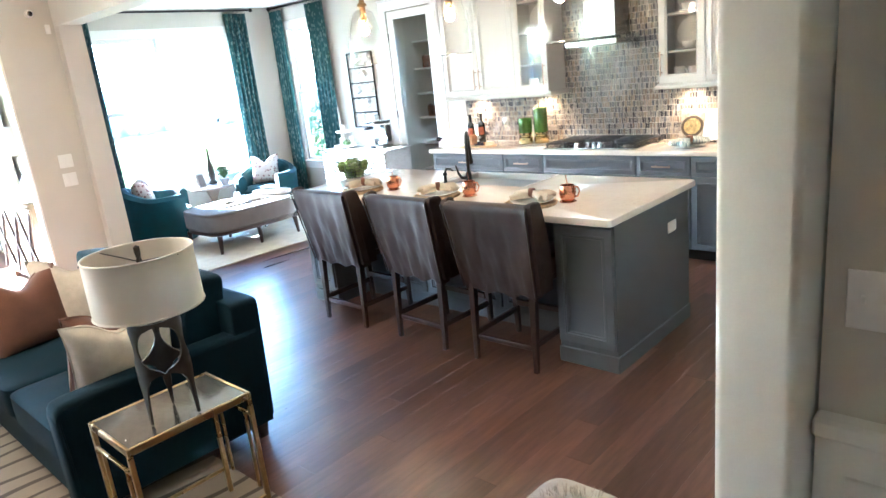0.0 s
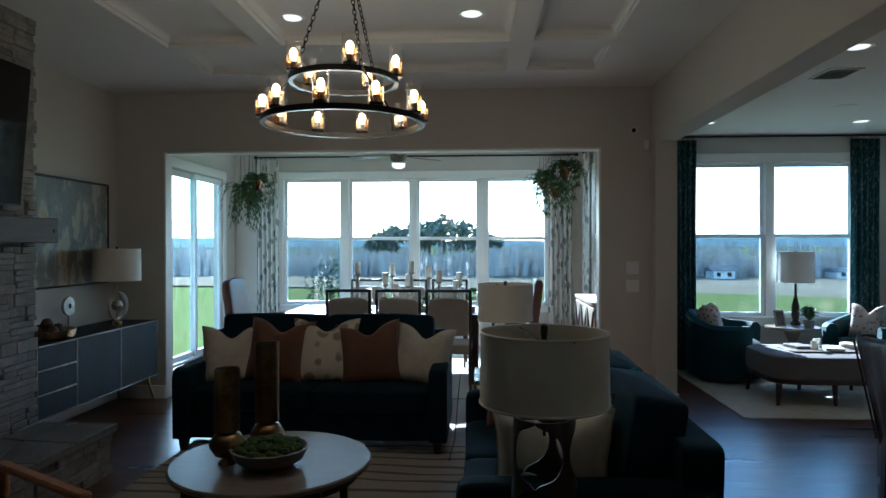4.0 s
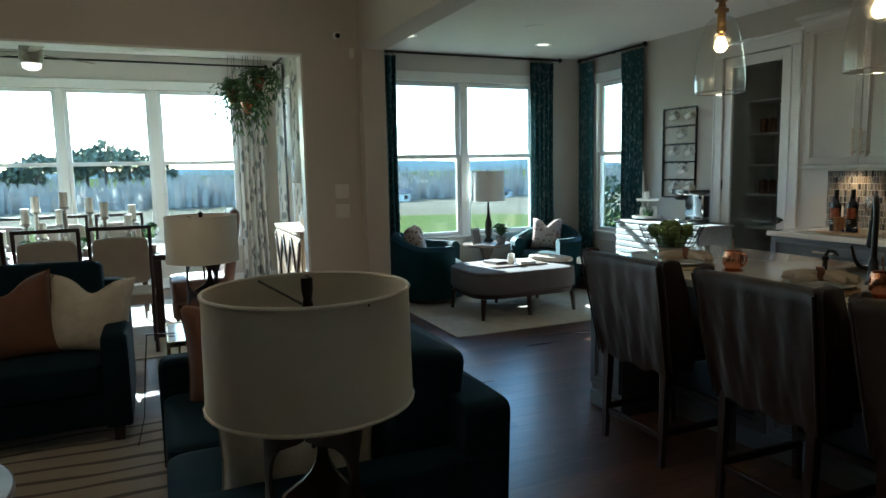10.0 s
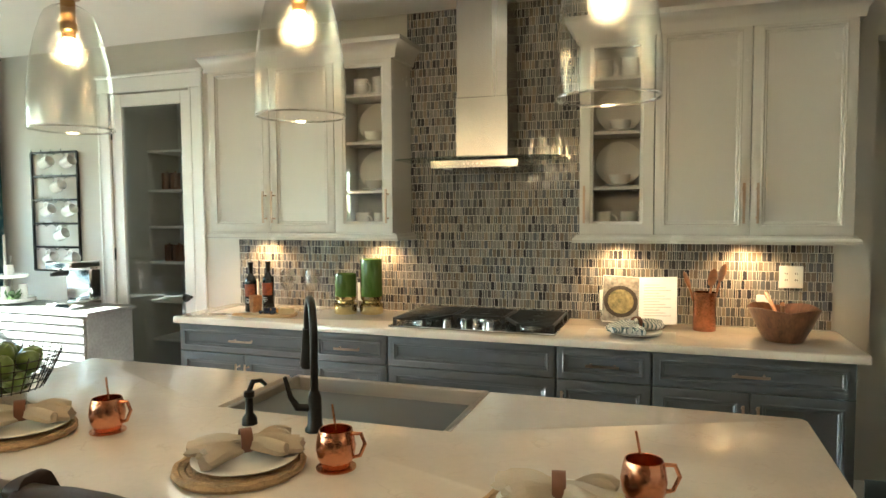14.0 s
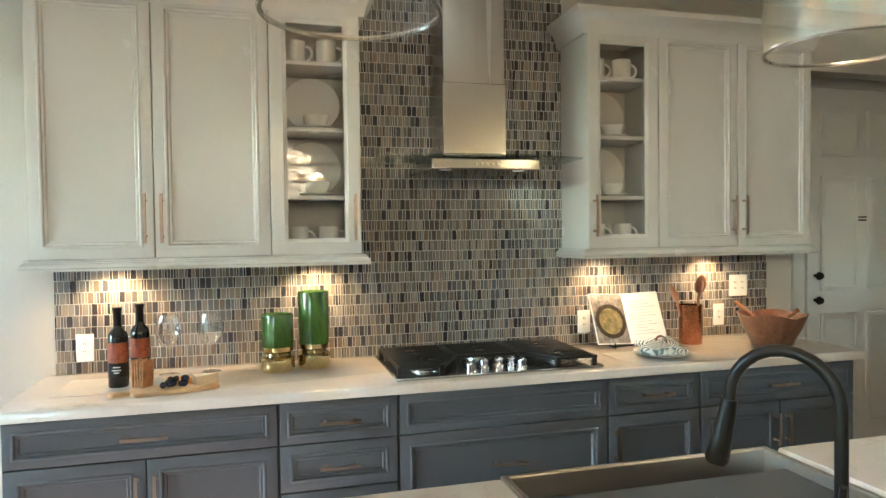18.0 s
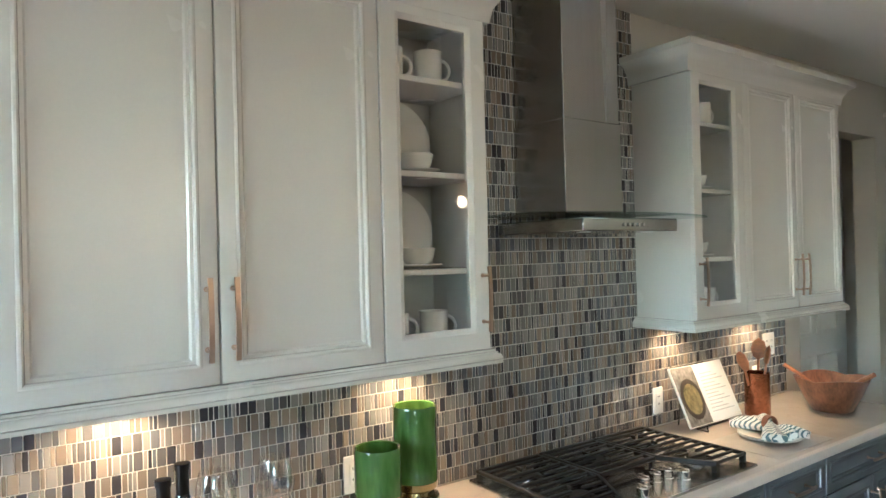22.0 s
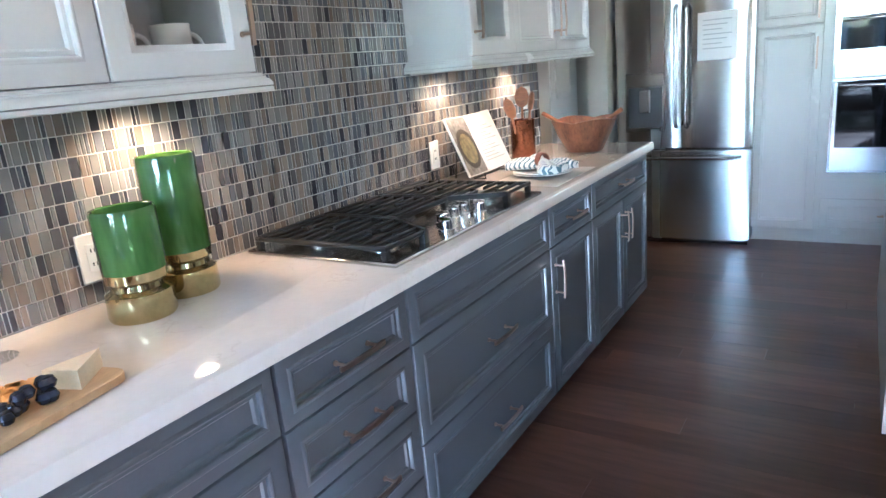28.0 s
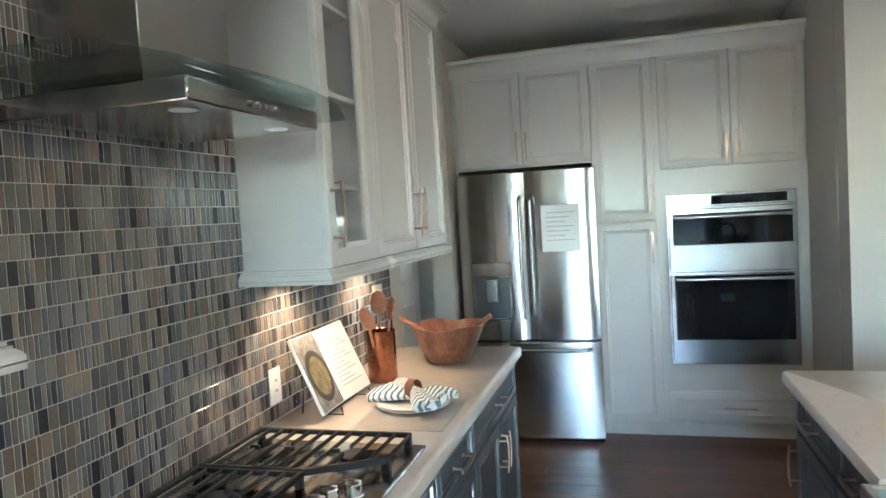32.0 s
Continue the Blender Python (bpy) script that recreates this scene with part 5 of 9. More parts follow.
    c = thing("crackers", "stack of seeded crackers standing on the board", "crackers", pose(-4.08, 5.79, z + 0.0175, 0, 0, -32))
    mc = node_mat("seeded_cracker", (0.5, 0.25, 0.11), 0.8, vary=0.3, scale=30, fine=200, bump=0.4)
    for i in range(5):
        part("cracker", Mesh().box(-0.025 + 0.011 * i, -0.018 + 0.011 * i, -0.03, 0.03, 0, 0.105 - 0.007 * (i % 2), 0.002), mc, c, at=pose(0, 0, 0, 0, 1.5 * (i - 2), 3 * (i % 2)))
    c = thing("cheese_wedge", "white rind cheese wedge", "cheese", pose(-3.86, 5.77, z + 0.0175, 0, 0, 20))
    part("wedge", Mesh().add([(-0.03, -0.035, 0), (0.06, -0.005, 0), (-0.03, 0.035, 0), (-0.03, -0.035, 0.035), (0.06, -0.005, 0.035), (-0.03, 0.035, 0.035)], [(0, 2, 1), (3, 4, 5), (0, 1, 4, 3), (1, 2, 5, 4), (2, 0, 3, 5)]), node_mat("cheese_rind", (0.72, 0.6, 0.4), 0.6, vary=0.08, scale=20, fine=200, bump=0.2), c)
    c = thing("cheddar_cubes", "orange crumbled cheese on the board", "cheese", pose(-3.94, 5.8, z + 0.0175))
    rng = random.Random(3)
    mo = node_mat("orange_cheddar", (0.7, 0.32, 0.06), 0.6, vary=0.1, scale=30, bump=0.1)
    for i in range(9):
        part("piece", Mesh().box(-0.014, 0.014, -0.014, 0.014, 0, 0.022, 0.003), mo, c, at=pose(rng.uniform(-0.045, 0.045), rng.uniform(-0.025, 0.03), 0.0, 0, 0, rng.uniform(0, 90)))
    c = thing("grapes", "small bunch of dark blue grapes", "grapes", pose(-3.96, 5.735, z + 0.0175))
    mg = node_mat("dark_grape", (0.02, 0.022, 0.04), 0.25, vary=0.3, scale=40, bump=0.02)
    gm = Mesh().lathe([(0, -0.013), (0.009, -0.009), (0.013, 0), (0.009, 0.009), (0, 0.013)], (0, 0, 0), 12).data("grape", mg)
    for i in range(14):
        part("grape", gm, None, c, at=pose(rng.uniform(-0.045, 0.045), rng.uniform(-0.022, 0.022), 0.013 + (0.018 if i > 8 else 0)))
    # green vases on gold feet
    for x, y, h, r in ((-3.567, 6.008, 0.25, 0.069), (-3.408, 6.05, 0.342, 0.069)):
        hb = 0.082
        turned("glass_vase", "green glazed glass cylinder vase on a gold glass foot", "vase", pose(x, y, z), [
            ("foot", M_GOLDGLASS, [(0, 0.001), (r * 1.02, 0.001), (r * 1.08, 0.008), (r * 1.05, hb * 0.75), (r * 0.85, hb * 0.86), (r * 0.82, hb), (0, hb)], "gold mercury glass foot"),
            ("collar", M_GOLDGLASS, [(r * 0.84, hb + 0.001), (r * 0.97, hb + 0.008), (r * 0.99, hb + 0.028), (0, hb + 0.028)], "clear gold-tinted glass base of the cylinder"),
            ("cylinder", M_GREENGLASS, [(r * 0.99, hb + 0.0285), (r, hb + 0.05), (r, h - 0.008), (r * 0.97, h), (r * 0.9, h - 0.002), (r * 0.9, hb + 0.05), (0, hb + 0.05)], "green glazed glass")], "green vases")
    # cookbook on a wire stand
    c = thing("cookbook", "open cookbook with a photo of a bowl of food", "book", pose(-1.8, 6.055, z + 0.012, 0, 0, 0))
    tilt = pose(0, 0, 0, -24, 0, 0)
    lp = part("left_page", Mesh().box(-0.2, -0.001, -0.006, 0.006, 0, 0.27, 0.002), M_PAPER, c, at=tilt @ pose(0, 0, 0, 0, 0, 7))
    rp = part("right_page", Mesh().box(0.001, 0.2, -0.006, 0.006, 0, 0.27, 0.002), M_PAPER, c, at=tilt @ pose(0, 0, 0, 0, 0, -7))
    dishm = node_mat("photo_dark_pan", (0.04, 0.03, 0.025), 0.4, vary=0.3, scale=50)
    foodm = node_mat("photo_food", (0.4, 0.33, 0.16), 0.45, vary=0.5, scale=32, fine=70, dark=(0.04, 0.05, 0.02), bump=0)
    part("photo_pan", Mesh().lathe([(0.092, 0), (0, 0.0)], (0, 0, 0), 32, m=pose(-0.1, -0.0075, 0.12, 90, 0, 0)), dishm, lp, "printed photo of a dark pan")
    part("photo_food", Mesh().lathe([(0.07, 0), (0, 0.0)], (0, 0, 0), 32, m=pose(-0.1, -0.0085, 0.12, 90, 0, 0)), foodm, lp, "printed photo of food")
    part("photo_backdrop", Mesh().box(-0.198, -0.003, -0.0068, -0.006, 0.004, 0.266), node_mat("photo_backdrop", (0.27, 0.26, 0.25), 0.4, vary=0.3, scale=30), lp)
    for i in range(12):
        part("writing", Mesh().box(0.025, 0.17 - 0.03 * ((i * 7) % 3), -0.0068, -0.006, 0.045 + i * 0.016, 0.049 + i * 0.016), M_PRINT, rp)
    st = thing("book_stand", "black wire book stand", "book stand", pose(-1.8, 6.055, z))
    for x in (-0.12, 0.12):
        part("leg", Mesh().tube([(x, -0.05, 0.03), (x, -0.055, 0.004), (x, 0.0, 0.004), (x, 0.07, 0.2), (x, 0.095, 0.004)], 0.003, 8), M_BLACK, st)
    part("crossbar", Mesh().tube([(-0.12, 0.0, 0.004), (0.12, 0.0, 0.004)], 0.003, 8), M_BLACK, st)
    # utensil crock
    c = turned("utensil_crock", "hammered copper utensil crock", "crock", pose(-1.465, 6.03, z), [("pot", M_OLDCOPPER, [(0, 0.001), (0.056, 0.001), (0.058, 0.006), (0.058, 0.2), (0.06, 0.205), (0.055, 0.203), (0.054, 0.02), (0, 0.015)])])
    rng = random.Random(8)
    for i, (dx, dy, s) in enumerate(((-0.03, 0.01, 0.036), (0.012, -0.02, 0.034), (0.03, 0.02, 0.036))):
        u = thing("wooden_spoon", "brown wooden kitchen spoon in the crock", "spoon", pose(-1.465, 6.03, z + 0.02), "wooden spoons")
        tip = Vector((dx * 2.6, dy * 1.6, 0.215 + 0.02 * i))
        part("handle", Mesh().tube([(dx * 0.5, dy * 0.5, 0.0), tip], 0.006, 8), M_WOOD, u)
        d = tip.normalized()
        mt2 = Matrix.Translation(tip + d * 0.03) @ d.to_track_quat("Z", "Y").to_matrix().to_4x4() @ Matrix.Diagonal((1, 0.35, 1.5, 1))
        part("head", Mesh().lathe([(0, -s), (s * 0.7, -s * 0.7), (s, 0), (s * 0.7, s * 0.7), (0, s)], (0, 0, 0), 14, m=mt2), M_WOOD, u)
    # plate with striped napkin
    c = thing("napkin_mat", "grey linen placemat under the plate", "placemat", pose(-1.827, 5.772, z))
    part("cloth", Mesh().box(-0.22, 0.22, -0.15, 0.15, 0, 0.0015, 0.0005), M_LINEN, c)
    c = thing("plate_stack", "two white plates with a blue rim", "plate", pose(-1.8, 5.79, z + 0.002))
    for i in range(2):
        part("plate", Mesh().lathe([(0, 0.001), (0.07, 0.001), (0.125, 0.012), (0.127, 0.015), (0.125, 0.016), (0.07, 0.006), (0, 0.006)], (0, 0, 0.008 * i), 32), M_WHITE_DISH, c)
    knotted_napkin("striped_napkin", "blue and white striped napkin in a leather ring", pose(-1.8, 5.79, z + 0.02, 0, 0, 65) @ Matrix.Diagonal((1.05, 1.1, 1.7, 1)), stripe_mat())
    # wooden salad bowl with servers
    c = thing("salad_bowl", "faceted acacia wood salad bowl", "bowl", pose(-1.115, 5.85, z))
    me = Mesh()
    nf = 10
    prof = [(0.0, 0.001), (0.082, 0.001), (0.088, 0.004), (0.13, 0.09), (0.16, 0.168), (0.153, 0.17), (0.118, 0.085), (0.075, 0.02), (0, 0.015)]
    nf = 40
    me.rings([[((r * (1 + 0.05 * abs(math.sin(4 * math.pi * a / nf)))) * math.cos(2 * math.pi * a / nf), (r * (1 + 0.05 * abs(math.sin(4 * math.pi * a / nf)))) * math.sin(2 * math.pi * a / nf), h - 0.016 * (h / 0.17) ** 2 * (1 - abs(math.sin(4 * math.pi * a / nf)))) for a in range(nf)] for r, h in prof], cap=False)
    part("bowl", me, ramp_mat_bowl(), c, angle=40)
    for s, a in ((-1, 80), (1, 105)):
        u = thing("salad_server", "wooden salad server resting in the bowl", "spoon", pose(-1.115, 5.85, z + 0.02, 0, 0, a), "salad servers")
        part("handle", Mesh().tube([(0.0, 0, 0.03), (s * 0.12, 0, 0.13), (s * 0.21, 0, 0.185)], [0.007, 0.009, 0.011], 8), M_WOOD, u)


def ramp_mat_bowl():
    return node_mat("acacia_staves", (0.27, 0.115, 0.055), 0.35, vary=0.45, scale=9, fine=45, bump=0.05, stretch=(2.2, 2.2, 0.15), dark=(0.06, 0.022, 0.012))


def stripe_mat():
    m = node_mat("blue_white_stripe", (0.72, 0.72, 0.7), 0.9, vary=0.05, fine=400, bump=0.2)
    n, l = m.node_tree.nodes, m.node_tree.links
    b = n["Principled BSDF"]
    w = n.new("ShaderNodeTexWave")
    w.inputs["Scale"].default_value = 22
    w.inputs["Distortion"].default_value = 1.5
    l.new(n["Texture Coordinate"].outputs["Object"], w.inputs[0])
    mx = n.new("ShaderNodeMix")
    mx.data_type = "RGBA"
    mx.inputs[6].default_value = (0.12, 0.19, 0.22, 1)
    mx.inputs[7].default_value = (0.72, 0.72, 0.69, 1)
    cr = n.new("ShaderNodeMapRange")
    cr.inputs[1].default_value, cr.inputs[2].default_value = 0.3, 0.45
    l.new(w.outputs[1], cr.inputs[0])
    l.new(cr.outputs[0], mx.inputs[0])
    l.new(mx.outputs[2], b.inputs["Base Color"])
    return m


def knotted_napkin(name, label, m, mat):
    c = thing(name, label, "napkin", m)
    rng = random.Random(21)
    for s in (-1, 1):
        for i in range(6):
            a = (i - 2.5) * 13 + rng.uniform(-4, 4)
            ln, wd, hg = rng.uniform(0.1, 0.15), rng.uniform(0.024, 0.034), rng.uniform(0.016, 0.028)
            rings = []
            for k in range(8):
                t = k / 7
                wk, hk = wd * (0.35 + 0.75 * t ** 0.7) * (1 if k < 7 else 0.85), hg * (0.6 + 0.5 * math.sin(t * 2.6))
                zc = 0.017 + 0.007 * math.sin(t * 3 + i) * (1 - t) - 0.006 * t
                rings.append([Vector((0.008 + ln * t + 0.006 * math.sin(4 * q + i), wk * math.cos(2 * math.pi * q / 10), max(0.003, zc + hk * 0.6 * math.sin(2 * math.pi * q / 10) * (1 + 0.25 * math.cos(6 * math.pi * q / 10))))) for q in range(10)])
            turn = pose(0, 0, 0, 0, 0, a + (180 if s < 0 else 0))
            part("fold", Mesh().rings([[turn @ v for v in r] for r in rings]), mat, c)
    rg = Mesh()
    rg.rings([[Vector((x, r * math.cos(radians(a)), 0.024 + r * 0.8 * math.sin(radians(a)))) for a in range(0, 360, 24)] for x, r in ((-0.015, 0.022), (-0.015, 0.026), (0.015, 0.026), (0.015, 0.022))], cap=False, closed=True)
    part("ring", rg, node_mat("leather_ring", (0.16, 0.06, 0.03), 0.5, vary=0.15), c, "brown leather napkin ring")


counter_things()


def island_things():
    z = 0.9155
    for (mx, my), (cx, cy), a in (((-3.43, 3.67), (-3.2, 3.78), 48), ((-2.655, 3.66), (-2.43, 3.74), 46), ((-1.87, 3.63), (-1.695, 3.765), 10)):
        c = thing("round_placemat", "round woven seagrass placemat", "placemat", pose(mx, my, z), "seagrass placemats")
        for k, r in enumerate((0.152, 0.136, 0.12, 0.104, 0.088)):
            part("coil", Mesh().tube([(r * math.cos(radians(t)), r * math.sin(radians(t)), 0.0075 + 0.002 * math.sin(t * 0.7)) for t in range(0, 360, 12)], 0.0105 if k else 0.0085, 6, closed=True) if k else Mesh().tube([(r * math.cos(radians(t)), r * math.sin(radians(t)), 0.009 + 0.002 * (t // 12 % 2)) for t in range(0, 360, 12)], [0.0085 + 0.003 * (t // 12 % 2) for t in range(0, 360, 12)], 6, closed=True), M_RATTAN, c)
        part("centre", Mesh().lathe([(0.085, 0.0), (0.085, 0.012), (0, 0.012)], (0, 0, 0), 24), M_RATTAN, c)
        c = thing("side_plate", "cream stoneware plate on the placemat", "plate", pose(mx + 0.01, my + 0.01, z + 0.018), "cream plates")
        part("plate", Mesh().lathe([(0, 0.001), (0.08, 0.001), (0.13, 0.012), (0.132, 0.015), (0.128, 0.016), (0.08, 0.006), (0, 0.006)], (0, 0, 0), 32), M_WHITE_DISH, c)
        knotted_napkin("napkin", "oatmeal linen napkin in a leather ring", pose(mx + 0.01, my + 0.01, z + 0.034, 0, 0, a) @ Matrix.Diagonal((0.95, 0.92, 1.5, 1)), M_NAPKIN)
        c = thing("coaster", "copper coaster under the mug", "coaster", pose(cx, cy, z), "copper coasters")
        part("disc", Mesh().lathe([(0, 0.0005), (0.05, 0.0005), (0.05, 0.004), (0, 0.004)], (0, 0, 0), 24), M_COPPER, c)
        c = thing("copper_mug", "hammered copper barrel mug with a straw", "mug", pose(cx, cy, z + 0.0045, 0, 0, 10), "copper mugs")
        part("cup", Mesh().lathe([(0, 0.001), (0.034, 0.001), (0.046, 0.025), (0.05, 0.05), (0.046, 0.078), (0.041, 0.095), (0.039, 0.094), (0.044, 0.075), (0.046, 0.05), (0.03, 0.012), (0, 0.01)], (0, 0, 0), 26), M_COPPER, c)
        part("handle", Mesh().tube([(0.042, 0, 0.085), (0.065, 0, 0.085), (0.075, 0, 0.06), (0.062, 0, 0.03), (0.044, 0, 0.025)], 0.005, 8), M_COPPER, c)
        part("straw", Mesh().tube([(0.01, 0.005, 0.012), (-0.015, 0.02, 0.15)], 0.003, 8), M_COPPER, c)
    c = thing("wire_basket", "dark wire fruit basket on a round foot", "basket", pose(-3.68, 3.82, z + 0.035))
    def rad(h):
        return 0.085 + 0.09 * (h / 0.15) ** 0.7
    for h in (0.045, 0.07, 0.095, 0.12, 0.145):
        r = rad(h)
        part("hoop", Mesh().tube([(r * math.cos(radians(t)), r * math.sin(radians(t)), h) for t in range(0, 360, 15)], 0.0018, 6, closed=True), M_WIRE, c)
    for t in range(0, 360, 12):
        a = radians(t)
        part("wire", Mesh().tube([(rad(h) * math.cos(a), rad(h) * math.sin(a), h) for h in (0.04, 0.08, 0.12, 0.16)], 0.0018, 5), M_WIRE, c)
    part("foot", Mesh().lathe([(0, -0.0345), (0.085, -0.0345), (0.086, -0.028), (0.07, -0.01), (0.072, 0.02), (0.086, 0.042), (0.0, 0.042)], (0, 0, 0), 24), M_STEEL, c)
    rng = random.Random(2)
    apple = Mesh().lathe([(0.0, 0.006), (0.014, 0.0), (0.028, 0.012), (0.037, 0.036), (0.034, 0.056), (0.02, 0.068), (0.008, 0.066), (0.0, 0.06)], (0, 0, 0), 18).data("flesh", M_APPLE)
    stalk = Mesh().tube([(0, 0, 0.058), (0.004, 0, 0.076)], 0.0018, 5).data("stalk", M_DARKWOOD)
    spots = [(0.055 * math.cos(radians(t)), 0.055 * math.sin(radians(t)), 0.045) for t in range(0, 360, 72)] + [(0.095 * math.cos(radians(t + 20)), 0.095 * math.sin(radians(t + 20)), 0.095) for t in range(0, 360, 45)] + [(0.03 * math.cos(radians(t)), 0.03 * math.sin(radians(t)), 0.12) for t in (20, 140, 260)]
    for x, y, h in spots:
        a = thing("apple", "green apple in the wire basket", "apple", pose(-3.68 + x, 3.82 + y, z + h + 0.035, rng.uniform(-30, 30), rng.uniform(-30, 30), rng.uniform(0, 360)), "green apples")
        part("flesh", apple, None, a)
        part("stalk", stalk, None, a)


island_things()


def bar_stool():
    c = thing("counter_stool", "dark brown leather counter stool with a winged slip-covered back", "stool", pose(-3.365, 3.52, 0, 0, 0, 0), "counter stools")
    # sits facing +y, back at -y
    part("seat", Mesh().cushion(0.5, 0.48, 0.12, (0, 0.02, 0.6), e=0.25, puff=0.15), M_LEATHER, c)
    part("seat_frame", Mesh().box(-0.235, 0.235, -0.2, 0.25, 0.5, 0.56, 0.01), M_DARKWOOD, c)
    me = Mesh()
    n, k = 30, 14
    def back(u, v, off):
        z = 0.46 + v * 0.53
        wdt = 0.245 + 0.035 * v
        fold = (0.005 * math.sin(u * 9 + 3 * v) + 0.004 * math.sin(u * 17 - 4 * v + 1)) * (1 - 0.7 * v) + 0.003 * math.sin(u * 31 + 9 * v) * (1 - v) + 0.003 * math.sin(v * 14 + u * 5) * (1 - u * u)
        return Vector((u * wdt, -0.2 - 0.1 * v + off - fold + 0.015 * (1 - u * u) * v, z + 0.012 * math.cos(u * 9) * (v < 0.02)))
    rings = []
    for j in range(k + 1):
        v = j / k
        front_row = [back(i / n * 2 - 1, v, 0.05) for i in range(n + 1)]
        rear = [back(1 - i / n * 2, v, -0.025) for i in range(n + 1)]
        rings.append(front_row + rear)
    for lift, inset, squeeze in ((0.009, 0.006, 0.995), (0.016, 0.016, 0.985), (0.02, 0.028, 0.97)):
        front_row = [back((i / n * 2 - 1) * squeeze, 1, 0.05 - inset) + Vector((0, 0, lift)) for i in range(n + 1)]
        rear = [back((1 - i / n * 2) * squeeze, 1, -0.025 + inset) + Vector((0, 0, lift)) for i in range(n + 1)]
        rings.append(front_row + rear)
    me.rings(rings)
    part("backrest", me, M_LEATHER, c, angle=60)
    for s in (-1, 1):
        w = Mesh()
        prof = []
        for j in range(8):
            v = j / 7
            z = 0.48 + v * 0.52
            x = s * (0.25 + 0.035 * v)
            y0 = -0.215 - 0.1 * v
            y1 = y0 + 0.13 + 0.03 * math.sin(v * 3.1) - 0.03 * v
            t = 0.02
            prof.append([Vector((x - t, y0, z)), Vector((x + t, y0 + 0.005, z)), Vector((x + t + s * 0.008, (y0 + y1) / 2, z)), Vector((x + t * 0.6 + s * 0.012, y1, z)), Vector((x - t * 0.6 + s * 0.012, y1, z)), Vector((x - t, (y0 + y1) / 2, z))])
        for lift, k in ((0.01, 0.9), (0.018, 0.7), (0.022, 0.4)):
            mid = sum(prof[7], Vector()) / 6
            prof.append([mid + (p - mid) * k + Vector((0, 0, lift)) for p in prof[7]])
        w.rings(prof)
        part("wing", w, M_LEATHER, c)
        part("piping", Mesh().tube([(s * (0.252 + 0.035 * v), -0.236 - 0.1 * v, 0.475 + 0.52 * v) for v in [q / 8 for q in range(9)]], 0.006, 6), M_LEATHER, c)
        part("wing_seam", Mesh().tube([(s * (0.274 + 0.035 * v), -0.16 - 0.1 * v, 0.49 + 0.51 * v) for v in [q / 8 for q in range(9)]], 0.004, 6), M_LEATHER, c)
    for sx in (-1, 1):
        for sy, tilt in ((-0.2, -0.02), (0.22, 0.02)):
            part("leg", Mesh().rings([[(sx * 0.215 + dx * 0.8, sy + tilt + dy * 0.8, 0.0) for dx, dy in ((-.016, -.016), (.016, -.016), (.016, .016), (-.016, .016))], [(sx * 0.215 + dx, sy + dy, 0.52) for dx, dy in ((-.021, -.021), (.021, -.021), (.021, .021), (-.021, .021))]]), M_DARKWOOD, c)
        part("side_stretcher", Mesh().box(sx * 0.215 - 0.012, sx * 0.215 + 0.012, -0.2, 0.22, 0.15, 0.185, 0.004), M_DARKWOOD, c)
    part("front_stretcher", Mesh().box(-0.2, 0.2, 0.21, 0.235, 0.2, 0.24, 0.004), M_DARKWOOD, c)
    part("back_stretcher", Mesh().box(-0.2, 0.2, -0.215, -0.19, 0.13, 0.16, 0.004), M_DARKWOOD, c)
    return c


st0 = bar_stool()
copy_thing(st0, pose(-2.585, 3.53, 0, 0, 0, -2))
copy_thing(st0, pose(-1.905, 3.53, 0, 0, 0, 2))


def pendant():
    c = thing("pendant_light", "seeded clear glass pendant with brass stem", "pendant light", pose(-3.485, 3.953, -0.035), "island pendants")
    part("canopy", Mesh().lathe([(0, KC + 0.029), (0.062, KC + 0.029), (0.062, KC + 0.01), (0.02, KC + 0.002), (0, KC + 0.002)], (0, 0, 0), 24), M_BRONZE, c)
    part("rod", Mesh().tube([(0, 0, KC + 0.01), (0, 0, 2.42)], 0.006, 10), M_BRONZE, c)
    part("stem", Mesh().lathe([(0.008, 2.44), (0.014, 2.43), (0.014, 2.41), (0.03, 2.405), (0.03, 2.39), (0.015, 2.38), (0.02, 2.36), (0.034, 2.35), (0.034, 2.335), (0.018, 2.325), (0.022, 2.3), (0.036, 2.29), (0.036, 2.275), (0.022, 2.27), (0.022, 2.2), (0, 2.2)], (0, 0, 0), 20), M_BRONZE, c)
    prof = [(0.03, 2.25), (0.05, 2.246), (0.068, 2.232), (0.08, 2.21), (0.098, 2.15), (0.115, 2.07), (0.126, 1.98), (0.128, 1.92), (0.124, 1.86)]
    part("shade", Mesh().lathe(prof, (0, 0, 0), 36), SEEDED, c, "seeded clear glass shade").visible_shadow = False
    part("rim", Mesh().tube([(0.124 * math.cos(radians(t)), 0.124 * math.sin(radians(t)), 1.86) for t in range(0, 360, 10)], 0.004, 6, closed=True), M_RIMGLASS, c).visible_shadow = False
    part("socket", Mesh().lathe([(0.024, 2.2), (0.026, 2.195), (0.026, 2.175), (0.02, 2.17), (0.02, 2.15), (0.0, 2.148)], (0, 0, 0), 16), M_BRONZE, c)
    part("bulb", Mesh().lathe([(0.0, 2.07), (0.016, 2.073), (0.029, 2.088), (0.032, 2.106), (0.026, 2.128), (0.014, 2.15), (0, 2.15)], (0, 0, 0), 18), M_BULB, c, "glowing amber bulb")
    return c


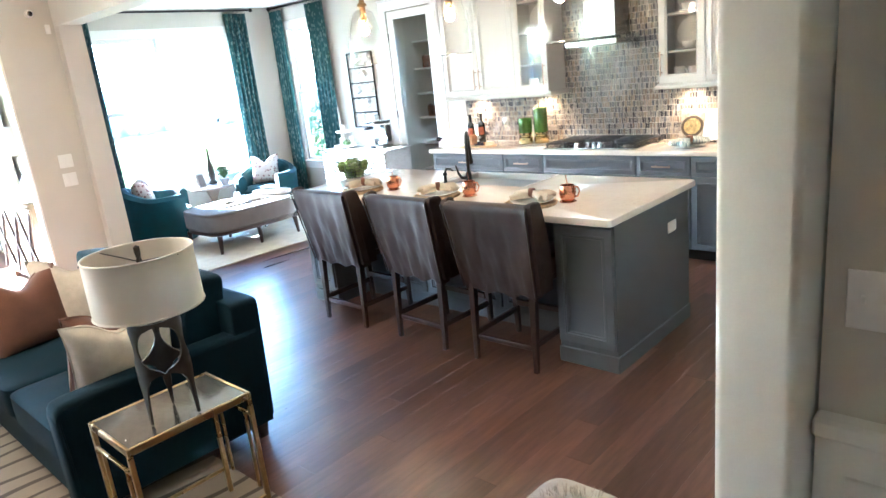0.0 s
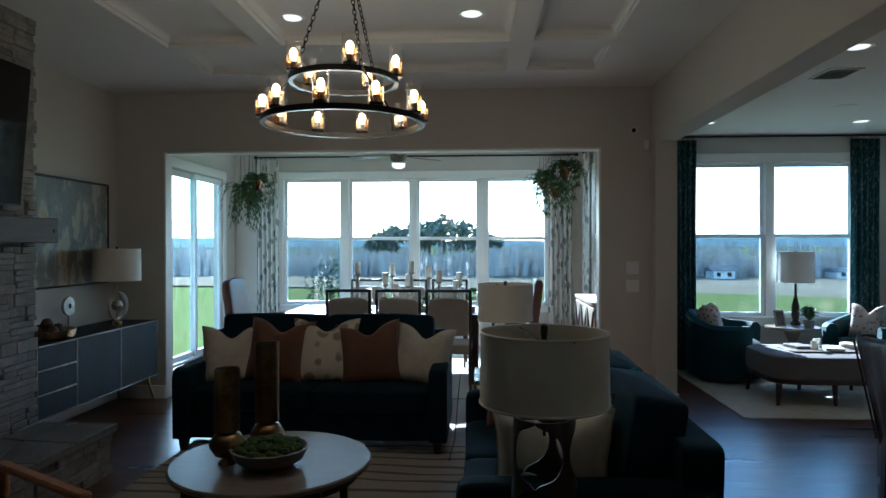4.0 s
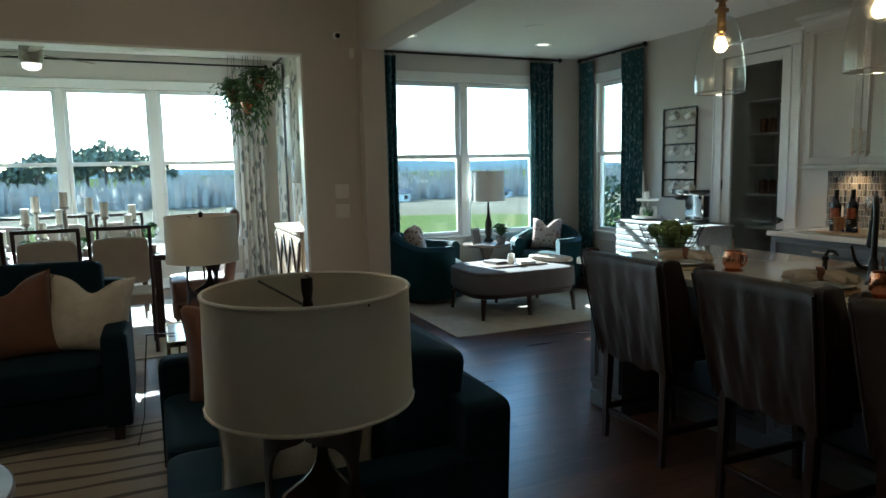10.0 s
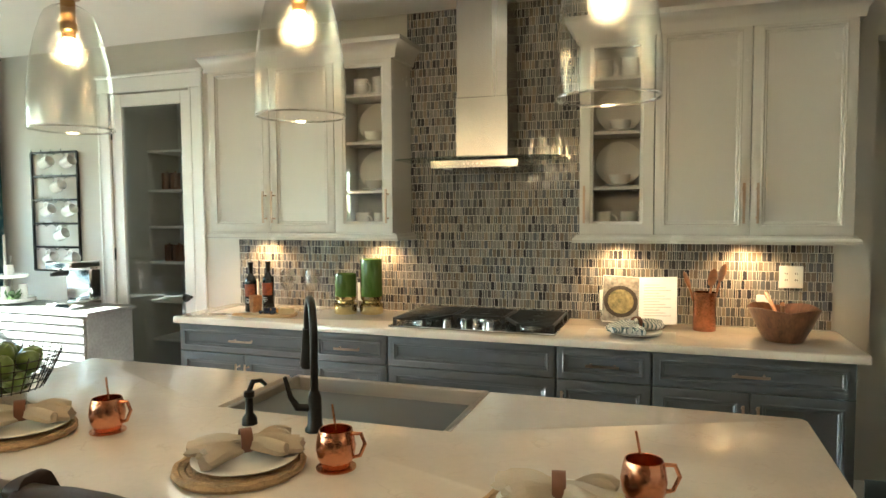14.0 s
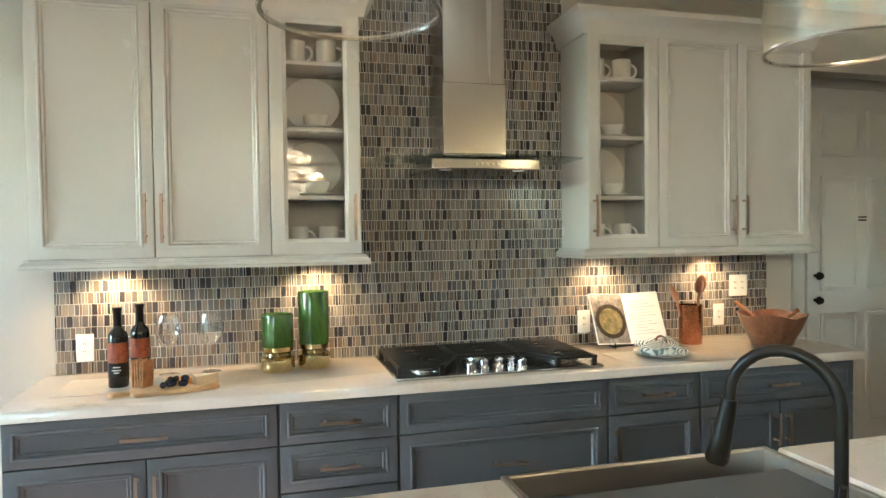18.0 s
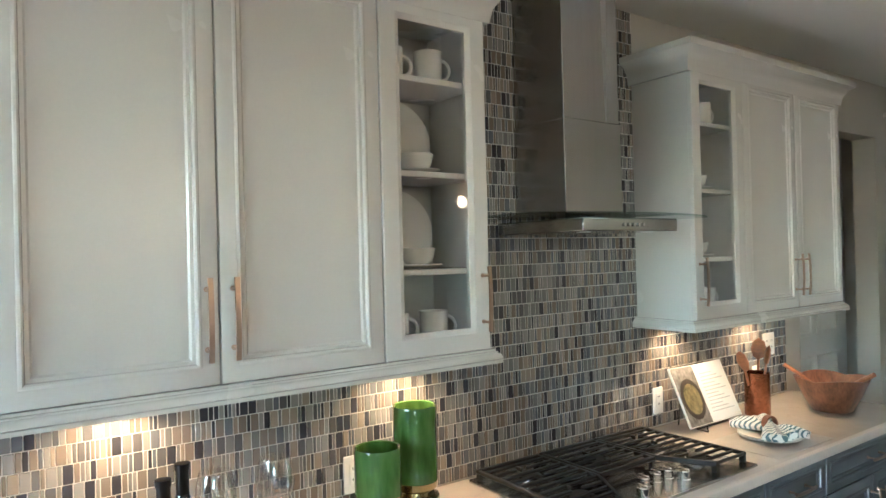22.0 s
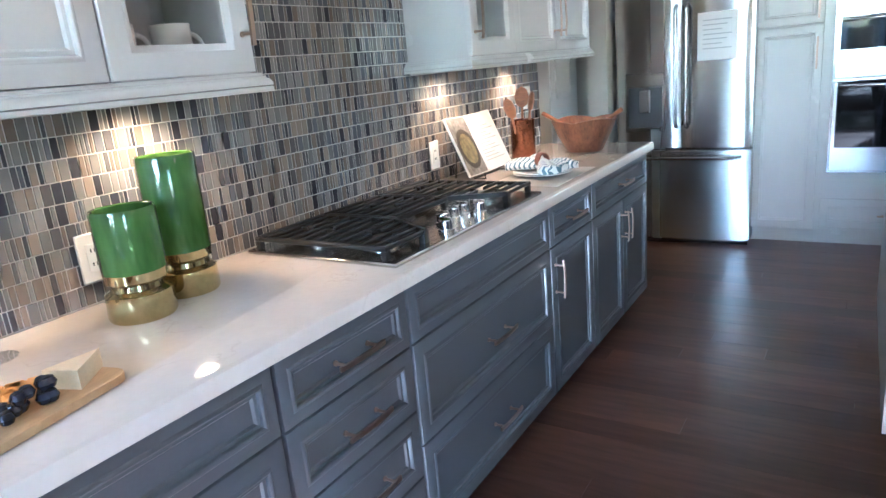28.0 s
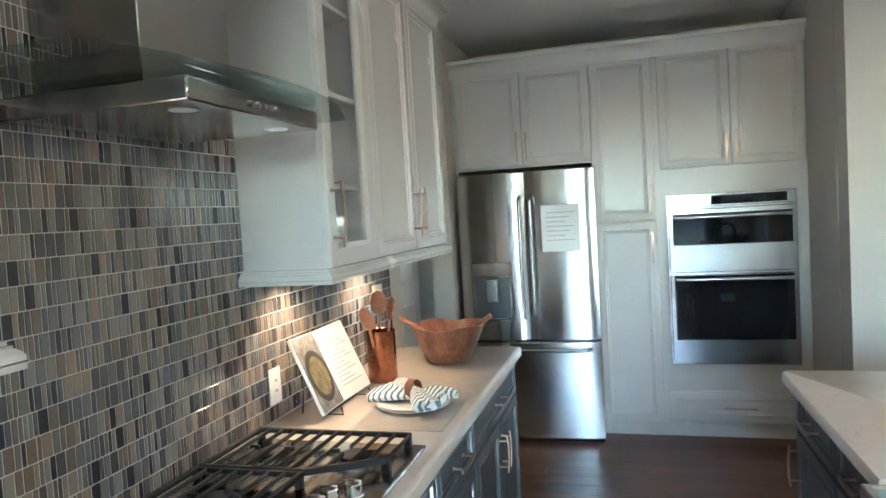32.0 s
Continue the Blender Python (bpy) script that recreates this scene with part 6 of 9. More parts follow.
M_RIMGLASS = pane_mat("thick_glass_rim", (1.0, 1.0, 0.98), 0.15, 0.45)
SEEDED = pane_mat("seeded_glass", (0.93, 0.925, 0.91), 0.03, 0.12)
sn = SEEDED.node_tree.nodes
bn, bt = sn.new("ShaderNodeBump"), sn.new("ShaderNodeTexNoise")
bt.inputs["Scale"].default_value = 90
bn.inputs["Strength"].default_value, bn.inputs["Distance"].default_value = 0.24, 0.003
SEEDED.node_tree.links.new(bt.outputs[0], bn.inputs["Height"])
for nd in sn:
    if nd.type in ("BSDF_GLOSSY", "LAYER_WEIGHT"):
        SEEDED.node_tree.links.new(bn.outputs[0], nd.inputs["Normal"])
pd = pendant()
copy_thing(pd, pose(-2.64, 3.953, -0.035))
copy_thing(pd, pose(-1.795, 3.953, -0.035))


def downlight(x, y, z, watts=CAN_W):
    c = thing("downlight", "recessed ceiling downlight, lit", "ceiling light", pose(x, y, z), "downlights")
    part("trim_ring", Mesh().lathe([(0.068, 0.0), (0.09, -0.006), (0.095, -0.001), (0.095, 0.0)], (0, 0, 0), 28), M_TRIM, c)
    part("lens", Mesh().lathe([(0.07, -0.002), (0.0, -0.004)], (0, 0, 0), 24), M_CAN, c)
    lamp("downlight_lamp", "SPOT", (x, y, z - 0.03), watts, CAN_C, 0.2, spot=150)


for x, y in ((-4.62, 5.27), (-2.7, 5.25), (-0.8, 5.25), (-7.2, 5.19), (-4.5, 3.67), (-7.2, 3.6), (-0.8, 3.67)):
    downlight(x, y, KC - 0.001)
for x, y in ((-4.55, -0.11), (-4.55, 1.14), (-2.1, -0.11), (-2.1, 1.14)):
    downlight(x, y, FC + 0.099)
downlight(-5.2, 6.85, KC - 0.001, 0.4)
for x, z in ((-5.98, 1.7605), (-5.88, 1.7605), (-5.97, 1.1105), (-5.86, 1.1105)):
    turned("copper_canister", "small copper canister on a pantry shelf", "canister", pose(x, 7.2, z), [("body", M_OLDCOPPER, [(0, 0.0005), (0.04, 0.0005), (0.042, 0.01), (0.042, 0.13), (0.038, 0.135)]), ("lid", M_OLDCOPPER, [(0.043, 0.135), (0.043, 0.15), (0.01, 0.156), (0.01, 0.168), (0, 0.17)])], "pantry canisters")


def ceiling_bits():
    c = thing("ceiling_vent", "white louvred ceiling air vent", "vent", pose(-5.18, 3.88, KC - 0.001))
    part("frame", Mesh().box(-0.16, 0.16, -0.13, -0.11, -0.01, 0, 0.002).box(-0.16, 0.16, 0.11, 0.13, -0.01, 0, 0.002).box(-0.16, -0.14, -0.11, 0.11, -0.01, 0, 0.002).box(0.14, 0.16, -0.11, 0.11, -0.01, 0, 0.002), M_TRIM, c)
    part("backing", Mesh().box(-0.14, 0.14, -0.11, 0.11, -0.002, 0), M_SHADOWGAP, c)
    for i in range(7):
        part("slat", Mesh().box(-0.14, 0.14, -0.012, 0.012, -0.001, 0.001, m=pose(0, -0.095 + 0.031 * i, -0.008, 35, 0, 0)), M_TRIM, c)
    for x, y in ((-6.42, 4.62), (-3.6, 4.6)):
        c = thing("ceiling_speaker", "flat white round ceiling speaker", "speaker", pose(x, y, KC - 0.001), "ceiling speakers")
        part("grille", Mesh().lathe([(0.0, -0.004), (0.1, -0.004), (0.105, 0)], (0, 0, 0), 28), M_CEIL, c)
    c = thing("security_camera", "white motion sensor with a black dome", "sensor", pose(-6.3, 2.622, 2.56))
    part("housing", Mesh().tube([(0, 0, 0), (0.03, 0, 0), (0.045, 0, 0)], [0.032, 0.034, 0.026], 18), M_PLASTIC, c)
    part("dome", Mesh().tube([(0.044, 0, 0), (0.06, 0, -0.004), (0.066, 0, -0.005)], [0.022, 0.018, 0.006], 16), M_BLACKGLASS, c)
    c = thing("wall_sensor", "small white wall sensor", "sensor", pose(-6.3, 2.745, 2.43))
    part("body", Mesh().box(0, 0.02, -0.02, 0.02, -0.04, 0.04, 0.005), M_PLASTIC, c)
    for z in (1.28, 1.11):
        c = thing("light_switch", "white wall switch plate", "switch", pose(-6.3, 2.62, z), "switches")
        part("plate", Mesh().box(0, 0.006, -0.06, 0.06, -0.06, 0.06, 0.003), M_PLASTIC, c)
        for dy in (-0.024, 0.024):
            part("rocker", Mesh().box(0.006, 0.009, dy - 0.016, dy + 0.016, -0.034, 0.034, 0.002), M_PLASTIC, c)
    c = thing("light_switch", "white triple switch plate above the wainscot", "switch", pose(0.16, 2.1, 1.165), "switches")
    part("plate", Mesh().box(-0.085, 0.085, -0.006, 0, -0.07, 0.07, 0.003), M_PLASTIC, c)
    for dx in (-0.05, 0, 0.05):
        part("toggle", Mesh().box(dx - 0.005, dx + 0.005, -0.016, -0.006, -0.006, 0.012, 0.002), M_PLASTIC, c)
    structure("wainscot", Mesh().box(0.03, 2.6, 2.04, 2.1, 0.825, 0.875, 0.008).box(0.03, 2.6, 2.08, 2.1, 0.0, 0.825, 0.003), M_TRIM, "white wainscot with a moulded cap", "trim")
    for i in range(4):
        part("wainscot_panel", framed_panel(0.5, 0.56, 0.014, 0.04), M_TRIM, bpy.data.objects["wainscot"], at=pose(0.1 + 0.58 * i, 2.08, 0.16))


ceiling_bits()

backsplash()


# ---- soft furniture ----
M_RUST = node_mat("rust_velvet", (0.115, 0.045, 0.022), 0.8, vary=0.22, scale=6, fine=260, bump=0.12, sheen=0.25)
M_CREAM = node_mat("cream_boucle", (0.46, 0.41, 0.34), 0.95, vary=0.1, scale=18, fine=240, bump=0.4)
M_TAUPE = node_mat("taupe_tufted_fabric", (0.13, 0.118, 0.115), 0.9, vary=0.1, scale=8, fine=260, bump=0.2)
M_SHADE = node_mat("linen_lampshade", (0.66, 0.62, 0.55), 0.9, vary=0.03, scale=10, fine=400, bump=0.12)
M_BRASS = node_mat("satin_brass", (0.5, 0.36, 0.18), 0.28, metal=1.0, vary=0.12, scale=10, fine=80, bump=0.02)
M_OLDBRASS = node_mat("antique_brass", (0.26, 0.17, 0.085), 0.3, metal=1.0, vary=0.25, scale=14, fine=80, bump=0.03)
M_COGNAC = node_mat("cognac_leather", (0.11, 0.046, 0.026), 0.45, vary=0.22, scale=7, fine=150, bump=0.12)
M_NAVYWOOD = node_mat("blue_black_lacquer_wood", (0.016, 0.022, 0.034), 0.5, spec=0.2, vary=0.3, scale=4, fine=40, bump=0.05, stretch=(1, 1, 0.25))
M_STONE = node_mat("stacked_ledger_stone", (0.215, 0.195, 0.184), 0.9, vary=0.22, scale=9, fine=45, bump=1.0, rand=0.14)
M_STONE2 = node_mat("stacked_ledger_stone_field", (0.26, 0.238, 0.222), 0.9, vary=0.22, scale=9, fine=45, bump=1.0, island=0.14)
M_SLATE = node_mat("hearth_slab", (0.19, 0.178, 0.168), 0.6, vary=0.22, scale=4, fine=40, bump=0.3)
M_BEAM = node_mat("weathered_beam_wood", (0.085, 0.062, 0.052), 0.65, vary=0.3, scale=5, fine=45, bump=0.4, stretch=(0.1, 1, 1))
M_WHITEWASH = node_mat("whitewashed_oak", (0.2, 0.16, 0.13), 0.36, vary=0.15, scale=5, fine=50, bump=0.06, stretch=(1, 0.15, 1))
M_LEAF = node_mat("fern_leaf", (0.06, 0.13, 0.03), 0.55, vary=0.35, scale=20, fine=90, bump=0.1, island=0.35)
M_DARKLEAF = node_mat("dark_fig_leaf", (0.03, 0.07, 0.02), 0.4, vary=0.3, scale=12, bump=0.1, rand=0.25)
M_MOSS = node_mat("green_moss", (0.045, 0.075, 0.01), 0.95, vary=0.4, scale=30, fine=160, bump=0.8)
M_CANDLE = node_mat("ivory_wax", (0.75, 0.71, 0.62), 0.5, vary=0.03, scale=8, bump=0.02)
M_PEWTER = node_mat("antique_silver", (0.42, 0.39, 0.34), 0.35, metal=0.8, vary=0.2, scale=18, fine=90, bump=0.06)
M_OATMEAL = node_mat("oatmeal_upholstery", (0.42, 0.38, 0.33), 0.9, vary=0.07, scale=10, fine=300, bump=0.2)


def pattern_mat(name, base, mark, scale, kind="VORONOI", low=0.25, high=0.4, stretch=(1, 1, 1)):
    m = node_mat(name, base, 0.9, vary=0.06, scale=10, fine=300, bump=0.15)
    n, l = m.node_tree.nodes, m.node_tree.links
    b = n["Principled BSDF"]
    mp = n.new("ShaderNodeMapping")
    mp.inputs["Scale"].default_value = stretch
    l.new(n["Texture Coordinate"].outputs["Object"], mp.inputs[0])
    if kind == "VORONOI":
        t = n.new("ShaderNodeTexVoronoi")
        t.feature = "DISTANCE_TO_EDGE"
        t.inputs["Scale"].default_value = scale
        out = t.outputs["Distance"]
    elif kind == "SPOT":
        t = n.new("ShaderNodeTexVoronoi")
        t.inputs["Scale"].default_value = scale
        out = t.outputs["Distance"]
    else:
        t = n.new("ShaderNodeTexWave")
        t.inputs["Scale"].default_value = scale
        t.inputs["Distortion"].default_value = 7.0
        t.inputs["Detail"].default_value = 2.0
        t.inputs["Detail Scale"].default_value = 0.8
        out = t.outputs[1]
    l.new(mp.outputs[0], t.inputs[0])
    mr = n.new("ShaderNodeMapRange")
    mr.inputs[1].default_value, mr.inputs[2].default_value = low, high
    l.new(out, mr.inputs[0])
    mx = n.new("ShaderNodeMix")
    mx.data_type = "RGBA"
    mx.inputs[6].default_value = (*mark, 1)
    l.new(mr.outputs[0], mx.inputs[0])
    l.new(b.inputs["Base Color"].links[0].from_socket, mx.inputs[7])
    l.new(mx.outputs[2], b.inputs["Base Color"])
    return m


M_MEDALLION = pattern_mat("cream_medallion_fabric", (0.5, 0.45, 0.37), (0.25, 0.2, 0.15), 9, "SPOT", 0.38, 0.46)
M_FLORAL = pattern_mat("blush_print_fabric", (0.42, 0.33, 0.28), (0.17, 0.07, 0.06), 26, "SPOT", 0.3, 0.42)
M_TEALCURTAIN = pattern_mat("teal_ikat_curtain", (0.014, 0.06, 0.068), (0.11, 0.155, 0.152), 30, "SPOT", 0.28, 0.46, (1, 1, 0.55))
M_GREYCURTAIN = pattern_mat("grey_ikat_curtain", (0.6, 0.58, 0.53), (0.2, 0.2, 0.19), 11, "SPOT", 0.3, 0.45, (1, 1, 0.6))
M_RUG = pattern_mat("beige_rug_dark_strokes", (0.28, 0.235, 0.185), (0.085, 0.068, 0.055), 2.2, "WAVE", 0.07, 0.17, (1, 0.45, 1))
M_RUGPALE = node_mat("pale_woven_rug", (0.52, 0.48, 0.4), 0.95, vary=0.1, scale=8, fine=200, bump=0.3)


def pillow(label, m, mat, s=0.5, chop=0.085, group="throw pillows"):
    """A square throw pillow standing on its edge, face towards local -y, chopped at the top."""
    c = thing("throw_pillow", label, "pillow", m, group)
    n = 16
    def pt(u, v, side):
        ed = (1 - u ** 4) * (1 - v ** 4)
        x = u * (1 - 0.1 * (1 - v * v) * abs(u)) * s / 2
        z = v * (1 - 0.1 * (1 - u * u) * abs(v)) * s / 2
        if v > 0:
            z -= chop * math.exp(-(u / 0.38) ** 2) * v
        y = side * 0.1 * max(0, ed) ** 0.5 * (1 - 0.35 * math.exp(-(u / 0.2) ** 2) * max(0, v))
        return (x, y, z + s / 2)
    me = Mesh()
    for side in (-1, 1):
        v = [pt(i / n * 2 - 1, j / n * 2 - 1, side) for j in range(n + 1) for i in range(n + 1)]
        f = [(j * (n + 1) + i, j * (n + 1) + i + 1, (j + 1) * (n + 1) + i + 1, (j + 1) * (n + 1) + i) for j in range(n) for i in range(n)]
        me.add(v, f)
    part("cover", me, mat, c, angle=70)
    e = [pt(i / n * 2 - 1, -1, 0) for i in range(n)] + [pt(1, j / n * 2 - 1, 0) for j in range(n)] + [pt(1 - i / n * 2, 1, 0) for i in range(n)] + [pt(-1, 1 - j / n * 2, 0) for j in range(n)]
    part("piping", Mesh().tube(e, 0.004, 6, closed=True), mat, c)
    return c


def sofa(name, label, m, w, d, seats, back_h=0.76, cushion_h=0.9):
    """Front towards local -y; origin on the floor at its middle."""
    c = thing(name, label, "sofa", m)
    aw = 0.13
    part("base", Mesh().box(-w / 2 + 0.01, w / 2 - 0.01, -d / 2 + 0.03, d / 2 - 0.03, 0.1, 0.3, 0.02), M_TEAL, c)
    part("back_frame", Mesh().cushion(w - 0.02, 0.16, back_h - 0.1, m=pose(0, d / 2 - 0.085, (back_h + 0.1) / 2, -2, 0, 0), e=0.07, puff=0.01, n=14), M_TEAL, c)
    for s in (-1, 1):
        a, b = sorted((s * w / 2, s * (w / 2 - aw)))
        rings = []
        for y, drop, sh in ((0, 0.05, 0.012), (0.008, 0.022, 0.005), (0.025, 0.006, 0.0), (0.06, 0, 0), (d * 0.35, -0.004, 0), (d * 0.6, -0.004, 0), (d - 0.04, 0, 0)):
            h = 0.61 - drop
            ring = [(a + sh, y - d / 2, 0.1), (b - sh, y - d / 2, 0.1)]
            ring += [(b - sh - 0.03 * (1 - math.cos(radians(q))), y - d / 2, h - 0.03 + 0.03 * math.sin(radians(q))) for q in range(0, 91, 18)]
            ring += [(a + sh + 0.03 * (1 - math.sin(radians(q))), y - d / 2, h - 0.03 + 0.03 * math.cos(radians(q))) for q in range(0, 91, 18)]
            rings.append(ring)
        am = part("arm", Mesh().rings(rings), M_TEAL, c, angle=50)
        for x in (a + 0.004, b - 0.004):
            part("piping", Mesh().tube([(x, -d / 2 + 0.02, 0.11), (x, -d / 2 + 0.012, 0.54), (x, -d / 2 + 0.04, 0.585), (x, d / 2 - 0.06, 0.586)], 0.005, 6), M_TEAL, am)
        for y in (-d / 2 + 0.06, d / 2 - 0.08):
            part("leg", Mesh().rings([[(s * (w / 2 - 0.07) + a_ * 0.022, y + b_ * 0.022, 0.0) for a_, b_ in ((-1, -1), (1, -1), (1, 1), (-1, 1))], [(s * (w / 2 - 0.07) + a_ * 0.032, y + b_ * 0.032, 0.11) for a_, b_ in ((-1, -1), (1, -1), (1, 1), (-1, 1))]]), M_DARKWOOD, c)
    sw = (w - 2 * aw) / seats
    for i in range(seats):
        x = -w / 2 + aw + sw * (i + 0.5)
        part("seat_cushion", Mesh().cushion(sw - 0.006, d - 0.2, 0.17, (x, -0.09, 0.37), e=0.16, puff=0.14), M_TEAL, c)
        part("back_cushion", Mesh().cushion(sw - 0.01, 0.22, cushion_h - 0.43, (0, 0, 0), m=pose(x, d / 2 - 0.22, (cushion_h + 0.43) / 2, -8, 0, 0), e=0.13, puff=0.06), M_TEAL, c)
    return c


LOVE = pose(-5.11, -0.035, 0, 0, 0, 90)
sofa("loveseat", "dark teal velvet loveseat seen from the front", LOVE, 1.99, 0.92, 2, 0.8, 0.93)
SOFA = pose(-3.28, 1.6, 0, 0, 0, 0)
sofa("sofa", "dark teal velvet sofa beside the walkway", SOFA, 1.66, 0.98, 2, 0.76, 0.9)
for i, (y, mat, lab, sz) in enumerate(((-0.72, M_CREAM, "cream boucle throw pillow", 0.46), (-0.37, M_RUST, "rust velvet throw pillow", 0.52), (0.02, M_MEDALLION, "cream medallion print throw pillow", 0.52), (0.4, M_RUST, "rust velvet throw pillow", 0.5), (0.74, M_CREAM, "cream boucle throw pillow", 0.47))):
    pillow(lab, pose(-5.02 + 0.02 * (i % 2), y - 0.02, 0.42, 0, 0, 90 + (12, -4, 3, 5, -14)[i]) @ pose(0, 0, 0, -16, (0, 4, 0, -6, 5)[i], 0), mat, sz)
M_BRIGHTTEAL = node_mat("teal_velvet_pillow", (0.01, 0.1, 0.13), 0.75, vary=0.2, fine=240, bump=0.1, sheen=0.05)
for x, y, a, mat, lab, sz in ((-3.84, 1.46, 98, M_RUST, "rust velvet throw pillow", 0.47), (-3.84, 1.7, 62, M_CREAM, "cream boucle throw pillow", 0.5), (-3.5, 1.8, 8, M_BRIGHTTEAL, "bright teal velvet throw pillow", 0.5), (-3.0, 1.66, -58, M_MEDALLION, "cream medallion print throw pillow", 0.48), (-2.88, 1.5, -80, M_RUST, "rust velvet throw pillow", 0.48), (-2.71, 1.49, -95, M_CREAM, "cream boucle throw pillow", 0.47)):
    pillow(lab, pose(x, y, 0.42, 0, 0, a) @ pose(0, 0, 0, -16, 0, 0), mat, sz)


def end_table(m, label):
    c = thing("end_table", label, "end table", m, "end tables")
    w, d, h = 0.175, 0.247, 0.6
    part("top", Mesh().box(-w + 0.012, w - 0.012, -d + 0.012, d - 0.012, h - 0.014, h - 0.004, 0.001), node_mat("smoked_mirror", (0.3, 0.29, 0.27), 0.12, metal=0.8, vary=0.2, scale=6, bump=0.02), c, "smoked mirror top")
    part("top_frame", Mesh().box(-w, w, -d, -d + 0.013, h - 0.03, h, 0.003).box(-w, w, d - 0.013, d, h - 0.03, h, 0.003).box(-w, -w + 0.013, -d + 0.013, d - 0.013, h - 0.03, h, 0.003).box(w - 0.013, w, -d + 0.013, d - 0.013, h - 0.03, h, 0.003), M_BRASS, c)
    for sx in (-1, 1):
        for sy in (-1, 1):
            part("leg", Mesh().box(sx * w, sx * (w - 0.018), sy * d, sy * (d - 0.018), 0.0, h - 0.03, 0.002), M_BRASS, c)
            part("inner_post", Mesh().box(sx * (w - 0.075), sx * (w - 0.063), sy * d, sy * (d - 0.012), 0.14, h - 0.1, 0.002), M_BRASS, c)
        part("side_rail", Mesh().box(sx * w, sx * (w - 0.012), -d, d, 0.12, 0.135, 0.002), M_BRASS, c)
    for sy in (-1, 1):
        part("cross_rail", Mesh().box(-w, w, sy * d, sy * (d - 0.012), h - 0.11, h - 0.098, 0.002), M_BRASS, c)
    return c


et = end_table(pose(-2.045, 1.405, 0), "brass end table with a smoked mirror top beside the sofa")
copy_thing(et, pose(-4.62, 1.33, 0, 0, 0, 90))


def drum_lamp(m, base, label, r=0.2, z0=0.39, z1=0.67, group="table lamps", rt=None):
    c = thing("table_lamp", label, "lamp", m, group)
    rt = rt or r * 0.985
    part("shade", Mesh().lathe([(r, z0), (rt, z1), (rt - 0.003, z1), (r - 0.003, z0)], (0, 0, 0), 40), M_SHADE, c, "white linen drum shade")
    for z, rr in ((z0, r), (z1, rt)):
        part("shade_rim", Mesh().tube([(rr * math.cos(radians(t)), rr * math.sin(radians(t)), z) for t in range(0, 360, 12)], 0.004, 6, closed=True), M_SHADE, c)
    part("harp", Mesh().tube([(0.055 * math.sin(radians(a)), 0, z1 - 0.13 + 0.095 * math.cos(radians(a))) for a in range(-120, 121, 15)], 0.003, 6), M_BLACK, c)
    for a in (20, 200):
        part("spider_arm", Mesh().tube([(0, 0, z1 - 0.035), (0.5 * rt * math.cos(radians(a)), 0.5 * rt * math.sin(radians(a)), z1 - 0.02), (rt * math.cos(radians(a)), rt * math.sin(radians(a)), z1 - 0.006)], 0.0025, 6), M_BLACK, c)
    part("finial", Mesh().lathe([(0, z1 - 0.04), (0.012, z1 - 0.038), (0.008, z1 - 0.02), (0.011, z1), (0.011, z1 + 0.02), (0, z1 + 0.026)], (0, 0, 0), 14), M_BLACK, c)
    part("stem", Mesh().tube([(0, 0, z0 - 0.1), (0, 0, z1 - 0.03)], 0.005, 8), M_BLACK, c)
    part("bulb", Mesh().lathe([(0, z0 + 0.03), (0.02, z0 + 0.04), (0.03, z0 + 0.07), (0.02, z0 + 0.1), (0, z0 + 0.13)], (0, 0, 0), 14), M_PLASTIC, c)
    base(c)
    return c


M_CASTIRON = node_mat("brown_cast_iron", (0.028, 0.022, 0.018), 0.5, metal=0.25, vary=0.2, scale=14, fine=200, bump=0.12)


def iron_base(c):
    """Three pointed iron legs that widen into a band and close round three round windows."""
    r, zc, rc = 0.09, 0.294, 0.083
    half = math.pi * r / 3
    prof = [(0.0, 0.004), (0.06, 0.009), (0.12, 0.015), (0.15, 0.022), (0.175, 0.038), (0.19, 0.06), (0.2, half - 0.001)]
    for k in range(11):
        q = -0.99 + 1.98 * k / 10
        prof.append((zc + rc * q, half - 0.001 - rc * math.sqrt(1 - q * q)))
    prof += [(zc + rc + 0.006, half - 0.001), (zc + rc + 0.014, half - 0.001)]
    for a in (38, 158, 278):
        rings = []
        for z, w in prof:
            ring = []
            for o, sg in ((-1, -1), (-1, -0.5), (-1, 0), (-1, 0.5), (-1, 1), (1, 1), (1, 0.5), (1, 0), (1, -0.5), (1, -1)):
                th = radians(a) + sg * w / r
                rr = (r + o * 0.004) * (1.06 - 0.2 * z)
                ring.append((rr * math.cos(th), rr * math.sin(th), z))
            rings.append(ring)
        part("leg", Mesh().rings(rings), M_CASTIRON, c)
        ca, sa = 0.085 * math.cos(radians(a)), 0.085 * math.sin(radians(a))
        part("cross_bar", Mesh().tube([(0, 0, 0.384), (ca, sa, 0.384)], 0.005, 6), M_CASTIRON, c)
    part("cap", Mesh().lathe([(0, 0.378), (0.02, 0.378), (0.02, 0.39), (0.012, 0.396), (0.01, 0.43), (0, 0.43)], (0, 0, 0), 28), M_CASTIRON, c)


drum_lamp(pose(-1.98, 1.392, 0.601), iron_base, "white drum lamp on a dark pierced iron base", 0.19, 0.432, 0.638)
drum_lamp(pose(-4.59, 1.371, 0.601), iron_base, "white drum lamp on a dark pierced iron base", 0.19, 0.38, 0.625)


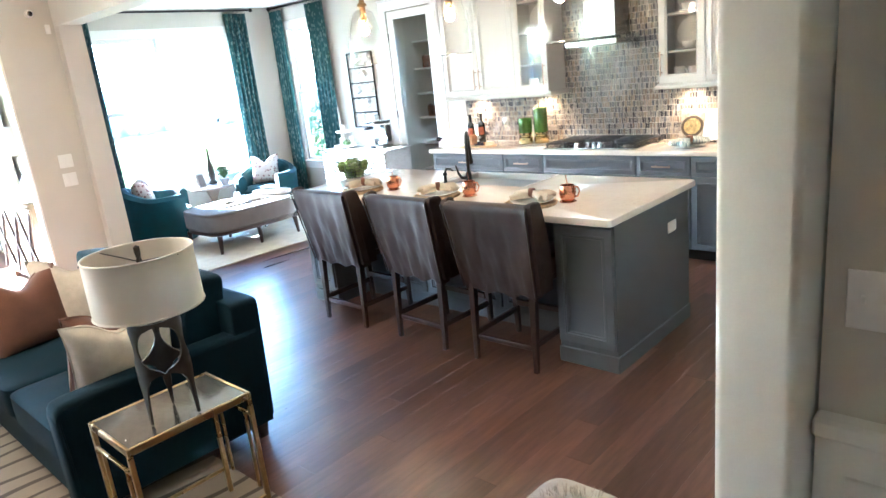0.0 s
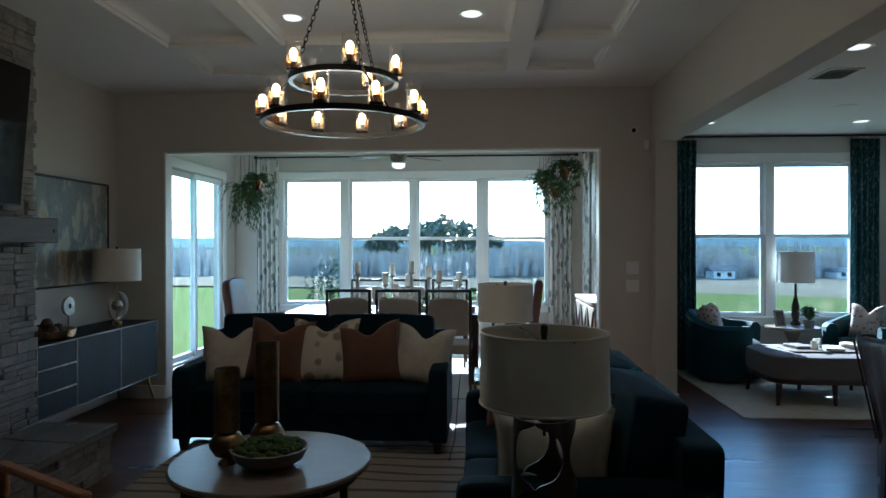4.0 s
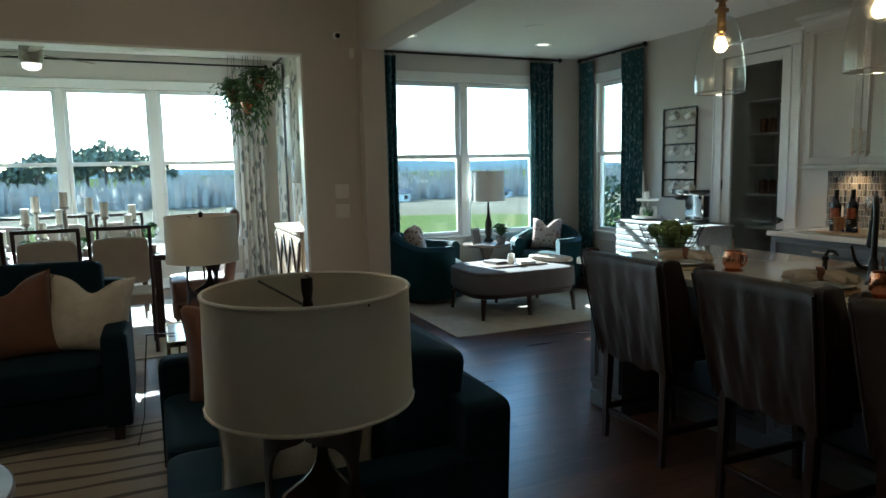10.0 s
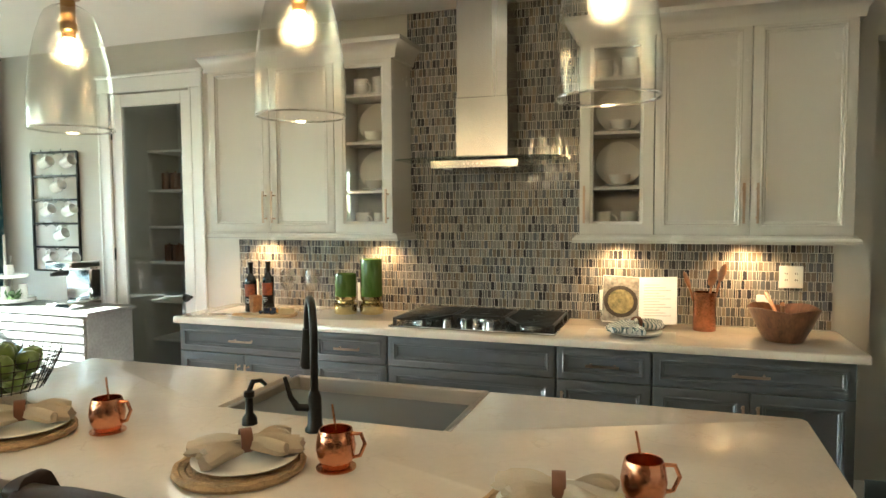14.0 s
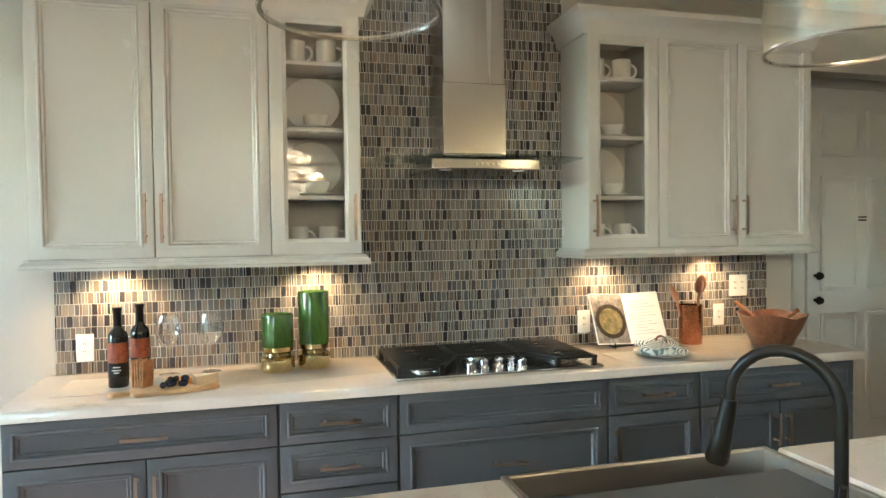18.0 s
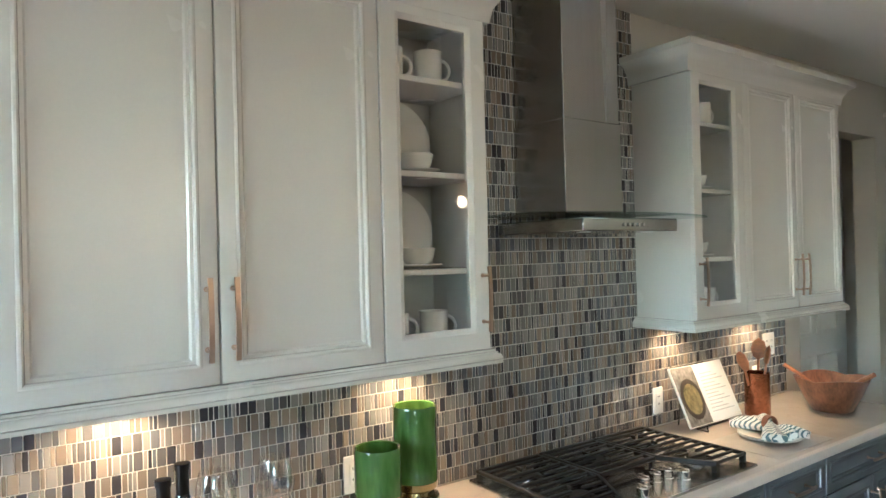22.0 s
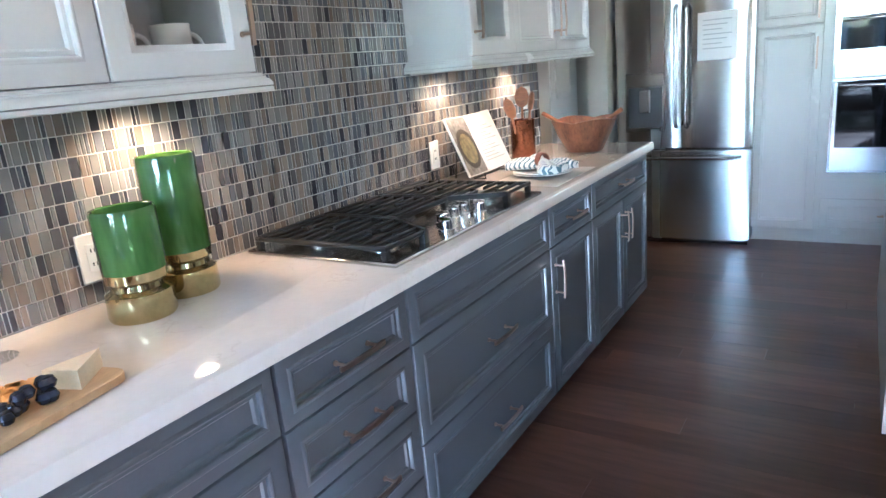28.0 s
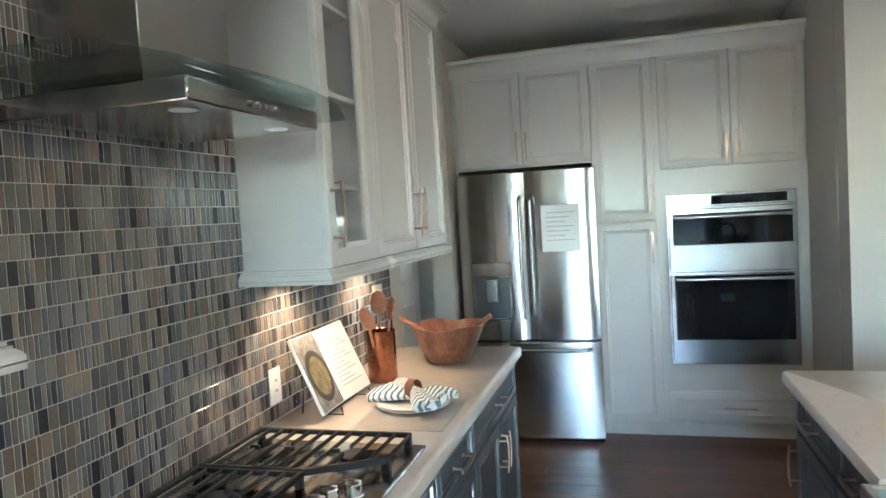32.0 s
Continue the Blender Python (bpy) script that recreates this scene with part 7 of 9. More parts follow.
def lamp_cord():
    c = thing("lamp_cord", "dark lamp cord hanging to the floor", "cord", pose(0, 0, 0))
    part("cord", Mesh().tube([(-4.55, 1.2, 0.605), (-4.6, 1.06, 0.6), (-4.62, 1.04, 0.4), (-4.6, 1.02, 0.15), (-4.55, 0.98, 0.008), (-4.7, 1.05, 0.008)], 0.003, 6), M_BLACK, c)
    c = thing("lamp_cord", "pale lamp cord hanging behind the end table", "cord", pose(0, 0, 0))
    part("cord", Mesh().tube([(-1.95, 1.19, 0.6), (-1.955, 1.19, 0.5), (-1.97, 1.19, 0.3), (-2.0, 1.2, 0.02)], 0.003, 6), M_PLASTIC, c)


lamp_cord()


def coffee_table():
    c = thing("coffee_table", "round whitewashed oak coffee table with dark legs", "coffee table", pose(-3.2, 0.18, 0))
    r = 0.485
    part("top", Mesh().lathe([(0, 0.42), (r - 0.01, 0.42), (r, 0.43), (r, 0.442), (r - 0.008, 0.45), (0, 0.45)], (0, 0, 0), 56), M_WHITEWASH, c)
    part("apron", Mesh().lathe([(r - 0.06, 0.42), (r - 0.06, 0.37), (r - 0.08, 0.37), (r - 0.08, 0.42)], (0, 0, 0), 48), M_DARKWOOD, c)
    for a in (45, 135, 225, 315):
        x, y = (r - 0.07) * math.cos(radians(a)), (r - 0.07) * math.sin(radians(a))
        part("leg", Mesh().rings([[(x + p * 0.016, y + q * 0.016, 0.011) for p, q in ((-1, -1), (1, -1), (1, 1), (-1, 1))], [(x + p * 0.024, y + q * 0.024, 0.42) for p, q in ((-1, -1), (1, -1), (1, 1), (-1, 1))]]), M_DARKWOOD, c)
    for x, y, h in ((-3.116, -0.013, 0.458), (-3.293, 0.124, 0.556)):
        turned("candle_holder", "brass hurricane candle holder on a ball foot", "candle holder", pose(x, y, 0.4505), [
            ("foot", M_OLDBRASS, [(0, 0.0005), (0.045, 0.0005), (0.04, 0.012), (0.02, 0.03), (0.018, 0.04)]),
            ("ball", M_OLDBRASS, [(0.018, 0.03), (0.06, 0.045), (0.084, 0.085), (0.084, 0.105), (0.06, 0.145), (0.022, 0.16)]),
            ("cylinder", M_OLDBRASS, [(0.022, 0.155), (0.06, 0.16), (0.06, h), (0.056, h), (0.056, 0.175), (0, 0.17)])], "candle holders")
    c = turned("moss_bowl", "grey stone bowl filled with green moss", "bowl", pose(-3.1, 0.2, 0.4505) @ Matrix.Scale(1.2, 4), [("bowl", M_SLATE, [(0, 0.0005), (0.08, 0.0005), (0.13, 0.03), (0.155, 0.075), (0.145, 0.077), (0.12, 0.045), (0, 0.03)])])
    rng = random.Random(4)
    me = Mesh()
    for i in range(90):
        a, rr = rng.uniform(0, 6.28), 0.13 * math.sqrt(rng.random())
        s = rng.uniform(0.014, 0.026)
        rings = []
        for k in range(6):
            ph = -1.2 + 2.7 * k / 5
            rings.append([(rr * math.cos(a) + s * math.cos(ph) * math.cos(t * 0.7854) * rng.uniform(0.8, 1.2), rr * math.sin(a) + s * math.cos(ph) * math.sin(t * 0.7854) * rng.uniform(0.8, 1.2), 0.075 + s * 0.7 * math.sin(ph) + 0.025 * (1 - rr / 0.12)) for t in range(8)])
        me.rings(rings)
    tagged(part("moss", me, M_MOSS, c), "clumps of green moss")


coffee_table()
tagged(part("area_rug", Mesh().box(-4.95, -1.5, -0.98, 1.75, 0.0005, 0.011, 0.004), M_RUG), "beige area rug with dark brush strokes under the sofas", "rug")


# ---- fireplace ----
def fireplace():
    f = tagged(new("fireplace"), "stacked grey ledger stone fireplace to the ceiling", "fireplace")
    X0, X1, Y0, Y1 = -4.215, -2.145, -2.368, -1.745
    core = wall_mesh("y", Y0, Y1 - 0.02, X0 + 0.02, X1 - 0.02, 0, FC - 0.002, [(-3.637, -2.698, 0.33, 1.1)])
    part("chase", core, M_STONE2, f)
    rng = random.Random(9)
    rest = Mesh()
    shapes = {}
    near = 0
    def stone(a, b, z, h, dpt, front_face):
        nonlocal near
        if not front_face:
            rest.box(X0 - dpt * 0.6, X0 + 0.02, a + 0.0005, b - 0.0005, z + 0.0005, z + h - 0.0005, 0.006)
            return
        spans = [(a, b)]
        if b > -3.637 and a < -2.698 and z + h > 0.33 and z < 1.1:
            spans = [(p, q) for p, q in ((a, min(b, -3.637)), (max(a, -2.698), b)) if q - p > 0.01]
        for p, q in spans:
            if near < 300 and a < -2.6 and z < 1.6:
                key = (round(q - p, 3), round(h, 3), dpt)
                if key not in shapes:
                    shapes[key] = Mesh().box(0.0005, key[0] - 0.0005, 0, 0.02 + dpt, 0.0005, h - 0.0005, 0.006).data("stone", M_STONE)
                part("stone", shapes[key], None, f, at=pose(p, Y1 - 0.02, z))
                near += 1
            else:
                rest.box(p + 0.0005, q - 0.0005, Y1 - 0.02, Y1 + dpt, z + 0.0005, z + h - 0.0005, 0.006)

    # panels of ledger stone, each split into its own layers
    band = FC / 20
    for row in range(20):
        for front_face, s0, s1 in ((True, X0, X1), (False, Y0, Y1 - 0.01)):
            a = s0 - (rng.uniform(0, 0.3) if front_face else 0)
            while a < s1 - 0.01:
                b = min(a + rng.choice((0.3, 0.4, 0.5, 0.6)), s1)
                if s1 - b < 0.1:
                    b = s1
                cuts = rng.choice(((0, 0.3, 0.68, 1), (0, 0.42, 1), (0, 0.58, 1), (0, 0.36, 0.6, 1), (0, 0.24, 0.5, 0.76, 1)))
                for c0, c1 in zip(cuts, cuts[1:]):
                    p = max(a, s0)
                    while p < b - 0.001:
                        q = min(p + rng.choice((0.09, 0.14, 0.2, 0.28, 0.36)), b)
                        if b - q < 0.05:
                            q = b
                        stone(p, q, row * band + c0 * band, min((c1 - c0) * band, FC - 0.003 - row * band - c0 * band), rng.choice((0.003, 0.008, 0.014, 0.021, 0.027)), front_face)
                        p = q
                a = b
    tagged(part("stone_field", rest, M_STONE2, f), kind="stuff")
    box = part("firebox", Mesh().box(-3.637, -2.698, Y0 + 0.05, Y0 + 0.08, 0.33, 1.1).box(-3.632, -3.6, Y0 + 0.05, Y1 - 0.03, 0.33, 1.1).box(-2.735, -2.703, Y0 + 0.05, Y1 - 0.03, 0.33, 1.1).box(-3.637, -2.698, Y0 + 0.05, Y1 - 0.03, 1.06, 1.098), M_BLACK, f, "black steel gas firebox")
    part("surround", Mesh().box(-3.632, -3.59, Y1 - 0.03, Y1 + 0.005, 0.335, 1.09, 0.004).box(-2.745, -2.703, Y1 - 0.03, Y1 + 0.005, 0.335, 1.09, 0.004).box(-3.59, -2.745, Y1 - 0.03, Y1 + 0.005, 1.0, 1.09, 0.004).box(-3.59, -2.745, Y1 - 0.03, Y1 + 0.005, 0.335, 0.38, 0.004), M_BLACK, f)
    part("glass_front", Mesh().box(-3.59, -2.745, Y1 - 0.022, Y1 - 0.018, 0.38, 1.0), M_CLEAR, f)
    for i, (x, a) in enumerate(((-3.4, 15), (-3.2, -12), (-3.3, 5))):
        part("log", Mesh().tube([(-0.22, 0, 0), (-0.1, 0.01, 0.01), (0.1, -0.01, 0), (0.22, 0, 0.01)], [0.035, 0.042, 0.04, 0.03], 8), M_BEAM, f, at=pose(x, -1.95 + 0.03 * i, 0.4 + 0.06 * (i == 2), 0, 0, a))
    m = part("mantel", Mesh().box(-4.31, -2.29, -1.74, -1.637, 1.515, 1.679, 0.008), M_BEAM, f, "weathered wooden beam mantel")
    for x in (-4.26, -3.3, -2.36):
        part("bolt", Mesh().tube([(x, -1.637, 1.595), (x, -1.629, 1.595)], 0.014, 8), M_IRON, m)
    hb = tagged(new("hearth"), "raised hearth of stacked stone with slate slabs", "hearth")
    part("core", Mesh().box(-4.2, -2.05, -1.7, -1.26, 0.0, 0.27), M_STONE2, hb)
    z = 0.0
    rest = Mesh()
    while z < 0.265:
        h = min(rng.choice((0.06, 0.075, 0.09)), 0.27 - z)
        a = -4.22
        while a < -2.02:
            b = min(a + rng.choice((0.16, 0.24, 0.34)), -2.02)
            part("stone", Mesh().box(a + 0.001, b - 0.001, -1.26, -1.235 + rng.choice((0, 0.01, 0.02)), z + 0.001, z + h - 0.001, 0.005), M_STONE, hb)
            a = b
        a = -1.7
        while a < -1.24:
            b = min(a + rng.choice((0.16, 0.26)), -1.24)
            part("stone", Mesh().box(-4.22 - rng.choice((0, 0.01, 0.015)), -4.2, a + 0.001, b - 0.001, z + 0.001, z + h - 0.001, 0.005), M_STONE, hb)
            a = b
        z += h
    part("mortar", Mesh().box(-4.235, -2.005, -1.715, -1.195, 0.271, 0.318, 0.006), node_mat("pale_mortar", (0.17, 0.16, 0.147), 0.95, vary=0.12, scale=20, fine=120, bump=0.5), hb, "pale mortar bed")
    flag = node_mat("hearth_flagstone", (0.13, 0.125, 0.12), 0.6, vary=0.25, scale=5, fine=40, bump=0.4, rand=0.2)
    cut = [-4.24, -3.86, -3.35, -2.92, -2.44, -2.0]
    lean = [0, 0.07, -0.08, 0.05, -0.06, 0]
    mid = [-1.46, -1.54, -1.42, -1.52, -1.44, -1.5]
    for i in range(5):
        g = 0.0045
        a0, a1, b0, b1 = cut[i], cut[i + 1], cut[i] + lean[i], cut[i + 1] + lean[i + 1]
        for quad in ([(a0, -1.72), (a1, -1.72), ((a1 + b1) / 2, mid[i + 1]), ((a0 + b0) / 2, mid[i])], [((a0 + b0) / 2, mid[i]), ((a1 + b1) / 2, mid[i + 1]), (b1, -1.19), (b0, -1.19)]):
            mx, my = sum(p[0] for p in quad) / 4, sum(p[1] for p in quad) / 4
            def shrink(k):
                return [(p[0] + (g + k if p[0] < mx else -g - k), p[1] + (g + k if p[1] < my else -g - k)) for p in quad]
            part("flagstone", Mesh().rings([[(x, y, 0.3) for x, y in shrink(0)], [(x, y, 0.322) for x, y in shrink(0)], [(x, y, 0.327) for x, y in shrink(0.006)]]), flag, hb)
    red = node_mat("red_wax", (0.32, 0.012, 0.01), 0.45, vary=0.1, scale=8, bump=0.02)
    hu = thing("hurricane_vase", "tall clear glass hurricane on the hearth", "vase", pose(-2.43, -1.58, 0.3275))
    part("glass", Mesh().lathe([(0, 0.0005), (0.072, 0.0005), (0.075, 0.01), (0.075, 0.36), (0.072, 0.36), (0.072, 0.012), (0, 0.01)], (0, 0, 0), 32), M_STEMWARE, hu)
    for x, y, h in ((-0.03, 0.012, 0.285), (0.028, 0.018, 0.24), (0.004, -0.034, 0.19)):
        turned("pillar_candle", "red pillar candle inside the glass hurricane", "candle", pose(-2.43 + x, -1.58 + y, 0.338), [("wax", red, [(0, 0.0005), (0.027, 0.0005), (0.027, h), (0.02, h + 0.002), (0, h - 0.006)]), ("wick", M_BLACK, [(0.0015, h - 0.006), (0.0015, h + 0.012), (0, h + 0.013)])], "red candles")
    tv = thing("television", "large black flat television above the mantel", "television", pose(-3.185, -1.615, 2.163, -5, 0, 0))
    part("casing", Mesh().box(-0.752, 0.752, -0.03, 0.02, -0.424, 0.424, 0.006), M_BLACK, tv)
    part("screen", Mesh().box(-0.742, 0.742, 0.0195, 0.0225, -0.409, 0.416), node_mat("tv_screen", (0.006, 0.006, 0.007), 0.05, vary=0.02, bump=0), tv)
    part("logo_bar", Mesh().box(-0.04, 0.04, 0.02, 0.024, -0.43, -0.42), M_CHROME, tv)
    part("wall_mount", Mesh().box(-0.2, 0.2, -0.11, -0.03, -0.15, 0.15, 0.004), M_BLACK, tv)


fireplace()


def sideboard():
    c = thing("sideboard", "low blue-black sideboard with thin silver edging and splayed legs", "sideboard", pose(0, 0, 0))
    x0, x1, y0, y1, z0, z1 = -6.19, -4.46, -2.35, -1.9, 0.255, 0.785
    part("body", Mesh().box(x0, x1, y0, y1 - 0.015, z0, z1, 0.004), M_NAVYWOOD, c)
    t = 0.009
    part("top_edge", Mesh().box(x0, x1, y1 - 0.015, y1, z1 - t, z1, 0.002), M_PEWTER, c)
    part("bottom_edge", Mesh().box(x0, x1, y1 - 0.015, y1, z0, z0 + t, 0.002), M_PEWTER, c)
    for x in (x0, -5.55, -4.93, x1 - t):
        part("divider", Mesh().box(x, x + t, y1 - 0.015, y1, z0 + t, z1 - t, 0.002), M_PEWTER, c)
    for a, b in ((x0 + t, -5.55), (-5.55 + t, -4.93)):
        part("door", Mesh().box(a + 0.002, b - 0.002, y1 - 0.014, y1 - 0.003, z0 + t + 0.002, z1 - t - 0.002, 0.003), M_NAVYWOOD, c)
    h = (z1 - z0 - 4 * t) / 3
    for i in range(3):
        zz = z0 + t + i * (h + t)
        part("drawer_front", Mesh().box(-4.93 + t + 0.002, x1 - t - 0.002, y1 - 0.014, y1 - 0.003, zz + 0.002, zz + h - 0.002, 0.003), M_NAVYWOOD, c)
        if i:
            part("divider", Mesh().box(-4.93 + t, x1 - t, y1 - 0.015, y1, zz - t, zz, 0.002), M_PEWTER, c)
    for x, s in ((x0 + 0.05, -1), (x1 - 0.05, 1)):
        for y, q in ((y0 + 0.08, -1), (y1 - 0.08, 1)):
            part("leg", Mesh().tube([(x, y, z0), (x + s * 0.06, y + q * 0.03, 0.0)], [0.014, 0.009], 10), M_BRASS, c)
    def arc_base(c):
        part("foot", Mesh().lathe([(0, 0.0005), (0.04, 0.0005), (0.04, 0.03), (0.012, 0.035), (0.01, 0.06)], (0, 0, 0), 18), M_BRASS, c)
        part("ball", Mesh().lathe([(0.0, 0.125), (0.032, 0.135), (0.05, 0.175), (0.032, 0.215), (0, 0.225)], (0, 0, 0), 18), M_PEWTER, c)
        for a0, a1, r in ((100, 280, 0.12), (-80, 40, 0.13)):
            pts = [(r * math.cos(radians(a0 + (a1 - a0) * i / 14)), 0, 0.175 + r * math.sin(radians(a0 + (a1 - a0) * i / 14))) for i in range(15)]
            part("crescent", Mesh().tube(pts, [0.004 + (0.034 if a0 == 100 else 0.006) * math.sin(math.pi * i / 14) for i in range(15)], 8), M_PEWTER, c)
        part("rod", Mesh().tube([(0, 0, 0.05), (0, 0, 0.4)], 0.006, 8), M_BRASS, c)
    drum_lamp(pose(-5.76, -2.06, 0.786), arc_base, "white drum lamp on a silver crescent base", 0.2, 0.4, 0.68)
    c = turned("brass_bowl", "shallow brass bowl on the sideboard", "bowl", pose(-4.86, -2.1, 0.786), [("bowl", M_BRASS, [(0, 0.001), (0.14, 0.001), (0.19, 0.02), (0.2, 0.075), (0.19, 0.075), (0.175, 0.022), (0, 0.012)])])
    mb = node_mat("brown_rattan_ball", (0.09, 0.04, 0.025), 0.7, vary=0.3, scale=30, fine=90, bump=0.6)
    ball = Mesh().lathe([(0, -0.045), (0.025, -0.038), (0.045, 0), (0.025, 0.038), (0, 0.045)], (0, 0, 0), 14).data("ball", mb)
    for i, (x, y) in enumerate(((-0.08, 0.02), (0.02, 0.05), (0.08, -0.02), (-0.02, -0.06), (0, 0.0))):
        b = thing("decor_ball", "brown woven decorative ball in the bowl", "ornament", pose(-4.86 + x * 1.2, -2.1 + y * 1.2, 0.786 + 0.065 + (0.05 if i == 4 else 0)), "decor balls")
        part("ball", ball, None, b)
    c = thing("medallion_ornament", "silver medallion ornament on a stand", "ornament", pose(-5.2, -2.15, 0.786))
    part("base", Mesh().box(-0.04, 0.04, -0.03, 0.03, 0.0005, 0.02, 0.003), M_BLACK, c)
    part("post", Mesh().tube([(0, 0, 0.02), (0, 0, 0.15)], 0.006, 8), M_PEWTER, c)
    part("disc", Mesh().lathe([(0.02, -0.012), (0.075, -0.012), (0.08, 0), (0.075, 0.012), (0.02, 0.012)], (0, 0, 0), 24, m=pose(0, 0, 0.22, 90, 0, 0)), M_PEWTER, c)
    part("mirror", Mesh().lathe([(0.03, 0.0), (0, 0.0)], (0, 0, 0), 20, m=pose(0, 0.004, 0.22, 90, 0, 0)), M_CHROME, c)
    p = thing("abstract_painting", "framed abstract painting in grey, gold and blue", "painting", pose(-5.37, -2.368, 1.61))
    part("canvas", Mesh().box(-0.71, 0.71, 0.0, 0.035, -0.45, 0.45, 0.003), paint_mat(), p)
    w, h, q = 0.725, 0.465, 0.018
    part("frame", Mesh().box(-w, w, 0, 0.045, h - q, h, 0.003).box(-w, w, 0, 0.045, -h, -h + q, 0.003).box(-w, -w + q, 0, 0.045, -h + q, h - q, 0.003).box(w - q, w, 0, 0.045, -h + q, h - q, 0.003), M_CASTIRON, p)


def paint_mat():
    m = node_mat("abstract_paint", (0.3, 0.3, 0.275), 0.5, vary=0.45, scale=6.0, fine=26, bump=0.5, dark=(0.1, 0.115, 0.11), stretch=(1.6, 1, 0.7))
    n, l = m.node_tree.nodes, m.node_tree.links
    b = n["Principled BSDF"]
    t = n.new("ShaderNodeTexNoise")
    t.inputs["Scale"].default_value, t.inputs["Detail"].default_value = 6.5, 12
    l.new(n["Mapping"].outputs[0], t.inputs["Vector"])
    for lo, hi, col in ((0.52, 0.64, (0.5, 0.48, 0.41)), (0.58, 0.72, (0.34, 0.25, 0.13))):
        mr = n.new("ShaderNodeMapRange")
        mr.inputs[1].default_value, mr.inputs[2].default_value = lo, hi
        l.new(t.outputs[0], mr.inputs[0])
        mx = n.new("ShaderNodeMix")
        mx.data_type = "RGBA"
        mx.inputs[7].default_value = (*col, 1)
        l.new(mr.outputs[0], mx.inputs[0])
        l.new(b.inputs["Base Color"].links[0].from_socket, mx.inputs[6])
        l.new(mx.outputs[2], b.inputs["Base Color"])
    return m


sideboard()


def chandelier():
    c = thing("chandelier", "two-tier black ring chandelier with glass candle cups", "chandelier", pose(-3.34, 0.51, 0))
    hub = FC + 0.1
    part("canopy", Mesh().lathe([(0, hub), (0.07, hub), (0.07, hub - 0.03), (0, hub - 0.04)], (0, 0, 0), 20), M_BLACK, c)
    lights = []
    for z, r, k, ph in ((2.12, 0.4, 10, 33), (2.33, 0.265, 5, 18)):
        me = Mesh()
        me.rings([[((r + o) * math.cos(radians(t)), (r + o) * math.sin(radians(t)), z + dz) for t in range(0, 360, 8)] for o, dz in ((-0.012, -0.014), (0.012, -0.014), (0.012, 0.014), (-0.012, 0.014))], cap=False, closed=True)
        part("ring", me, M_BLACK, c)
        for i in range(k):
            a = radians(ph + 360 * i / k)
            x, y = r * math.cos(a), r * math.sin(a)
            cup = part("candle_cup", Mesh().lathe([(0, z + 0.012), (0.034, z + 0.014), (0.036, z + 0.024), (0.012, z + 0.026), (0.012, z + 0.05), (0, z + 0.05)], (x, y, 0), 16), M_BLACK, c)
            g = part("glass", Mesh().lathe([(0.037, z + 0.025), (0.037, z + 0.158), (0.0385, z + 0.16)], (x, y, 0), 20), CUPGLASS, cup, "clear glass cylinder")
            g.visible_shadow = False
            flute = [[(x + (0.0335 + 0.0022 * (t % 2)) * math.cos(math.pi * t / 16), y + (0.0335 + 0.0022 * (t % 2)) * math.sin(math.pi * t / 16), z + h) for t in range(32)] for h in (0.027, 0.098)]
            part("fluted_sleeve", Mesh().rings(flute, cap=False), RIBBED, cup, "amber fluted glass sleeve", smooth=False).visible_shadow = False
            part("bulb", Mesh().lathe([(0, z + 0.066), (0.011, z + 0.07), (0.018, z + 0.094), (0.017, z + 0.108), (0.01, z + 0.122), (0, z + 0.127)], (x, y, 0), 14), M_CHBULB, cup, "glowing bulb")
            part("socket", Mesh().lathe([(0.014, z + 0.026), (0.014, z + 0.058), (0.01, z + 0.064), (0, z + 0.064)], (x, y, 0), 12), M_CASTIRON, cup, "aged brass socket")
    for a in (30, 150, 270):
        x, y = math.cos(radians(a)), math.sin(radians(a))
        part("strap", Mesh().tube([(0.4 * x, 0.4 * y, 2.12), (0.38 * x, 0.38 * y, 2.25), (0.265 * x, 0.265 * y, 2.34)], 0.007, 8), M_BLACK, c)
        p0, p1 = Vector((0.265 * x, 0.265 * y, 2.345)), Vector((0.02 * x, 0.02 * y, hub - 0.035))
        n = 26
        d = (p1 - p0).normalized()
        q = d.to_track_quat("X", "Z").to_matrix().to_4x4()
        for i in range(n):
            mid = p0.lerp(p1, (i + 0.5) / n)
            L = (p1 - p0).length / n
            turn = Matrix.Translation(mid) @ q @ Matrix.Rotation(radians(90 * (i % 2)), 4, "X")
            pts = [turn @ Vector((L * 0.68 * math.cos(radians(t)), 0.009 * math.sin(radians(t)), 0)) for t in range(0, 360, 36)]
            part("chain_link", Mesh().tube(pts, 0.0028, 5, closed=True), M_BLACK, c)


M_CHBULB = glow_mat("chandelier_filament", (1.0, 0.68, 0.38), 7)
RIBBED = pane_mat("ribbed_glass", (0.9, 0.6, 0.28), 0.12, 0.12)
CUPGLASS = pane_mat("cup_glass", (0.97, 0.95, 0.92), 0.02, 0.08)
chandelier()
lamp("chandelier_lamp", "POINT", (-3.34, 0.51, 2.26), CHAND_W, (1.0, 0.68, 0.4), 0.3)


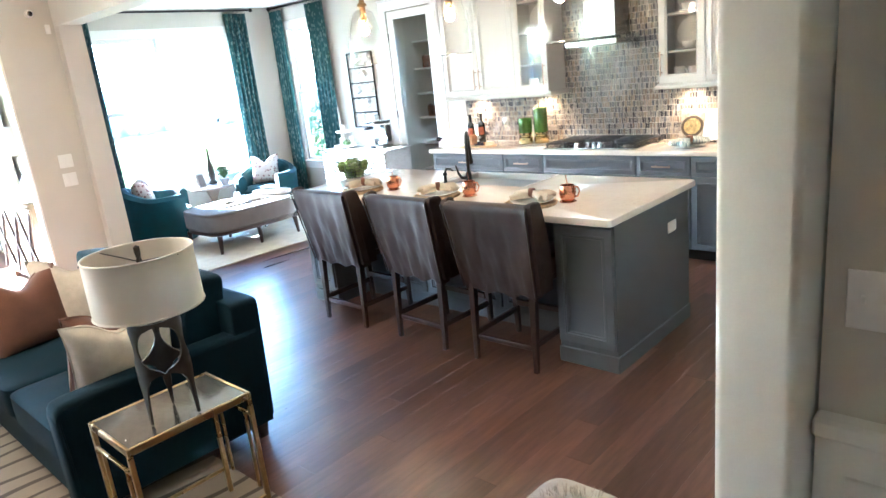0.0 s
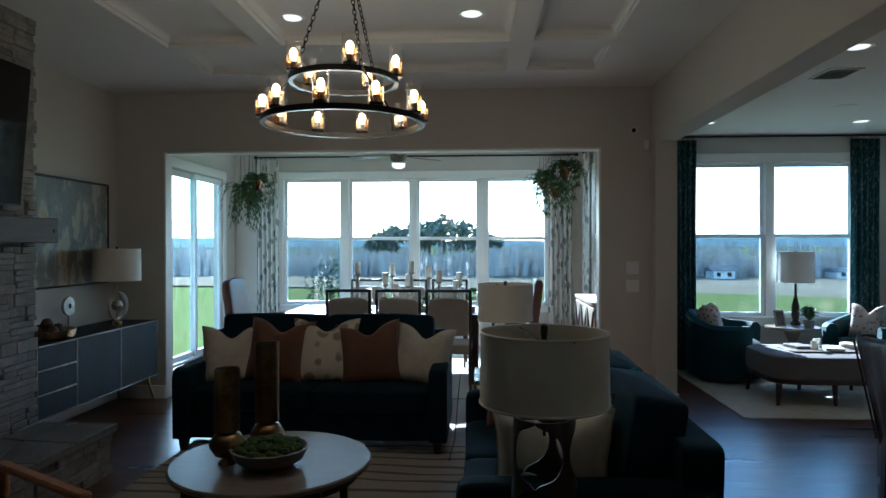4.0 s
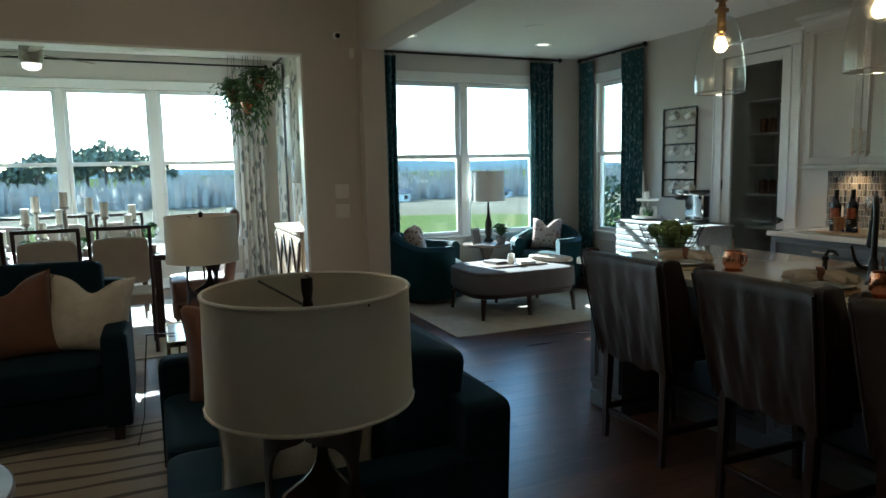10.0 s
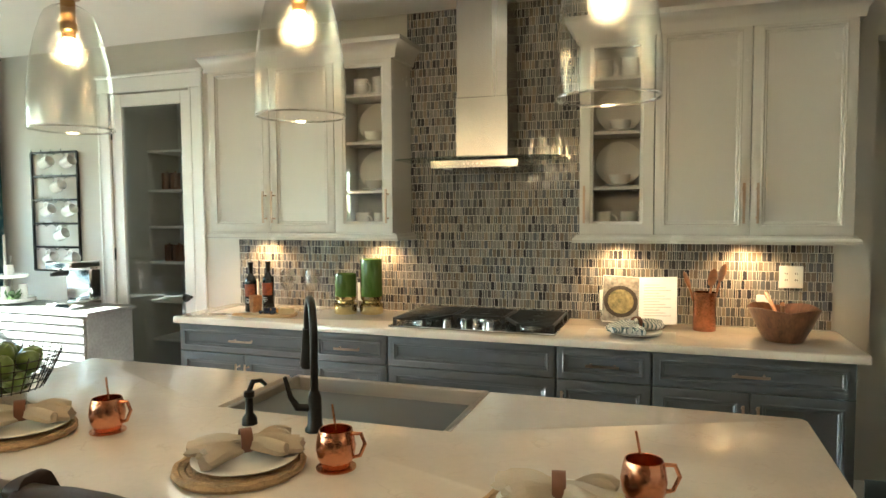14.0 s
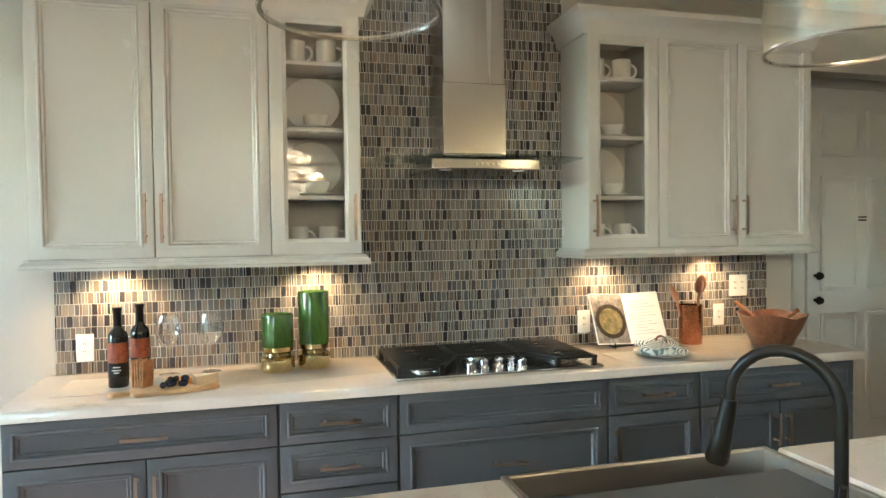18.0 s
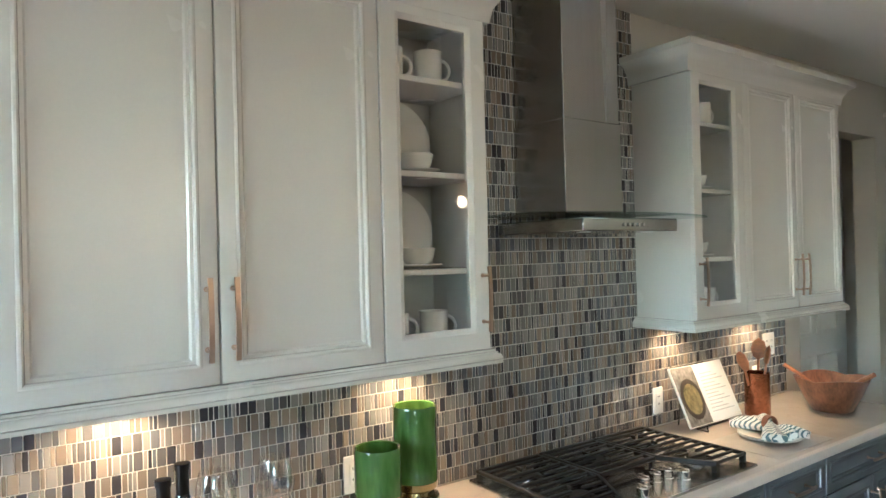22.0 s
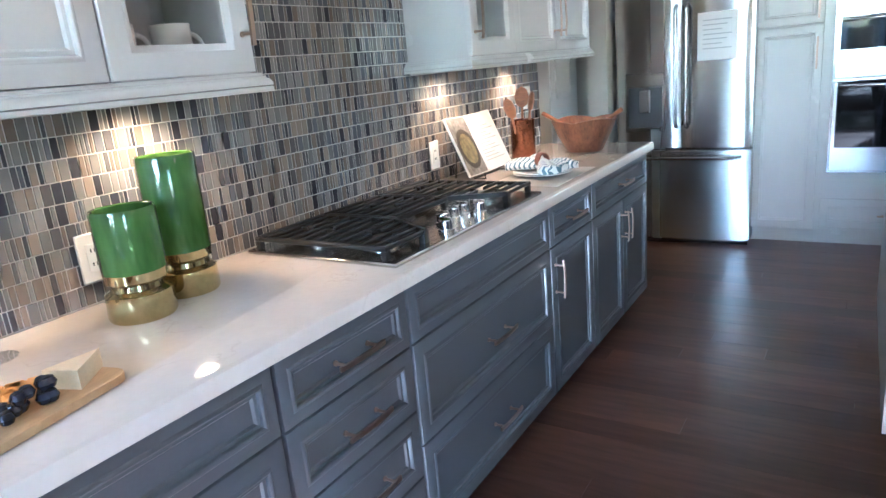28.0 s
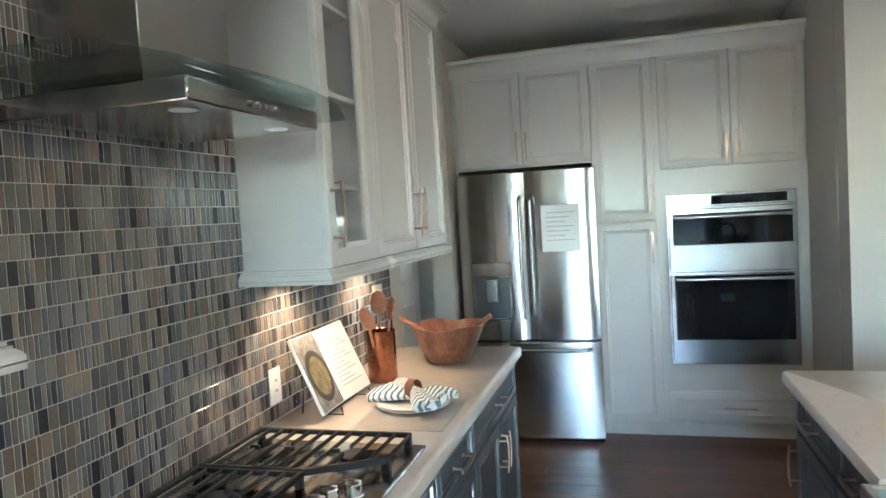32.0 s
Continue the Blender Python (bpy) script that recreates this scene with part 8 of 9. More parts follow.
def accent_chair():
    c = thing("accent_chair", "wood-framed armchair with dark cushions by the hearth", "chair", pose(-2.17, -0.65, 0, 0, 0, 150))
    part("seat", Mesh().cushion(0.6, 0.6, 0.16, (0, 0, 0.4), e=0.25), M_TAUPE, c)
    part("backrest", Mesh().cushion(0.56, 0.14, 0.28, m=pose(0, 0.27, 0.55, -14, 0, 0), e=0.3), M_TAUPE, c)
    for s in (-1, 1):
        part("arm", Mesh().box(s * 0.33 - 0.025, s * 0.33 + 0.025, -0.32, 0.34, 0.58, 0.61, 0.008), M_WOOD, c)
        for y in (-0.28, 0.3):
            part("leg", Mesh().tube([(s * 0.33, y, 0.58), (s * 0.33, y * 1.1, 0.0)], [0.02, 0.013], 10), M_WOOD, c)
        part("rail", Mesh().box(s * 0.33 - 0.012, s * 0.33 + 0.012, -0.28, 0.3, 0.28, 0.33, 0.004), M_WOOD, c)
    pillow("cream boucle throw pillow on the armchair", pose(-2.21, -0.66, 0.46, 0, 0, 150) @ pose(0, 0.08, 0, -18, 0, 0), M_CREAM, 0.4)


accent_chair()


def leaf_mesh(l, w, mat, fold=0.25, n=6):
    me = Mesh()
    v, f = [], []
    for i in range(n + 1):
        t = i / n
        ww = w * math.sin(math.pi * min(1, t * 0.95 + 0.04)) ** 0.8 / 2
        z = -0.25 * l * t * t
        v += [(-ww, l * t, z + ww * fold), (0, l * t, z), (ww, l * t, z + ww * fold)]
    for i in range(n):
        a = i * 3
        f += [(a, a + 1, a + 4, a + 3), (a + 1, a + 2, a + 5, a + 4)]
    me.add(v, f)
    return me.data("leaf", mat)


def fig_plant():
    c = thing("fig_plant", "dark leafy fig plant in a pot beside the fireplace", "plant", pose(-1.72, -1.75, 0))
    part("pot", Mesh().lathe([(0, 0.001), (0.13, 0.001), (0.17, 0.3), (0.175, 0.32), (0.16, 0.32), (0.15, 0.28), (0, 0.27)], (0, 0, 0), 24), M_SLATE, c)
    part("stem", Mesh().tube([(0, 0, 0.27), (0.02, 0.01, 0.8), (-0.01, 0.02, 1.3), (0.01, 0, 1.85)], [0.02, 0.016, 0.012, 0.006], 8), M_BEAM, c)
    lm = leaf_mesh(0.26, 0.17, M_DARKLEAF)
    rng = random.Random(6)
    for i in range(44):
        z = 0.75 + 1.15 * i / 44
        part("leaf", lm, None, c, at=pose(0, 0, z, rng.uniform(-5, 45), rng.uniform(-20, 20), i * 137.5 + rng.uniform(-20, 20)))


fig_plant()


def fur_stool():
    c = thing("fur_throw_stool", "low bench draped with a cream fur throw", "stool", pose(-0.6, 1.97, 0) @ Matrix.Scale(0.86, 4))
    part("seat", Mesh().cushion(0.44, 0.4, 0.14, (0, 0, 0.37), e=0.4), M_CREAM, c)
    rng = random.Random(12)
    me = Mesh()
    for i in range(700):
        a, b = rng.uniform(0, 6.28), rng.uniform(0, 1) ** 0.5
        x, y = 0.22 * b * math.cos(a), 0.2 * b * math.sin(a)
        z = 0.425 + 0.03 * (1 - b * b) - 0.05 * b ** 4
        d = Vector((math.cos(a) * b + rng.uniform(-.5, .5), math.sin(a) * b + rng.uniform(-.5, .5), 0.9)).normalized() * 0.035
        s = Vector((-d.y, d.x, 0)).normalized() * 0.004
        p = Vector((x, y, z))
        me.add([p - s, p + s, p + d], [(0, 1, 2)])
    tagged(part("fur", me, M_CREAM, c), kind="stuff")
    for sx in (-1, 1):
        for sy in (-1, 1):
            part("leg", Mesh().tube([(sx * 0.16, sy * 0.14, 0.34), (sx * 0.19, sy * 0.17, 0.0)], [0.018, 0.012], 10), M_DARKWOOD, c)


fur_stool()


# ---- curtains ----
def curtain(m, w, z0, z1, mat, label, folds=5):
    """A gathered panel along local x, hung from z1 to z0."""
    c = thing("curtain", label, "curtain", m, "curtains")
    n, k = folds * 8, 10
    me = Mesh()
    def p(i, j, o):
        t, v = i / n, j / k
        amp = 0.034 * (0.8 + 0.3 * v)
        return Vector(((t - 0.5) * w * (1 - 0.12 * math.sin(math.pi * v) * 0.6) + 0.006 * math.sin(t * 31 + v * 4), amp * math.sin(t * folds * 2 * math.pi + 0.5 * math.sin(v * 3)) + o, z1 + (z0 - z1) * v))
    v = [p(i, j, 0) for j in range(k + 1) for i in range(n + 1)] + [p(i, j, 0.004) for j in range(k + 1) for i in range(n + 1)]
    f = []
    N = (k + 1) * (n + 1)
    for j in range(k):
        for i in range(n):
            a = j * (n + 1) + i
            f += [(a, a + 1, a + n + 2, a + n + 1), (N + a, N + a + n + 1, N + a + n + 2, N + a + 1)]
    me.add(v, f)
    part("cloth", me, mat, c, angle=80)
    for i in range(folds):
        x = ((i + 0.25) / folds - 0.5) * w
        part("ring", Mesh().tube([(x, 0.018 * math.cos(radians(t)), z1 + 0.02 + 0.018 * math.sin(radians(t))) for t in range(0, 360, 30)], 0.0025, 6, closed=True), M_BLACK, c)
    return c


def rod(p0, p1, label="black curtain rod with ball ends"):
    c = thing("curtain_rod", label, "curtain rod", pose(0, 0, 0), "curtain rods")
    a, b = Vector(p0), Vector(p1)
    part("pole", Mesh().tube([a, b], 0.013, 10), M_BLACK, c)
    for q in (a, b):
        part("finial", Mesh().lathe([(0, -0.03), (0.02, -0.02), (0.028, 0), (0.02, 0.02), (0, 0.03)], q, 14), M_BLACK, c)
    out = Vector((0, 1, 0)) if abs((b - a).x) > abs((b - a).y) else Vector((-1, 0, 0))
    for t in (0.06, 0.5, 0.94):
        q = a.lerp(b, t)
        if abs((b - a).x) > abs((b - a).y) and q.y < 0:
            out = Vector((0, -1, 0))
        part("bracket", Mesh().tube([q, q + out * 0.075], 0.006, 6), M_BLACK, c)


ZR = 2.755
rod((-7.9, 3.44, ZR), (-7.9, 5.88, ZR))
rod((-7.86, 6.145, ZR), (-6.66, 6.145, ZR))
for y, w in ((3.57, 0.3), (5.62, 0.34)):
    curtain(pose(-7.9, y, 0, 0, 0, 90), w, 0.03, ZR - 0.04, M_TEALCURTAIN, "teal ikat curtain panel hanging to the floor")
for x, w in ((-7.72, 0.28), (-6.86, 0.38)):
    curtain(pose(x, 6.14, 0), w, 0.03, ZR - 0.04, M_TEALCURTAIN, "teal ikat curtain panel hanging to the floor")
ZD = 2.82
rod((-9.81, -2.2, ZD), (-9.81, 2.6, ZD))
rod((-9.55, 2.67, ZD), (-7.9, 2.67, ZD))
for y, w in ((-2.02, 0.36), (2.36, 0.36)):
    curtain(pose(-9.81, y, 0, 0, 0, 90), w, 0.03, ZD - 0.04, M_GREYCURTAIN, "grey and white ikat curtain panel hanging to the floor")
for x, w in ((-9.4, 0.3), (-8.35, 0.34)):
    curtain(pose(x, 2.67, 0), w, 0.03, ZD - 0.04, M_GREYCURTAIN, "grey and white ikat curtain panel hanging to the floor")


# ---- dining room ----
def dining():
    t = thing("dining_table", "long dark wood dining table laid with candles", "dining table", pose(-7.5, 0.15, 0))
    part("tabletop", Mesh().box(-0.5, 0.5, -1.1, 1.1, 0.71, 0.76, 0.006), M_DARKWOOD, t)
    for sx in (-1, 1):
        for sy in (-1, 1):
            part("leg", Mesh().box(sx * 0.44, sx * 0.36, sy * 1.02, sy * 0.94, 0.012, 0.71, 0.006), M_DARKWOOD, t)
        part("apron", Mesh().box(sx * 0.42, sx * 0.4, -0.94, 0.94, 0.62, 0.71), M_DARKWOOD, t)
    c = thing("dining_chair", "oatmeal upholstered dining chair with a dark wooden frame", "chair", pose(-6.78, -0.12, 0, 0, 0, 90), "side chairs at the table")
    part("seat", Mesh().cushion(0.46, 0.46, 0.1, (0, 0, 0.46), e=0.25), M_OATMEAL, c)
    part("back_panel", Mesh().cushion(0.4, 0.06, 0.36, m=pose(0, -0.225, 0.78, 6, 0, 0), e=0.2, puff=0.1), M_OATMEAL, c)
    part("top_rail", Mesh().box(-0.225, 0.225, -0.275, -0.25, 1.03, 1.06, 0.005), M_DARKWOOD, c)
    for s in (-1, 1):
        part("back_post", Mesh().tube([(s * 0.215, -0.2, 0.0), (s * 0.215, -0.215, 0.45), (s * 0.215, -0.262, 1.055)], 0.016, 6), M_DARKWOOD, c)
        part("front_leg", Mesh().tube([(s * 0.2, 0.19, 0.0), (s * 0.2, 0.19, 0.44)], [0.014, 0.019], 6), M_DARKWOOD, c)
    for y in (0.38, 0.88):
        copy_thing(c, pose(-6.78, y, 0, 0, 0, 90))
    for y in (-0.25, 0.28, 0.8):
        copy_thing(c, pose(-8.22, y, 0, 0, 0, -90))
    h = thing("head_chair", "cognac leather host chair with a high back", "chair", pose(-7.5, -1.32, 0, 0, 0, 0), "host chairs")
    part("seat", Mesh().cushion(0.56, 0.54, 0.2, (0, 0, 0.38), e=0.2), M_COGNAC, h)
    part("skirt", Mesh().box(-0.27, 0.27, -0.26, 0.26, 0.12, 0.32, 0.02), M_COGNAC, h)
    part("backrest", Mesh().cushion(0.56, 0.11, 0.68, m=pose(0, -0.29, 0.76, 8, 0, 0), e=0.25, puff=0.08), M_COGNAC, h)
    for sx in (-1, 1):
        for sy in (-1, 1):
            part("leg", Mesh().tube([(sx * 0.23, sy * 0.22, 0.0), (sx * 0.23, sy * 0.22, 0.14)], [0.014, 0.02], 8), M_DARKWOOD, h)
    copy_thing(h, pose(-7.5, 1.5, 0, 0, 0, 180))
    tagged(part("dining_rug", Mesh().box(-9.0, -6.42, -1.75, 2.0, 0.0005, 0.01, 0.003), M_RUGPALE), "pale woven rug under the dining table", "rug")
    rng = random.Random(31)
    spots = [(-7.4, -0.19, 0.55), (-7.55, 0.1, 0.42), (-7.4, 0.42, 0.56), (-7.6, 0.6, 0.5), (-7.4, 0.73, 0.46), (-7.35, -0.05, 0.25), (-7.65, 0.17, 0.52), (-7.4, 0.92, 0.34), (-7.6, 0.36, 0.4), (-7.35, 0.25, 0.3), (-7.62, 0.95, 0.42)]
    for x, y, hh in spots:
        k = hh - 0.13
        turned("candlestick", "turned silver candlestick with an ivory pillar candle", "candlestick", pose(x, y, 0.7605), [
            ("stick", M_PEWTER, [(0, 0.0005), (0.055, 0.0005), (0.05, 0.02), (0.02, 0.04), (0.018, k * 0.35), (0.032, k * 0.42), (0.018, k * 0.5), (0.022, k * 0.75), (0.015, k - 0.03), (0.042, k - 0.012), (0.042, k), (0, k)]),
            ("candle", M_CANDLE, [(0.0, k + 0.0005), (0.033, k + 0.0005), (0.034, k + 0.125), (0.028, k + 0.13), (0, k + 0.122)], "ivory pillar candle")], "candlesticks")
    for y, s in ((0.12, 0.05), (0.56, 0.055), (1.1, 0.062)):
        c = thing("topiary", "small round green topiary in a pot", "plant", pose(-7.3 if y < 1 else -7.25, y, 0.7605), "topiaries")
        part("pot", Mesh().lathe([(0, 0.0005), (0.035, 0.0005), (0.045, 0.07), (0.04, 0.07), (0, 0.065)], (0, 0, 0), 16), M_PEWTER, c)
        if s > 0.06:
            part("stem", Mesh().tube([(0, 0, 0.06), (0, 0, 0.17)], 0.005, 6), M_BEAM, c)
        me = Mesh()
        zc = 0.2 if s > 0.06 else 0.1
        for i in range(160):
            a, q = rng.uniform(0, 6.28), rng.uniform(-1, 1)
            r0 = math.sqrt(1 - q * q)
            d = Vector((r0 * math.cos(a), r0 * math.sin(a), q))
            p0 = d * s * 0.85 + Vector((0, 0, zc))
            sd = d.cross(Vector((0.3, 0.5, 0.8))).normalized() * 0.01
            me.add([p0 - sd, p0 + sd, p0 + d * 0.02 + sd * 0.6, p0 + d * 0.02 - sd * 0.6], [(0, 1, 2, 3)])
        tagged(part("foliage", me, M_LEAF, c), kind="stuff")
    for y in (-0.12, 0.38, 0.88):
        c = thing("place_setting", "white plate with a pale napkin", "plate", pose(-7.15, y, 0.7605), "place settings")
        part("plate", Mesh().lathe([(0, 0.0005), (0.09, 0.0005), (0.14, 0.014), (0.138, 0.018), (0.09, 0.006), (0, 0.006)], (0, 0, 0), 24), M_WHITE_DISH, c)
        part("napkin", Mesh().box(-0.05, 0.05, -0.09, 0.09, 0.007, 0.02, 0.004), M_NAPKIN, c)


dining()


def hanging_plant(x, y, z, label, seed):
    c = thing("hanging_plant", label, "plant", pose(x, y, z), "hanging plants")
    rng = random.Random(seed)
    me = Mesh()
    pots = [(-0.05, -0.12, -0.05), (0.03, 0.1, 0.05), (0.0, 0.0, -0.15)]
    for px, py, pz in pots:
        p = part("pot", Mesh().lathe([(0, -0.09), (0.03, -0.08), (0.055, 0.0), (0.055, 0.03), (0.05, 0.03), (0, 0.01)], (px, py, pz), 16), M_COPPER, c, "copper pot")
        for a in (0, 120, 240):
            part("cord", Mesh().tube([(px + 0.05 * math.cos(radians(a)), py + 0.05 * math.sin(radians(a)), pz + 0.03), (px, py, 2.915 - z)], 0.002, 5), M_BLACK, p)
        for i in range(46):
            a = rng.uniform(0, 6.28)
            out, drop = rng.uniform(0.12, 0.3), rng.uniform(0.05, 0.5)
            pts = []
            for k in range(9):
                t = k / 8
                pts.append(Vector((px + math.cos(a) * out * math.sin(t * 1.5), py + math.sin(a) * out * math.sin(t * 1.5), pz + 0.04 + 0.1 * math.sin(t * 2.6) - drop * t * t)))
            for k in range(8):
                d = (pts[k + 1] - pts[k])
                side = d.cross(Vector((0, 0, 1)))
                if side.length < 1e-4:
                    continue
                side.normalize()
                for s in (-1, 1):
                    q = pts[k] + d * 0.5
                    tip = q + side * s * 0.05 * (1 - 0.5 * k / 8) + d * 0.5 + Vector((0, 0, rng.uniform(-0.012, 0.006)))
                    w = d.normalized() * 0.015
                    me.add([pts[k], q + w, tip, q - w * 0.3 + side * s * 0.006], [(0, 1, 2, 3)])
    tagged(part("fronds", me, M_LEAF, c, smooth=False), "trailing green fern fronds", kind="stuff")


hanging_plant(-7.9, -1.6, 2.2, "trailing fern in copper pots hung by the patio door", 1)
hanging_plant(-7.05, 1.98, 2.22, "trailing fern in copper pots hung beside the buffet", 2)


def fan():
    c = thing("ceiling_fan", "low white ceiling fan with a light, at rest", "ceiling fan", pose(-7.77, 0.23, 2.92))
    part("mount", Mesh().lathe([(0, -0.001), (0.07, -0.001), (0.075, -0.1), (0.05, -0.13), (0.05, -0.3)], (0, 0, 0), 24), M_TRIM, c)
    part("motor", Mesh().lathe([(0.05, -0.28), (0.09, -0.3), (0.1, -0.4), (0.085, -0.46), (0, -0.46)], (0, 0, 0), 28), M_PEWTER, c)
    part("light", Mesh().lathe([(0.08, -0.461), (0.075, -0.5), (0.04, -0.52), (0, -0.523)], (0, 0, 0), 24), M_CAN, c, "lit white lens")
    for a in (15, 135, 255):
        b = Mesh()
        b.rings([[(0.1, -0.03, -0.38), (0.1, 0.03, -0.37), (0.1, 0.03, -0.363), (0.1, -0.03, -0.373)], [(0.3, -0.06, -0.39), (0.3, 0.06, -0.365), (0.3, 0.06, -0.358), (0.3, -0.06, -0.383)], [(0.62, -0.055, -0.385), (0.62, 0.055, -0.36), (0.62, 0.055, -0.353), (0.62, -0.055, -0.378)]])
        part("blade", b, M_WHITEWASH, c, at=pose(0, 0, 0, 0, 0, a))


fan()


def dining_buffet():
    c = thing("dining_buffet", "rustic wood buffet with cross-braced doors", "buffet", pose(-7.45, 2.55, 0))
    mw = node_mat("driftwood_oak", (0.33, 0.23, 0.14), 0.6, vary=0.25, scale=5, fine=50, bump=0.15, stretch=(1, 1, 0.2))
    part("body", Mesh().box(-0.65, 0.65, -0.19, 0.18, 0.08, 0.86, 0.004), mw, c)
    part("top", Mesh().box(-0.68, 0.68, -0.21, 0.19, 0.86, 0.9, 0.005), mw, c)
    for i in range(3):
        x = -0.65 + 0.435 * i
        d = part("door", Mesh().box(x + 0.006, x + 0.427, -0.205, -0.19, 0.1, 0.84, 0.003), mw, c)
        part("brace", Mesh().box(-0.4, 0.4, -0.008, 0.008, -0.022, 0.022, 0.002, m=pose(x + 0.216, -0.213, 0.47, 0, 58, 0)), M_DARKWOOD, d)
        part("brace", Mesh().box(-0.4, 0.4, -0.0075, 0.0075, -0.022, 0.022, 0.002, m=pose(x + 0.216, -0.213, 0.47, 0, -58, 0)), M_DARKWOOD, d)
    for sx in (-1, 1):
        for sy in (-0.15, 0.14):
            part("foot", Mesh().box(sx * 0.62, sx * 0.56, sy - 0.03, sy + 0.03, 0.0, 0.08, 0.003), mw, c)
    def gourd(c):
        part("body", Mesh().lathe([(0, 0.0005), (0.06, 0.0005), (0.1, 0.06), (0.105, 0.13), (0.06, 0.21), (0.04, 0.26), (0.055, 0.31), (0.03, 0.36), (0.012, 0.4)], (0, 0, 0), 28), M_WHITE_DISH, c)
    drum_lamp(pose(-7.2, 2.53, 0.901), gourd, "white ceramic gourd lamp with a tapered shade", 0.15, 0.45, 0.72, rt=0.1)


dining_buffet()


# ---- morning room ----
def barrel_chair(m, label):
    c = thing("barrel_chair", label, "chair", m, "teal barrel chairs")
    n = 28
    me = Mesh()
    rings = []
    for i in range(n + 1):
        a = radians(-50 + 280 * i / n)
        lift = 0.62 + 0.13 * max(0, math.sin(a)) ** 1.5
        ro, ri = 0.41, 0.3
        rings.append([(r * math.cos(a), r * math.sin(a), z) for r, z in ((ri, 0.2), (ro - 0.01, 0.1), (ro, 0.3), (ro + 0.01, lift - 0.04), (ro - 0.03, lift), (ri + 0.03, lift), (ri, lift - 0.04))])
    me.rings(rings)
    part("shell", me, M_TEAL2, c)
    part("seat", Mesh().lathe([(0, 0.28), (0.3, 0.28), (0.33, 0.34), (0.32, 0.42), (0.26, 0.45), (0, 0.46)], (0, -0.04, 0), 32), M_TEAL2, c)
    part("apron", Mesh().lathe([(0.39, 0.06), (0.395, 0.28), (0.3, 0.28)], (0, 0, 0), 32), M_TEAL2, c)
    part("swivel_base", Mesh().lathe([(0, 0.001), (0.28, 0.001), (0.28, 0.05), (0.2, 0.06), (0, 0.06)], (0, 0, 0), 28), M_DARKWOOD, c)
    return c


M_TEAL2 = node_mat("teal_velvet", (0.003, 0.036, 0.044), 0.75, vary=0.25, scale=5, fine=240, bump=0.1, sheen=0.04, spec=0.3)
barrel_chair(pose(-7.5, 3.9, 0.011, 0, 0, 150), "teal velvet barrel swivel chair with a print pillow")
barrel_chair(pose(-7.45, 5.38, 0.011, 0, 0, 40), "teal velvet barrel chair by the side window")
pillow("blush print throw pillow on the barrel chair", pose(-7.5, 3.9, 0.47, 0, 0, 150) @ pose(-0.03, 0.1, 0, -14, 0, 0), M_FLORAL, 0.38, group="blush pillows")
pillow("blush print throw pillow on the barrel chair", pose(-7.45, 5.38, 0.47, 0, 0, 40) @ pose(-0.03, 0.1, 0, -14, 0, 0), M_FLORAL, 0.38, group="blush pillows")


